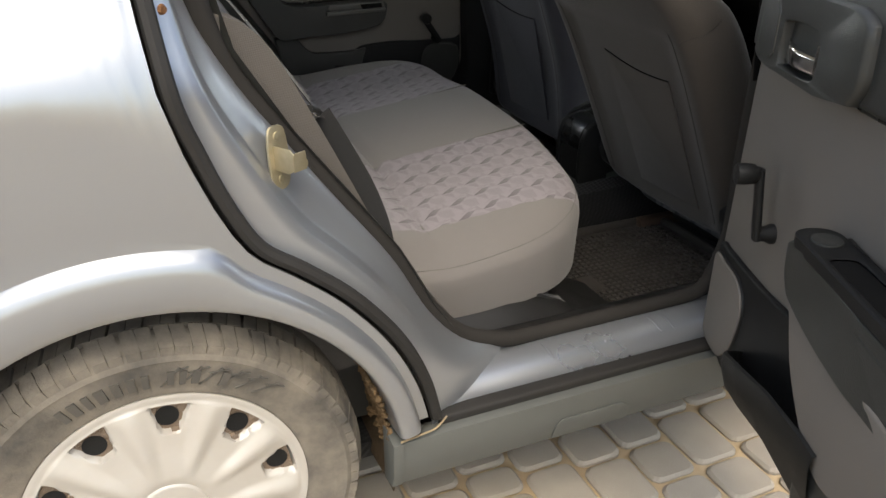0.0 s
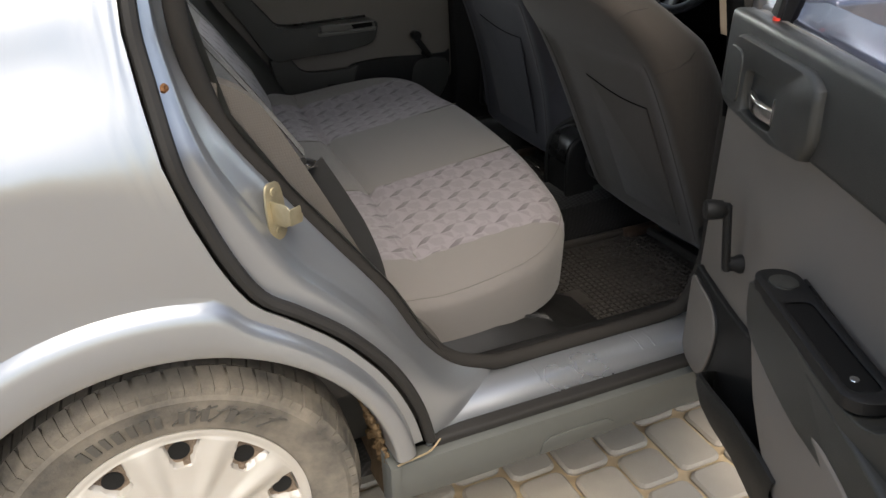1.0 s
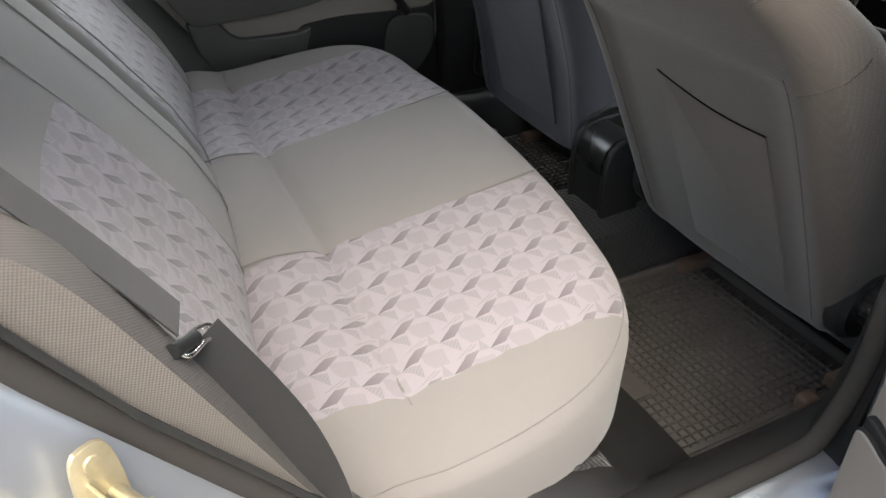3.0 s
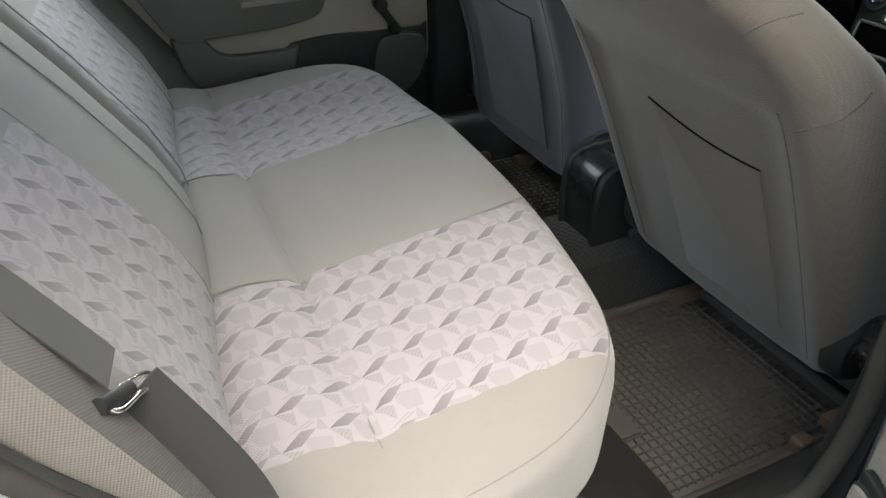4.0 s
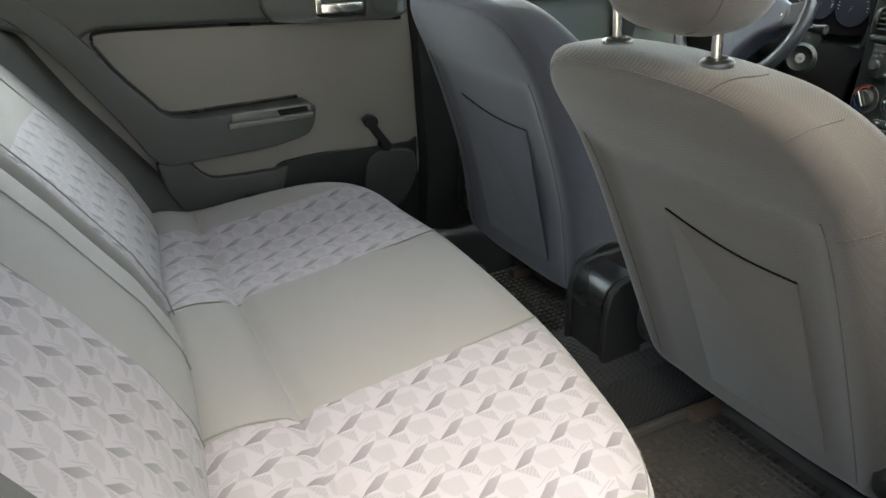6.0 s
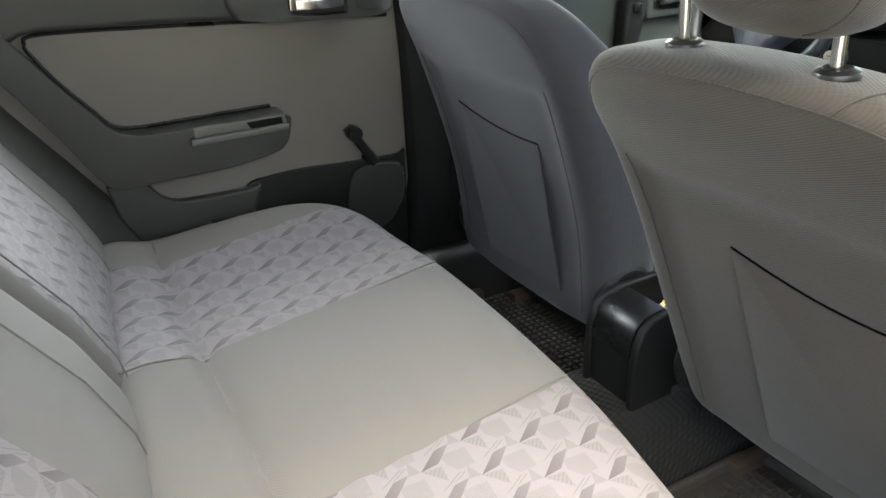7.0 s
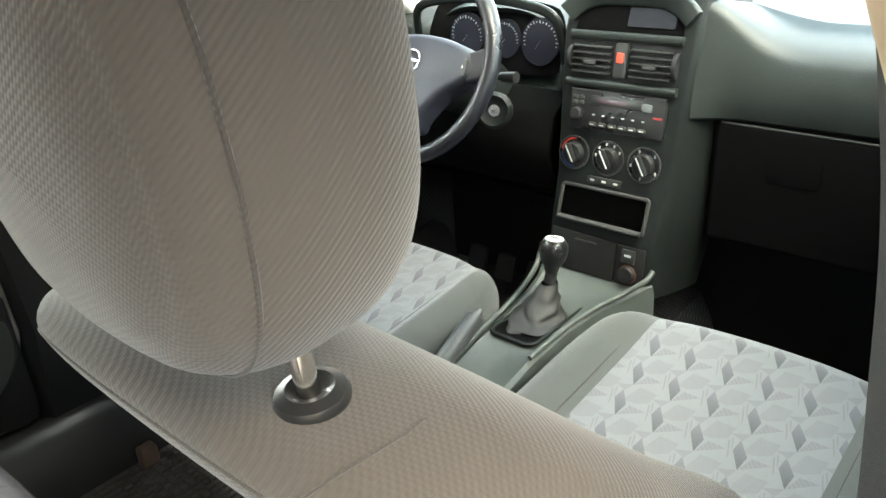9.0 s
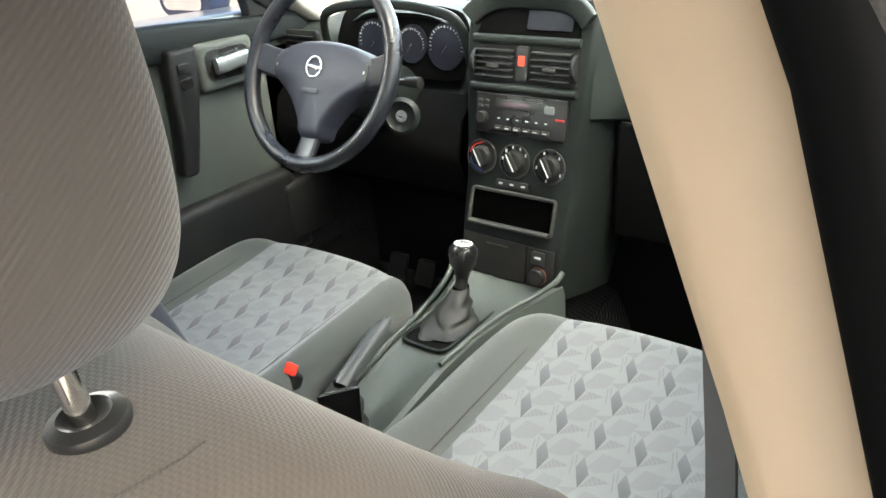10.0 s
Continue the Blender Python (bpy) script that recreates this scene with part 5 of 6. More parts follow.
def wheel_cover():
    na, rad = 256, [0.0, 0.02, 0.036, 0.046, 0.049, 0.052, 0.056, 0.07, 0.085, 0.10, 0.108, 0.114, 0.118, 0.126, 0.132, 0.137, 0.1385, 0.1405, 0.1425, 0.148, 0.155, 0.163, 0.171, 0.178, 0.1825, 0.1845, 0.1865, 0.1885, 0.191, 0.1945, 0.198, 0.202, 0.2045, 0.203]
    rows = []
    for i, r in enumerate(rad):
        row = []
        for k in range(na):
            a = k * math.tau / na
            t = ((a - COVER_TURN) / (math.tau / 10) + 0.5) % 1 - 0.5
            half = float(np.interp(r, [0.138, 0.150, 0.182, 0.188], [0.11, 0.17, 0.235, 0.24]))
            inside = max(0, min(1, (half - abs(t)) / 0.03)) * max(0, min(1, (r - 0.1385) / 0.004)) * max(0, min(1, (0.1885 - r) / 0.004))
            d = -0.090 - 0.010 * (1 - (r / 0.205) ** 2)
            ridge = 0.007 * math.cos(math.pi * max(-1, min(1, (0.5 - abs(t)) / 0.30))) * max(0, min(1, (r - 0.07) / 0.04)) * max(0, min(1, (0.196 - r) / 0.02))
            d -= ridge * 0.6
            if 0.0495 < r < 0.055:
                d += 0.0025
            if r > 0.189:
                d += 0.003 * math.exp(-((r - 0.193) / 0.002) ** 2)
            d += 0.020 * inside
            if i == len(rad) - 1:
                d += 0.016
            row.append(polar(max(r, 1e-4), a, d))
        rows.append(row)
    return grid(rows, wrap=True)


COVER_TURN = radians(83)
cover = part("wheel_cover", wheel_cover(), M_COVER, wheel, "silver plastic wheel cover", 50)
for k in range(10):
    a = COVER_TURN + k * math.tau / 10
    pts = [(r, a + s * h * math.tau / 10) for r, s, h in ((0.141, -1, 0.11), (0.152, -1, 0.165), (0.1855, -1, 0.225), (0.1855, 1, 0.225), (0.152, 1, 0.165), (0.141, 1, 0.11))]
    part("cover_window", prism(pts, lambda r, b, h: polar(r, b, -0.0795 + h), 0.002, 0), M_STEEL, wheel, flat=True)
    part("wheel_hole", lathe(polar(0.164, a + 0.02, -0.0802), (0, -1, 0), [(0, 0), (0.0165, 0), (0.0165, 0.0012), (0, 0.0012)], 20), M_BLACK, wheel)
for k in range(5):
    a = COVER_TURN - 0.05 + k * math.tau / 10 * 3
    part("bolt_head", rod(polar(0.143, a, -0.078), polar(0.143, a, -0.087), 0.0062, n=6), M_STEEL, wheel)

# muddy liner of the arch
rows = []
for d in (-0.828, -0.79, -0.72, -0.60, -0.50):
    rows.append([Vector((0.352 * math.cos(a), d, 0.302 + 0.352 * math.sin(a))) + 0.006 * noise.noise_vector(Vector((4 * math.cos(a), d * 14, 4 * math.sin(a)))) for a in np.linspace(radians(-14), radians(194), 70)])
part("arch_liner", grid(rows), M_MUD, body, "muddy black arch liner")
part("arch_wall", lathe((0, -0.50, 0.302), (0, 1, 0), [(0.0, 0.0), (0.36, 0.0)], 40), M_MUD, body)
rng = random.Random(8)
bm = bmesh.new()
for k in range(190):
    a = radians(rng.uniform(-2, 22))
    p = Vector((0.343 * math.cos(a), rng.uniform(-0.825, -0.70), 0.302 + 0.343 * math.sin(a)))
    m = Matrix.Translation(p) @ Matrix.Diagonal((rng.uniform(0.002, 0.007), rng.uniform(0.003, 0.008), rng.uniform(0.002, 0.006), 1))
    bmesh.ops.create_icosphere(bm, subdivisions=1, radius=1.0, matrix=m)
part("mud_clump", bm, mud_mat("caked_mud", (0.10, 0.065, 0.035), (0.26, 0.17, 0.09)), body, "caked brown mud", flat=True)

# ---------- doorway fittings ----------
def brass_mat():
    n = Nodes("yellow_zinc_steel")
    c = n.mix(n.noise(60, 4), (0.38, 0.32, 0.19), (0.55, 0.49, 0.35))
    n.bump(n.noise(300, 3), 0.2, 0.001)
    return n.done(c, 0.42, 0.75)


M_ZINC = brass_mat()
SB = Vector((0.217, -0.760, 0.809))
sp = Matrix.Translation(SB) @ frame_of((0.45, -0.86, 0.05))
plate = part("striker", prism([(p.x, p.y) for p in even(spline([(0, 0.044), (0.013, 0.038), (0.017, 0.0), (0.014, -0.036), (0, -0.046), (-0.014, -0.036), (-0.017, 0.0), (-0.013, 0.038)], 5, True), 36)], lambda a, b, h: sp @ Vector((a, b, h - 0.002)), 0.005, 0.0015), M_ZINC, body, "yellow zinc door striker")
part("striker_pin", rod(sp @ Vector((0.006, -0.004, 0)), sp @ Vector((0.008, -0.003, 0.043)), 0.0075, 0.0075, 20, 0.001), M_ZINC, plate, "steel striker pin")
part("striker_bracket", prism([(-0.016, 0.0), (-0.017, 0.030), (-0.010, 0.042), (0.012, 0.044), (0.018, 0.036), (0.018, 0.0)], lambda a, b, h: sp @ Vector((-0.006 - h, a, b)), 0.003, 0.001), M_ZINC, plate, "bent sheet striker bracket")
part("striker_bridge", moved(box(-0.009, 0.013, -0.012, 0.013, 0.0400, 0.0430, 0.001), sp), M_ZINC, plate)
for b in (0.030, -0.030):
    part("striker_screw", lathe(sp @ Vector((0, b, 0.003)), sp.to_3x3() @ Vector((0, 0, 1)), [(0, 0), (0.0065, 0), (0.006, 0.002), (0, 0.0028)], 16), M_ZINC, plate)
# bump stop on the jamb and drain plugs
part("jamb_stop", lathe((0.096, -0.795, 1.015), (0.6, -0.8, 0), [(0, 0), (0.0065, 0), (0.0045, 0.004), (0, 0.005)], 16), mud_mat("rusty_stop", (0.13, 0.05, 0.02), (0.30, 0.16, 0.08)), body, "rusty jamb stop")
# pressed steps in the painted sill and the notch of the skirt
for x in (0.668, 0.905, 0.935):
    part("sill_step", sweep([(x, -0.732, 0.3735), (x + 0.004, -0.752, 0.3700), (x + 0.006, -0.772, 0.3620)], rounded(0.005, 0.0022, 0.0008, 3), (0, 0, 1)), M_PAINT, body)
nt = [(0.640, 0.238), (0.642, 0.272), (0.655, 0.284), (0.78, 0.284), (0.80, 0.270)]
part("skirt_cap", prism([*nt, (0.80, 0.236)], lambda a, b, h: Vector((a, -0.8405 - h + 0.30 * max(0, 0.27 - b), b)), 0.003, 0.001), M_SKIRT, body, "jack point cover")
part("skirt_end", prism([(-0.845, 0.330), (-0.841, 0.262), (-0.829, 0.231), (-0.79, 0.221), (-0.79, 0.338)], lambda a, b, h: Vector((0.338 + h, a, b)), 0.020, 0.003), M_SKIRT, body)
part("sealant", tube(spline([(0.350, -0.846, 0.337), (0.385, -0.844, 0.340), (0.415, -0.836, 0.338), (0.44, -0.822, 0.344)], 5), 0.0018, 6), mud_mat("tan_sealant", (0.32, 0.24, 0.14), (0.50, 0.40, 0.26)), body, "tan sealant")

# ---------- rear belt ----------
belt = thing("seat_belt", (0.33, -0.62, 0.45), "dark webbing seat belt with metal tongue and yellow tag", "seat belt", "seat belts")


def strap(pts, width, normal, thickness=0.0016):
    line = spline(pts, 8)
    return sweep(line, [(-thickness / 2, -width / 2), (thickness / 2, -width / 2), (thickness / 2, width / 2), (-thickness / 2, width / 2)], normal)


part("upper_webbing", strap([(0.08, -0.612, 1.16), (0.158, -0.622, 1.045), (0.222, -0.634, 0.955), (0.262, -0.642, 0.895), (0.292, -0.650, 0.848)], 0.046, (0.35, 0.80, -0.35)), M_BELT, belt, "dark belt webbing")
part("lower_webbing", strap([(0.302, -0.655, 0.826), (0.338, -0.664, 0.755), (0.362, -0.678, 0.700), (0.376, -0.700, 0.640), (0.382, -0.712, 0.560)], 0.046, (0.90, 0.35, 0.0)), M_BELT, belt, "dark belt webbing")
loop = [Vector(p) + Vector((-0.018, -0.050, 0.018)) for p in ((0.303, -0.630, 0.826), (0.316, -0.606, 0.818), (0.330, -0.586, 0.806), (0.336, -0.588, 0.798), (0.324, -0.608, 0.808), (0.310, -0.632, 0.818))]
part("tongue_loop", tube(spline(loop, 6, True), 0.0026, 10, closed=True), M_POST, belt, "steel tongue loop")
part("tongue_cap", tube([(0.281, -0.688, 0.849), (0.291, -0.674, 0.841), (0.300, -0.660, 0.834)], 0.0062, 10), M_BLACK, belt, "black tongue cap")
part("yellow_tag", sweep([(0.318, -0.638, 0.811), (0.328, -0.645, 0.797), (0.338, -0.652, 0.783)], rounded(0.005, 0.0012, 0.0004, 1), (0, 1, 0.3)), Nodes("fluorescent_yellow").done((0.50, 0.54, 0.13), 0.6), belt, "yellow stitched tag")

# front belts, hanging beside the pillars
for s, nm in ((-1, "front passenger"), (1, "driver")):
    fb = thing("seat_belt", (1.2, s * 0.66, 0.40), "dark webbing belt hanging at the centre pillar", "seat belt", "seat belts")
    w = 0.05 * (s > 0)
    part("webbing", strap([(1.165, s * 0.590, 1.235), (1.205, s * (0.612 + w), 1.08), (1.225 + w, s * (0.622 + w), 0.95), (1.235 + w, s * (0.632 + w), 0.78), (1.245 + w, s * (0.64 + w), 0.42)], 0.046, (0.75, -0.66 * s, 0)), M_BELT, fb)
    part("guide_loop", tube(spline([(1.150, s * 0.60, 1.255), (1.175, s * 0.585, 1.262), (1.198, s * 0.60, 1.245), (1.19, s * 0.612, 1.225), (1.155, s * 0.612, 1.230)], 5, True), 0.006, 8, closed=True), M_BLACK, fb)
    part("tongue", prism(rounded(0.050, 0.026, 0.008, 4), lambda a, b, h: Vector((1.238 + a, s * 0.622 - s * h, 0.80 + b)), 0.012, 0.003), M_BLACK, fb, "black belt tongue")
    part("tongue_blade", prism(rounded(0.022, 0.05, 0.006, 4), lambda a, b, h: Vector((1.262 + a, s * 0.615 - s * h, 0.78 + b)), 0.003, 0.001), M_POST, fb, "steel belt blade")

# ---------- dashboard ----------
dash = thing("dashboard", (2.1, 0, 0.5), "dark green grey moulded dashboard with centre stack", "dashboard")
DC = 0.012  # middle of the stack


def dash_rows():
    rows = []
    for y in np.linspace(-0.128, 0.71, 56):
        hood = 0.055 * math.exp(-((y - 0.36) / 0.155) ** 4)
        mid = 0.045 * math.exp(-((y - DC) / 0.14) ** 4)
        h = max(hood, mid)
        well = math.exp(-((y - 0.36) / 0.172) ** 10)
        lip = 0.018 * math.exp(-((y - 0.36) / 0.15) ** 4)
        line = [(2.42, y, 0.935), (2.34, y, 0.952 + h * 0.5), (2.25, y, 0.962 + h * 0.85), (2.18, y, 0.955 + h), (2.135 - lip, y, 0.940 + h), (2.105 - lip + 0.075 * well, y, 0.912 + h * (0.9 + 0.08 * well)), (2.090 - lip * 0.5 + 0.075 * well, y, 0.882 + h * 0.5), (2.090 + 0.05 * well, y, 0.855), (2.104, y, 0.838)]
        rows.append(spline(line, 4))
    return rows


part("dash_top", shell(dash_rows(), (0.008, 0, -0.006)), M_DASHLIT, dash, "soft green grey dash top")
# the pad on the passenger side swings out of the stack's flank into a rounded brow
NEAR = [(2.42, 0.950), (2.34, 0.985), (2.25, 1.010), (2.17, 1.026), (2.122, 1.033), (2.099, 1.028), (2.088, 1.004), (2.073, 0.945), (2.061, 0.885), (2.054, 0.836)]
BROW = [(2.42, 0.935), (2.34, 0.962), (2.25, 0.972), (2.18, 0.970), (2.135, 0.959), (2.108, 0.941), (2.095, 0.918), (2.089, 0.892), (2.088, 0.862), (2.092, 0.836)]
rows = []
for y in [*np.linspace(-0.1215, -0.29, 22), *np.linspace(-0.31, -0.71, 18)]:
    line = []
    for k, ((a, b), (c, d)) in enumerate(zip(NEAR, BROW)):
        f = math.sin(min(1.0, (-y - 0.1215) / (0.155 - 0.018 * max(0, k - 5))) * math.pi / 2) ** (1.3 - 0.1 * max(0, k - 5))
        line.append((a + (c - a) * f, y, b + (d - b) * f))
    rows.append(spline(line, 4))
part("dash_pad", shell(rows, (0.008, 0, -0.006)), M_DASHLIT, dash, "green grey grained dash pad")
# shade below the dash is put into the colour of these parts
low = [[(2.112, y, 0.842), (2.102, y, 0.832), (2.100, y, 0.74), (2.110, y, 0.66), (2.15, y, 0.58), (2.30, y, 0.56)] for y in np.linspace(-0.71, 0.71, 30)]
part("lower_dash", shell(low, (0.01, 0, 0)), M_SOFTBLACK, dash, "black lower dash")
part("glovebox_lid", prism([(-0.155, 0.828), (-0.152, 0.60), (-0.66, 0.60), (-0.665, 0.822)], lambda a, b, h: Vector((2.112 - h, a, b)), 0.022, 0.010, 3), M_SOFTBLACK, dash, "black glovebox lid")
# thin grey tube draws the highlight on the lid's top edge
part("lid_lip", tube([(2.0935, -0.165, 0.8262), (2.0930, -0.40, 0.8240), (2.0935, -0.655, 0.8205)], 0.0022, 8), M_GREY, dash, "painted highlight along the lid edge")
part("glovebox_latch", prism(rounded(0.090, 0.050, 0.008, 4, -0.298, 0.756), lambda a, b, h: Vector((2.0905 - h, a, b)), 0.003, 0.001), M_SOFTBLACK, dash)


# centre stack: a leaning face; s runs up it from the tunnel, w across
def SF(w, s, h):
    """A place on the stack's face: w to the left of its middle, s height in metres, h proud of it."""
    x = float(np.interp(s, [0.50, 0.60, 0.70, 0.86, 0.96, 1.04], [1.972, 1.988, 2.020, 2.046, 2.062, 2.090]))
    return Vector((x - h * 0.98, DC + w, s + h * 0.15))


def face(outline, h0, h1, mat, nm, lab="", bev=0.002, owner=None):
    return part(nm, prism(outline, lambda a, b, h: SF(a, b, h0 + h), h1 - h0, bev), mat, owner or dash, lab)


rows = []
for s in (0.50, 0.555, 0.60, 0.65, 0.70, 0.78, 0.86, 0.92, 0.96, 1.00, 1.035):
    w = float(np.interp(s, [0.50, 0.60, 0.75, 0.90, 1.035], [0.112, 0.115, 0.122, 0.130, 0.135]))
    back = 0.16
    flare = float(np.interp(s, [0.50, 0.62, 0.80, 0.86, 0.90], [0.0, 0.012, 0.05, 0.05, -0.012]))
    rows.append([SF(-w - 0.03 - flare, s, -back), SF(-w - 0.022 - flare * 0.55, s, -0.085), SF(-w - 0.014 - flare * 0.2, s, -0.045), SF(-w - 0.008, s, -0.020), SF(-w, s, -0.006), SF(-w + 0.008, s, 0.0), SF(w - 0.008, s, 0.0), SF(w, s, -0.006), SF(w + 0.010, s, -0.025), SF(w + 0.03, s, -back)])
part("stack_body", grid(rows), M_DASH, dash, "moulded centre stack")
# display under its hood; a flat black plate paints the recess's shade
face([(-0.108, 0.972), (-0.100, 1.028), (0.085, 1.032), (0.108, 0.972)], 0.0, 0.004, M_SOFTBLACK, "display_recess", "flat black plate for shade in the display recess", 0.001)
scr = face(rounded(0.092, 0.032, 0.003, 3, -0.046, 1.000), 0.0035, 0.0065, Nodes("grey_display").done((0.012, 0.013, 0.017), 0.6, Specular_IOR_Level=0.2), "display", "grey blank trip display", 0.001)
part("display_hood", sweep([SF(w, 1.036 - 0.03 * (w / 0.12) ** 4, 0.012) for w in np.linspace(-0.125, 0.125, 24)], rounded(0.040, 0.014, 0.006, 3), (1, 0, 0.2)), M_DASHLIT, dash, "display hood")
part("stack_bar", sweep([SF(w, 0.966, 0.004) for w in np.linspace(-0.112, 0.112, 10)], rounded(0.016, 0.012, 0.005, 3), (1, 0, 0)), M_DASHLIT, dash)
part("stack_bar", sweep([SF(w, 0.880, 0.003) for w in np.linspace(-0.112, 0.112, 10)], rounded(0.014, 0.018, 0.005, 3), (1, 0, 0)), M_DASHLIT, dash)
M_SLAT = plastic("slat_plastic", (0.014, 0.0155, 0.0145), 0.36, 700, 0.1, 0.1, 0.5)
# two vents with slats, hazard switch between
for c in (-0.058, 0.062):
    v = face(rounded(0.100, 0.066, 0.010, 4, c, 0.923), 0.0, 0.002, M_BLACK, "vent_well", "dark air vent", 0.0005)
    for k in range(5):
        s = 0.900 + k * 0.0115
        part("vent_slat", sweep([SF(c - 0.040, s, 0.008), SF(c + 0.040, s, 0.008)], rounded(0.011, 0.0030, 0.001, 2), (0, 0, 1)), M_SLAT, v)
    part("vent_tab", prism(rounded(0.026, 0.006, 0.002, 3, c, 0.918), lambda a, b, h: SF(a, b, 0.013 + h), 0.004, 0.001), M_GREY, v)
    wv = c + (0.046 if c > 0 else -0.046)
    part("vent_wheel", lathe(SF(wv - 0.004, 0.923, -0.006), (0, 1, 0), [(0, 0), (0.024, 0), (0.025, 0.001), (0.025, 0.007), (0.024, 0.008), (0, 0.008)], 40), M_BLACK, v)
hz = face(rounded(0.026, 0.062, 0.005, 4, 0.002, 0.925), 0.0, 0.010, M_SLAT, "hazard_switch", "", 0.003)
part("hazard_mark", prism(rounded(0.014, 0.018, 0.002, 3, 0.002, 0.930), lambda a, b, h: SF(a, b, 0.0098 + h), 0.002, 0.0006), M_RED, hz, "red hazard mark")
# radio
M_DULLRED = Nodes("red_print").done((0.22, 0.015, 0.012), 0.4)
M_MARK = Nodes("pale_print").done((0.42, 0.44, 0.42), 0.5)
radio = thing("car_radio", tuple(SF(0, 0.79, 0.0)), "black cassette radio with rows of buttons", "radio")


def rf(outline, h0, h1, mat, nm, lab="", bev=0.001):
    return face(outline, h0, h1, mat, nm, lab, bev, radio)


rf(rounded(0.196, 0.072, 0.004, 3, 0.0, 0.830), 0.0005, 0.008, M_GLOSS, "front_plate", "glossy black front plate", 0.002)
part("top_lip", sweep([SF(-0.098, 0.867, 0.008), SF(0.098, 0.867, 0.008)], rounded(0.004, 0.002, 0.0008, 2), (0, 0, 1)), M_GREY, radio, "grey rim")
rf(rounded(0.118, 0.017, 0.003, 3, -0.005, 0.850), 0.0075, 0.009, M_SLAT, "cassette_slot", "grey cassette flap", 0.0008)
rf(rounded(0.060, 0.008, 0.002, 3, 0.010, 0.850), 0.009, 0.0094, Nodes("dim_display").done((0.07, 0.05, 0.06), 0.2), "small_display", "", 0.0002)
part("volume_knob", lathe(SF(0.080, 0.822, 0.008), (-1, 0, 0.15), [(0, 0), (0.012, 0), (0.012, 0.010), (0.010, 0.012), (0, 0.012)], 28), M_BLACK, radio)
for k in range(6):
    rf(rounded(0.017, 0.0075, 0.003, 3, 0.046 - k * 0.0205, 0.806), 0.0075, 0.011, M_GREY, "preset_button", "", 0.001)
    rf(rounded(0.009, 0.0016, 0.0006, 2, 0.046 - k * 0.0205, 0.8055), 0.0108, 0.0114, M_MARK, "button_mark", "", 0)
    rf(rounded(0.006, 0.0024, 0.001, 2, 0.046 - k * 0.0205, 0.823), 0.0078, 0.0086, M_MARK, "button_mark", "", 0)
for w, s in ((0.088, 0.853), (0.074, 0.853), (0.088, 0.843), (0.074, 0.843)):
    rf(rounded(0.010, 0.006, 0.002, 3, w, s), 0.0075, 0.0095, M_GREY, "small_button", "", 0.0006)
rf(rounded(0.020, 0.014, 0.003, 3, -0.062, 0.848), 0.0075, 0.0115, Nodes("pale_button").done((0.09, 0.10, 0.098), 0.4), "eject_button", "pale grey eject button", 0.001)
rf(rounded(0.018, 0.004, 0.001, 2, -0.084, 0.832), 0.0075, 0.0088, M_DULLRED, "red_bar", "", 0)
# heater knobs
for w, mark in ((0.083, "heat"), (0.008, "fan"), (-0.067, "air")):
    kn = thing("heater_knob", tuple(SF(w, 0.745, 0)), "round black heater knob with pale pointer", "knob", "heater knobs")
    part("dial", lathe(SF(w, 0.745, 0.0), (-1, 0, 0.15), [(0, 0), (0.033, 0), (0.033, 0.003), (0.0305, 0.004), (0.0295, 0.002), (0, 0.002)], 48), M_GLOSS, kn)
    part("ring", sweep([SF(w + 0.0325 * math.cos(a), 0.745 + 0.0325 * math.sin(a), 0.004) for a in np.linspace(0, math.tau, 49)[:-1]], rounded(0.002, 0.0015, 0.0006, 2), (1, 0, 0), closed=True), M_GREY, kn, "grey rim ring")
    part("knob_body", lathe(SF(w, 0.745, 0.002), (-1, 0, 0.15), [(0, 0), (0.022, 0), (0.020, 0.010), (0.018, 0.012), (0, 0.012)], 40), M_BLACK, kn)
    g = prism(rounded(0.013, 0.040, 0.005, 4), lambda a, b, h: SF(w + a * math.cos(-0.55) - b * math.sin(-0.55), 0.745 + a * math.sin(-0.55) + b * math.cos(-0.55), 0.012 + h), 0.010, 0.002)
    part("grip", g, M_BLACK, kn)
    part("pointer", prism(rounded(0.0022, 0.036, 0.0008, 2), lambda a, b, h: SF(w + a * math.cos(-0.55) - b * math.sin(-0.55), 0.745 + a * math.sin(-0.55) + b * math.cos(-0.55), 0.0215 + h), 0.0012, 0), M_MARK, kn, "pale pointer")
    if mark == "heat":
        for a0, a1, mt in ((0.15, 1.65, M_DULLRED), (-1.65, -0.15, Nodes("blue_print").done((0.02, 0.035, 0.16), 0.4))):
            part("heat_band", sweep([SF(w + 0.027 * math.cos(a), 0.745 + 0.027 * math.sin(a), 0.0032) for a in np.linspace(a0, a1, 18)], rounded(0.004, 0.001, 0.0003, 2), (1, 0, 0)), mt, kn)
    else:
        for k in range(5):
            a = 2.6 - k * 0.62 if mark == "fan" else 1.1 - k * 1.25
            part("dial_mark", prism(rounded(0.003, 0.006, 0.001, 2, w + 0.027 * math.cos(a), 0.745 + 0.027 * math.sin(a)), lambda p, q, h: SF(p, q, 0.0022 + h), 0.0012, 0), M_MARK, kn)
face(rounded(0.075, 0.014, 0.004, 3, 0.010, 0.700), 0.0, 0.005, M_GLOSS, "switch_strip", "black switch strip", 0.0015)
for w in (0.035, 0.010, -0.015):
    face(rounded(0.009, 0.0035, 0.001, 2, w, 0.700), 0.0048, 0.0056, M_MARK, "switch_mark", "", 0)
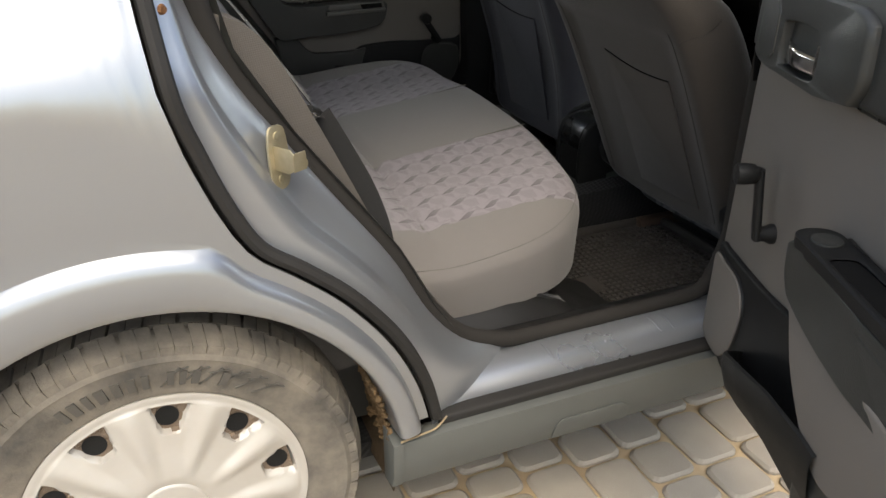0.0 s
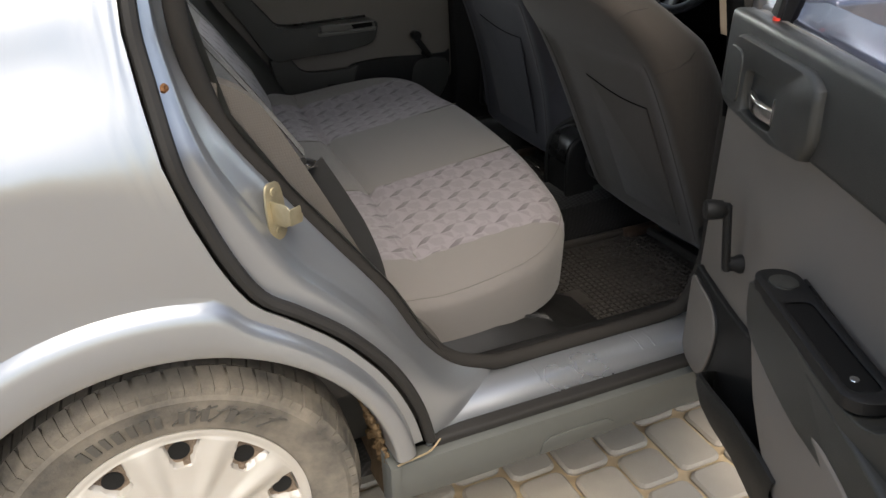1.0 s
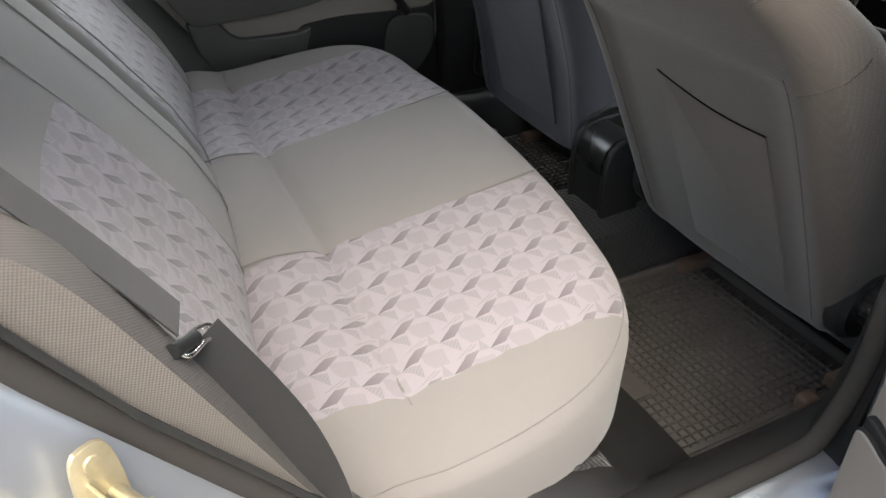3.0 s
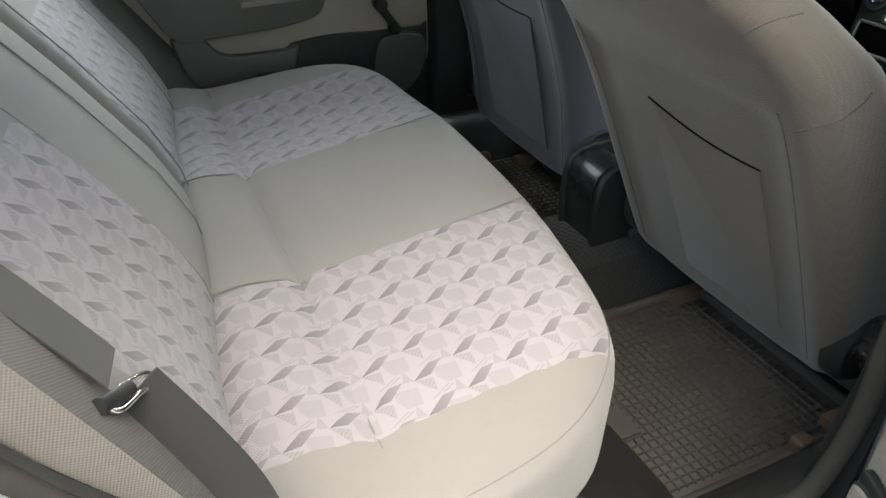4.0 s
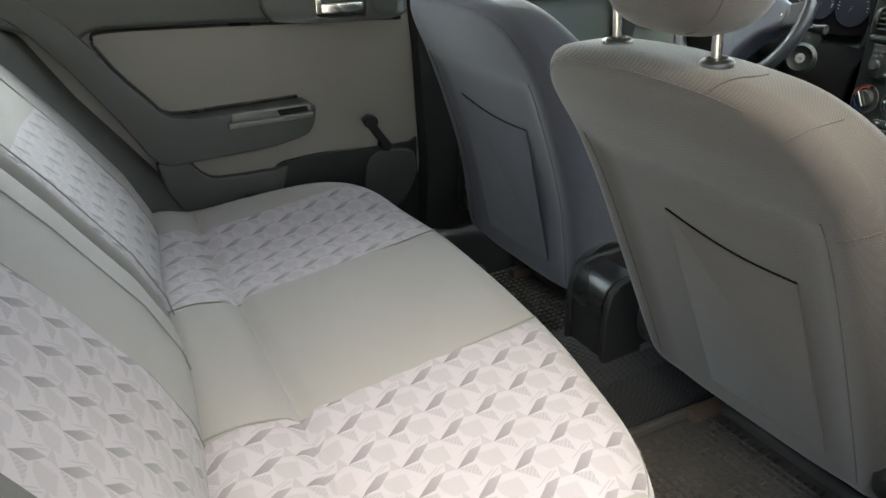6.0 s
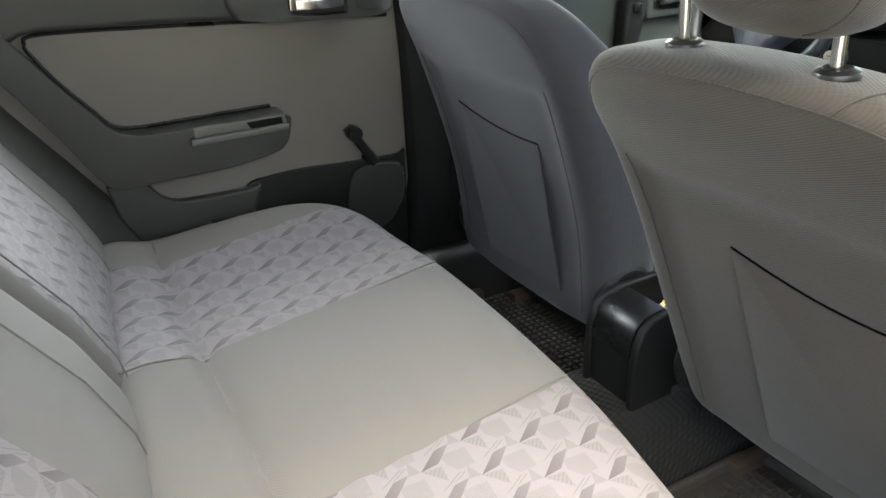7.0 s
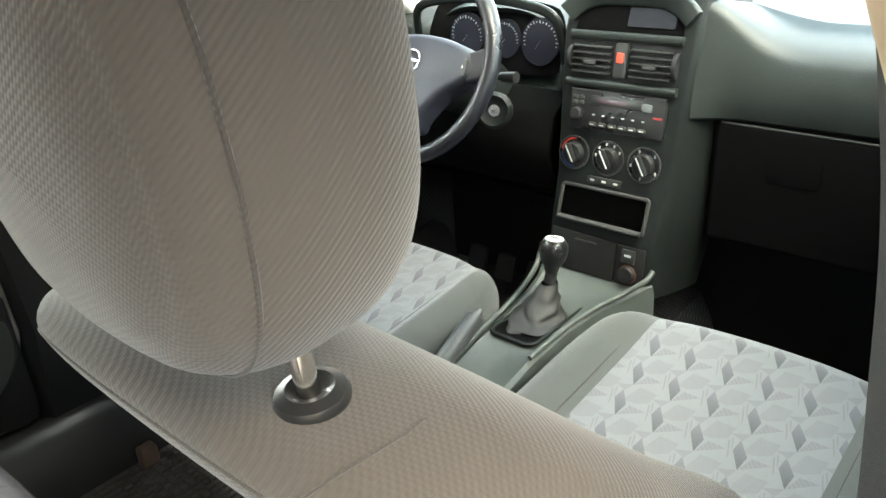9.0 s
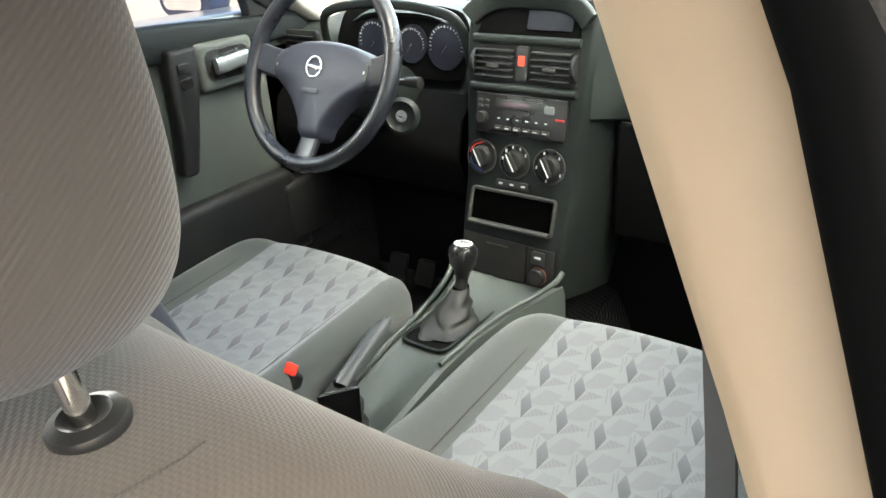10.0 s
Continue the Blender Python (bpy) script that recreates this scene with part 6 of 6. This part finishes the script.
# storage slot with its rim; a flat black sheet paints the shade inside
face(rounded(0.180, 0.056, 0.005, 3, 0.005, 0.652), 0.0, 0.0015, Nodes("slot_shade").done((0.001, 0.001, 0.001), 0.9, Specular_IOR_Level=0.0), "slot_depth", "flat black sheet for shade in the open slot", 0)
o = rounded(0.186, 0.064, 0.006, 4, 0.005, 0.652)
part("slot_rim", sweep([SF(a, b, 0.003) for a, b in o], rounded(0.007, 0.006, 0.002, 3), (1, 0, 0), closed=True), M_GREY, dash, "grey slot rim")
part("slot_lip", sweep([SF(0.095, 0.622, 0.008), SF(-0.085, 0.622, 0.008)], rounded(0.014, 0.006, 0.002, 3), (0, 0, 1)), M_GREY, dash, "bright lower lip")
# ash tray, switch and lighter
face([(-0.040, 0.518), (-0.040, 0.594), (0.105, 0.598), (0.105, 0.520)], 0.0, 0.006, M_BLACK, "ash_tray", "black ash tray flap", 0.002)
face(rounded(0.050, 0.003, 0.001, 2, 0.025, 0.584), 0.006, 0.0075, M_GREY, "tray_pull", "", 0)
face([(-0.100, 0.518), (-0.100, 0.594), (-0.042, 0.594), (-0.042, 0.518)], 0.0, 0.004, M_BLACK, "switch_panel", "", 0.002)
face(rounded(0.028, 0.026, 0.003, 3, -0.068, 0.576), 0.004, 0.009, M_SLAT, "rear_switch", "", 0.0015)
face(rounded(0.014, 0.004, 0.001, 2, -0.068, 0.578), 0.0088, 0.0096, M_MARK, "switch_mark", "", 0)
part("lighter", lathe(SF(-0.070, 0.541, 0.004), (-1, 0, 0.15), [(0, 0), (0.017, 0), (0.017, 0.008), (0.0145, 0.013), (0, 0.012)], 32), M_BLACK, dash, "round cigarette lighter")
part("lighter_ring", sweep([SF(-0.070 + 0.0175 * math.cos(a), 0.541 + 0.0175 * math.sin(a), 0.006) for a in np.linspace(0, math.tau, 33)[:-1]], rounded(0.002, 0.002, 0.0006, 2), (1, 0, 0), closed=True), Nodes("amber_ring").done((0.10, 0.03, 0.012), 0.4), dash)

# instrument binnacle
part("cluster_panel", prism([(p.x, p.y) for p in even(spline([(0.185, 0.875), (0.19, 0.98), (0.24, 1.005), (0.36, 1.012), (0.48, 1.005), (0.53, 0.98), (0.535, 0.875), (0.36, 0.865)], 5, True), 50)], lambda a, b, h: Vector((2.125 - h + 0.2 * (b - 0.93), a, b)), 0.006, 0.002), M_SOFTBLACK, dash, "black instrument panel")
for yc, r in ((0.235, 0.048), (0.325, 0.040), (0.43, 0.048)):
    part("gauge", lathe((2.117, yc, 0.932), (-1, 0, 0.2), [(0, 0), (r, 0), (r, 0.002), (r - 0.002, 0.002), (r - 0.002, 0.001), (0, 0.001)], 48), M_GAUGE, dash, "dark round gauge")
    for k in range(25):
        a = radians(225 - k * 11.25)
        part("gauge_mark", prism(rounded(0.0012, 0.006 if k % 2 == 0 else 0.003, 0.0004, 1), lambda p, q, h: Vector((2.1145 - h, yc - ((r - 0.008 + q) * math.cos(a) - p * math.sin(a)), 0.932 + (r - 0.008 + q) * math.sin(a) + p * math.cos(a))) , 0.0008, 0), M_MARK, dash, flat=True)
    part("needle", prism([(-0.0015, 0), (0.0015, 0), (0.0006, r * 0.75), (-0.0006, r * 0.75)], lambda p, q, h: Vector((2.1135 - h, yc + q * math.cos(0.9) - p * math.sin(0.9), 0.932 - q * math.sin(0.9) + p)), 0.0008, 0), M_MARK, dash, flat=True)
part("odometer", prism(rounded(0.024, 0.014, 0.001, 2, 0.228, 0.905), lambda a, b, h: Vector((2.1140 - h, a, b)), 0.001, 0), Nodes("lit_lcd").done((0.55, 0.56, 0.58), 0.3), dash, "pale odometer window")
part("binnacle_rim", sweep(spline([(2.115, 0.168, 0.85), (2.095, 0.165, 0.93), (2.085, 0.185, 0.99), (2.08, 0.26, 1.012), (2.08, 0.36, 1.018), (2.08, 0.46, 1.012), (2.085, 0.54, 0.99), (2.095, 0.555, 0.93), (2.115, 0.555, 0.85)], 5), rounded(0.020, 0.012, 0.005, 3), (1, 0, 0)), M_DASH, dash, "binnacle rim")
# driver side vent
sv = part("side_vent", prism(rounded(0.11, 0.062, 0.008, 4, 0.635, 0.920), lambda a, b, h: Vector((2.100 - h, a, b)), 0.012, 0.003), M_BLACK, dash, "dark side vent")
for k in range(4):
    part("vent_slat", sweep([(2.084, 0.590, 0.902 + k * 0.012), (2.084, 0.675, 0.902 + k * 0.012)], rounded(0.010, 0.003, 0.001, 2), (0, 0, 1)), M_DASH, dash)
# steering column with stalk and ignition
part("column_shroud", lathe((1.93, 0.362, 0.885), (0.93, 0, -0.36), [(0, 0), (0.045, 0), (0.058, 0.02), (0.065, 0.12), (0.07, 0.22), (0, 0.22)], 24), M_DASH, dash, "steering column shroud")
part("wiper_stalk", rod((1.975, 0.31, 0.885), (1.965, 0.20, 0.895), 0.008, 0.006, 14, 0.002), M_BLACK, dash, "black wiper stalk")
part("stalk_end", rod((1.966, 0.222, 0.893), (1.964, 0.186, 0.896), 0.010, 0.011, 14, 0.003), M_BLACK, dash)
part("lock_bezel", lathe((1.995, 0.262, 0.815), (-0.88, -0.35, 0.2), [(0, 0), (0.036, 0), (0.038, 0.012), (0.030, 0.020), (0.022, 0.014), (0, 0.014)], 36), M_DASH, dash, "ignition lock bezel")
part("lock_face", lathe((1.983, 0.257, 0.818), (-0.88, -0.35, 0.2), [(0, 0), (0.012, 0), (0.012, 0.003), (0, 0.003)], 28), M_POST, dash, "steel ignition lock")
part("key_slot", prism(rounded(0.010, 0.002, 0.0006, 2), lambda a, b, h: Vector((1.9795 - h, 0.2555 + a, 0.8185 + b)), 0.0012, 0), M_GLOSS, dash)
# footwell shade is put into the knee panel's black
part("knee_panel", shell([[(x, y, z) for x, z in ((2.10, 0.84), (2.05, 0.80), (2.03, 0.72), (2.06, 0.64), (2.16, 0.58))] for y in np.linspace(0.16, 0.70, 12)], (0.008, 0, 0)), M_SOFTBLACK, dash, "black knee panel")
# pedals in the footwell
for y in (0.28, 0.37, 0.46):
    part("pedal", prism(rounded(0.055, 0.06, 0.008, 3, y, 0.36), lambda a, b, h: Vector((2.16 - h + 0.4 * (b - 0.36), a, b)), 0.012, 0.003), M_BLACK, dash, "black pedal")

# ---------- steering wheel ----------
stw = thing("steering_wheel", (1.88, 0.362, 0.72), "dark blue grey leather steering wheel with airbag pad", "steering wheel")
M_LEATHER = plastic("blue_grey_leather", (0.0055, 0.006, 0.0085), 0.30, 700, 0.3, 0.3, 0.5)
M_PADSKIN = plastic("blue_grey_pad", (0.016, 0.0175, 0.026), 0.46, 800, 0.35, 0.25, 0.5)
SWC, SWN = Vector((1.888, 0.345, 0.915)), Vector((-0.90, 0, 0.43)).normalized()
sx = Vector((0, -1, 0))
sy = SWN.cross(sx)
if sy.z < 0:
    sy = -sy


def SW(a, b, h):
    """a to the right of the hub as the driver sees it, b up, h towards the driver."""
    return SWC + sx * a + sy * b + SWN * h


rimp = [SW(0.180 * math.sin(a), 0.180 * math.cos(a), 0.035) for a in np.linspace(0, math.tau, 81)[:-1]]
part("rim", sweep(rimp, [(0.015 * math.cos(a), 0.017 * math.sin(a)) for a in np.linspace(0, math.tau, 17)[:-1]], SWN, True), M_LEATHER, stw, "smooth worn leather rim")
hub = [(-0.138, 0.000), (-0.128, 0.028), (-0.075, 0.050), (0, 0.058), (0.075, 0.050), (0.128, 0.028), (0.138, 0.000), (0.118, -0.022), (0.074, -0.052), (0.036, -0.100), (0.024, -0.128), (-0.024, -0.128), (-0.036, -0.100), (-0.074, -0.052), (-0.118, -0.022)]
ho = [(p.x, p.y) for p in even(spline(hub, 6, True), 90)]
pad_ob = part("airbag_pad", pad(ho, 0.050, 0.018, lambda a, b, h: SW(a, b, h - 0.012 - 0.05 * max(0, abs(a) - 0.06)), 0.008, 6, 2, 10), M_PADSKIN, stw, "grained airbag pad")
for s in (-1, 1):
    part("spoke", sweep([SW(s * 0.105, 0.004, 0.012), SW(s * 0.145, 0.010, 0.022), SW(s * 0.174, 0.016, 0.033)], rounded(0.058, 0.020, 0.007, 3), SWN), M_LEATHER, stw)
    part("horn_button", prism(rounded(0.022, 0.032, 0.006, 4, s * 0.112, 0.004), lambda a, b, h: SW(a, b, 0.026 + h), 0.008, 0.003), M_GREY, stw)
    part("horn_mark", prism(rounded(0.008, 0.006, 0.002, 3, s * 0.112, 0.004), lambda a, b, h: SW(a, b, 0.0338 + h), 0.001, 0), M_MARK, stw)
part("lower_spoke", sweep([SW(0, -0.110, 0.016), SW(0, -0.140, 0.022), SW(0, -0.170, 0.030)], rounded(0.046, 0.016, 0.006, 3), SWN), M_LEATHER, stw)
part("badge_ring", sweep([SW(0.019 * math.sin(a), 0.004 + 0.019 * math.cos(a), 0.047) for a in np.linspace(0, math.tau, 41)[:-1]], rounded(0.004, 0.003, 0.001, 2), SWN, True), M_POST, stw, "plain chrome badge ring")
part("badge_bar", prism([(-0.024, 0.0055), (-0.010, 0.0085), (0.026, 0.0025), (0.010, -0.0005)], lambda a, b, h: SW(a, b, 0.047 + h), 0.002, 0.0005), M_POST, stw)
part("pad_mark", prism(rounded(0.042, 0.010, 0.004, 4, 0, -0.042), lambda a, b, h: SW(a, b, 0.0465 + h), 0.0016, 0.0006), M_LEATHER, stw, "embossed plain mark")

# ---------- centre console and levers ----------
console = thing("centre_console", (1.6, 0.05, 0.30), "grey green plastic centre console with rear ash box", "console")
M_CONS = plastic("console_plastic", (0.034, 0.040, 0.036), 0.5, 700, 0.35, 0.35, 0.45)
rows = []
for x, c, w, z in ((1.28, 0.032, 0.060, 0.385), (1.48, 0.034, 0.062, 0.425), (1.60, 0.036, 0.064, 0.455), (1.70, 0.037, 0.066, 0.478), (1.80, 0.035, 0.069, 0.492), (1.88, 0.032, 0.080, 0.500), (1.94, 0.026, 0.098, 0.508), (1.985, 0.016, 0.122, 0.530)):
    rows.append([(x, c - w - 0.012, 0.25), (x, c - w - 0.004, z - 0.02), (x, c - w, z - 0.004), (x, c - w + 0.010, z), (x, c - w + 0.020, z - 0.006), (x, c + w - 0.020, z - 0.006), (x, c + w - 0.010, z), (x, c + w, z - 0.004), (x, c + w + 0.004, z - 0.02), (x, c + w + 0.012, 0.25)])
part("console_body", grid(rows), M_CONS, console, "grey green console shell")
part("console_rail", sweep(spline([(1.60, 0.095, 0.462), (1.70, 0.098, 0.486), (1.80, 0.103, 0.500), (1.88, 0.116, 0.508), (1.94, 0.130, 0.520), (1.968, 0.136, 0.545), (1.982, 0.132, 0.562)], 6), rounded(0.010, 0.010, 0.0045, 3), (0, 0, 1)), M_CONS, console, "raised side rail")
part("console_rail", sweep(spline([(1.70, -0.024, 0.486), (1.80, -0.032, 0.500), (1.88, -0.048, 0.510), (1.932, -0.072, 0.521), (1.960, -0.101, 0.544), (1.980, -0.108, 0.560)], 6), rounded(0.010, 0.010, 0.0045, 3), (0, 0, 1)), M_CONS, console, "raised side rail")
part("gaiter_frame", sweep([(1.828 + a, 0.040 - 0.05 * a + b, 0.489 + 0.05 * a) for a, b in rounded(0.19, 0.098, 0.020, 5)], rounded(0.007, 0.006, 0.002, 3), (0, 0, 1), closed=True), M_DASH, console, "gaiter frame")
part("gaiter_well", prism(rounded(0.184, 0.092, 0.018, 5), lambda a, b, h: Vector((1.828 + a, 0.040 - 0.05 * a + b, 0.4865 + 0.05 * a + h)), 0.001, 0), M_SOFTBLACK, console, "dark well round the gaiter")
# rear box with roll-top ash tray
box_o = [(1.190, 0.30), (1.186, 0.36), (1.184, 0.42), (1.187, 0.468), (1.198, 0.500), (1.218, 0.517), (1.250, 0.524), (1.40, 0.526), (1.45, 0.50), (1.47, 0.42), (1.47, 0.30)]
for y in (-0.032, 0.082):
    part("box_side", prism(box_o, lambda a, b, h: Vector((a, y + h, b)), 0.016, 0.006, 3), M_BLACK, console, "black box side")
part("box_back", prism([(1.196, 0.30), (1.192, 0.42), (1.196, 0.452), (1.212, 0.46), (1.24, 0.30)], lambda a, b, h: Vector((a, -0.018 + h, b)), 0.102, 0.003), M_BLACK, console)
lid = [(1.189, 0.442), (1.187, 0.468), (1.198, 0.499), (1.218, 0.516), (1.262, 0.5225), (1.262, 0.510), (1.225, 0.500), (1.209, 0.485), (1.206, 0.442)]
part("ash_lid", prism(lid, lambda a, b, h: Vector((a, -0.0135 + h, b)), 0.093, 0.003), M_GLOSS, console, "glossy roll-top lid")
part("box_floor", box(1.22, 1.46, -0.018, 0.084, 0.42, 0.43, 0.002), M_BLACK, console)
part("box_front", box(1.44, 1.46, -0.018, 0.084, 0.42, 0.51, 0.004), M_BLACK, console)
pack = thing("snack_wrapper", (1.33, 0.02, 0.44), "crumpled yellow wrapper lying in the console box", "wrapper")
bm = bmesh.new()
bmesh.ops.create_icosphere(bm, subdivisions=3, radius=1.0)
for v in bm.verts:
    d = 1 + 0.35 * noise.noise(v.co * 2.3) + 0.2 * noise.noise(v.co * 6)
    v.co = Vector((1.325 + v.co.x * 0.045 * d, 0.012 + v.co.y * 0.022 * d, 0.478 + v.co.z * 0.048 * d))
nwr = Nodes("yellow_wrapper")
part("wrapper", bm, nwr.done(nwr.ramp(nwr.noise(55, 2), (0.40, (0.75, 0.46, 0.03)), (0.50, (0.80, 0.55, 0.05)), (0.56, (0.03, 0.03, 0.03)), (0.62, (0.75, 0.70, 0.60))), 0.35), pack, flat=True)

glever = thing("gear_lever", (1.83, 0.042, 0.485), "black gear lever with crumpled leather gaiter", "gear lever")
M_GAIT = plastic("black_gaiter_leather", (0.010, 0.010, 0.0095), 0.50, 500, 0.35, 0.3, 0.3)
rows = []
for i, k in enumerate(np.linspace(0, 1, 22)):
    c = Vector((1.812, 0.042, 0.486)).lerp(Vector((1.858, 0.041, 0.547)), k)
    r = 0.036 * (1 - k) ** 1.2 + 0.0145
    row = []
    for j in range(40):
        a = j * math.tau / 40
        f = 1 + 0.09 * math.sin(k * 17 + 1.5 * math.sin(a * 2)) * (1 - k * 0.6) * (k > 0.02) + 0.10 * math.sin(a * 5 + k * 9) * (1 - k)
        row.append(c + Vector((r * 1.25 * f * math.cos(a), r * f * math.sin(a), 0)))
    rows.append(row)
part("gaiter", grid(rows, wrap=True), M_GAIT, glever, "creased black leather gaiter")
part("stick", rod((1.858, 0.041, 0.545), (1.868, 0.040, 0.580), 0.012, 0.011, 18), M_BLACK, glever)
part("knob", lathe((1.863, 0.040, 0.567), (0.16, 0, 1), [(0, 0), (0.013, 0), (0.016, 0.012), (0.024, 0.025), (0.0275, 0.040), (0.0265, 0.054), (0.020, 0.063), (0.0, 0.065)], 32), M_GLOSS, glever, "glossy black knob")
part("knob_cap", lathe((1.8725, 0.040, 0.6305), (0.16, 0, 1), [(0, 0), (0.018, 0), (0.017, 0.0022), (0, 0.003)], 28), Nodes("pale_cap").done((0.62, 0.62, 0.60), 0.35, 0.3), glever, "pale gear pattern cap")
for yy in (-0.007, 0.0, 0.007):
    part("gear_mark", prism(rounded(0.016, 0.0018, 0.0006, 1), lambda a, b, h: Vector((1.8735 + a, 0.040 + yy + b, 0.6335 + h - a * 0.16)), 0.0006, 0), M_GLOSS, glever, flat=True)
part("gear_mark", prism(rounded(0.0018, 0.018, 0.0006, 1), lambda a, b, h: Vector((1.8735 + a, 0.040 + b, 0.6336 + h)), 0.0006, 0), M_GLOSS, glever, flat=True)

hb = thing("handbrake", (1.5, 0.065, 0.42), "grey handbrake lever with leather gaiter", "handbrake")
M_HB = plastic("grey_grip", (0.035, 0.037, 0.036), 0.34, 500, 0.3, 0.3)
part("grip", rod((1.545, 0.062, 0.505), (1.672, 0.074, 0.545), 0.0155, 0.0175, 24, 0.005), M_HB, hb, "grey moulded grip")
part("release_button", rod((1.670, 0.074, 0.5445), (1.690, 0.076, 0.551), 0.0095, 0.0085, 18, 0.002), M_HB, hb)
rows = []
for k in np.linspace(0, 1, 12):
    c = Vector((1.50, 0.058, 0.425)).lerp(Vector((1.555, 0.063, 0.508)), k)
    r = 0.042 * (1 - k) + 0.017
    rows.append([c + Vector((r * 1.2 * (1 + 0.16 * math.sin(k * 16 + a)) * math.cos(a), r * (1 + 0.12 * math.sin(k * 16)) * math.sin(a), 0)) for a in np.linspace(0, math.tau, 29)[:-1]])
part("gaiter", grid(rows, wrap=True), M_GAIT, hb, "black leather gaiter")
phone = thing("phone_case", (1.53, 0.02, 0.42), "thin dark card standing in the console tray", "case")
part("case_body", prism([(1.448, 0.545), (1.448, 0.566), (1.530, 0.533), (1.526, 0.462), (1.462, 0.470)], lambda a, b, h: Vector((a, 0.002 + h, b)), 0.005, 0.001), M_SOFTBLACK, phone)
part("bright_edge", sweep([(1.448, 0.0045, 0.5665), (1.530, 0.0045, 0.5335)], rounded(0.0055, 0.002, 0.0008, 2), (0, 0, 1)), M_POST, phone, "bright metal edge")
for s, x, y in ((1, 1.500, 0.140), (-1, 1.40, -0.075)):
    bk = thing("belt_buckle", (x, y, 0.40), "black belt buckle with red release button", "belt buckle", "belt buckles")
    part("housing", prism(rounded(0.034, 0.075, 0.010, 4), lambda a, b, h: Vector((x + b * 0.55, y + a, 0.49 + b * 0.8)) + Vector((-0.8, 0, 0.55)) * (h - 0.009), 0.018, 0.004), M_BLACK, bk)
    part("release", prism(rounded(0.026, 0.020, 0.004, 4), lambda a, b, h: Vector((x + 0.0215 + b * 0.55, y + a, 0.523 + b * 0.8)) + Vector((-0.8, 0, 0.55)) * (h + 0.0075), 0.004, 0.001), M_RED, bk, "red release button")
    part("stalk", rod((x - 0.03, y, 0.40), (x - 0.01, y, 0.465), 0.008, 0.008, 12), M_BLACK, bk)

# ---------- pavers ----------
pavement = thing("pavement", (0.9, -1.0, -0.012), "grey concrete pavers with sandy joints", "pavement", kind="structure")


def paver_data(w, l, h=0.055):
    """Rounded block: outline of the foot, the side and the softened top."""
    o = rounded(w, l, 0.022, 3)
    i = rounded(w - 0.012, l - 0.012, 0.020, 3)
    n = len(o)
    verts = [(a, b, -h) for a, b in o] + [(a, b, -0.006) for a, b in o] + [(a, b, 0.0) for a, b in i]
    faces = [tuple(range(2 * n, 3 * n))]
    for r in (0, 1):
        faces += [(r * n + k, r * n + (k + 1) % n, (r + 1) * n + (k + 1) % n, (r + 1) * n + k) for k in range(n)]
    return verts, faces


PITCH, JOINT = 0.1225, 0.009
paver_mesh = {}
rng = random.Random(21)
far_v, far_f = [], []
count = 0
for c in range(-30, 44):
    x = 0.618 + c * PITCH
    y = -5.2 + rng.uniform(0, 0.1)
    while y < 5.0:
        l = rng.choice((0.088, 0.115, 0.115, 0.142, 0.170))
        yc, w = y + l / 2, PITCH - JOINT
        y += l
        dz, tx, ty = rng.uniform(-0.0025, 0.0015), rng.uniform(-0.012, 0.012), rng.uniform(-0.012, 0.012)
        if 0.25 < x < 2.05 and -1.75 < yc < -0.42 and count < 300:
            key = round(l, 3)
            if key not in paver_mesh:
                me = bpy.data.meshes.new("paver")
                me.from_pydata(*[paver_data(w, l - JOINT)[0], [], paver_data(w, l - JOINT)[1]])
                me.materials.append(M_PAVER)
                paver_mesh[key] = me
            ob = new("paver", paver_mesh[key])
            ob.parent = pavement
            ob.matrix_basis = BASE[pavement].inverted() @ Matrix.Translation((x, yc, dz)) @ Euler((tx, ty, 0)).to_matrix().to_4x4()
            count += 1
        else:
            v, f = paver_data(w, l - JOINT)
            b = len(far_v)
            far_v += [(a + x, q + yc, z + dz + a * ty) for a, q, z in v]
            far_f += [tuple(i + b for i in g) for g in f]
me = bpy.data.meshes.new("pavers")
me.from_pydata(far_v, [], far_f)
me.materials.append(M_PAVER)
far = new("paving_field", me)
far.parent = pavement
far.matrix_basis = BASE[pavement].inverted()
tagged(far, "wide field of grey concrete pavers", kind="stuff")
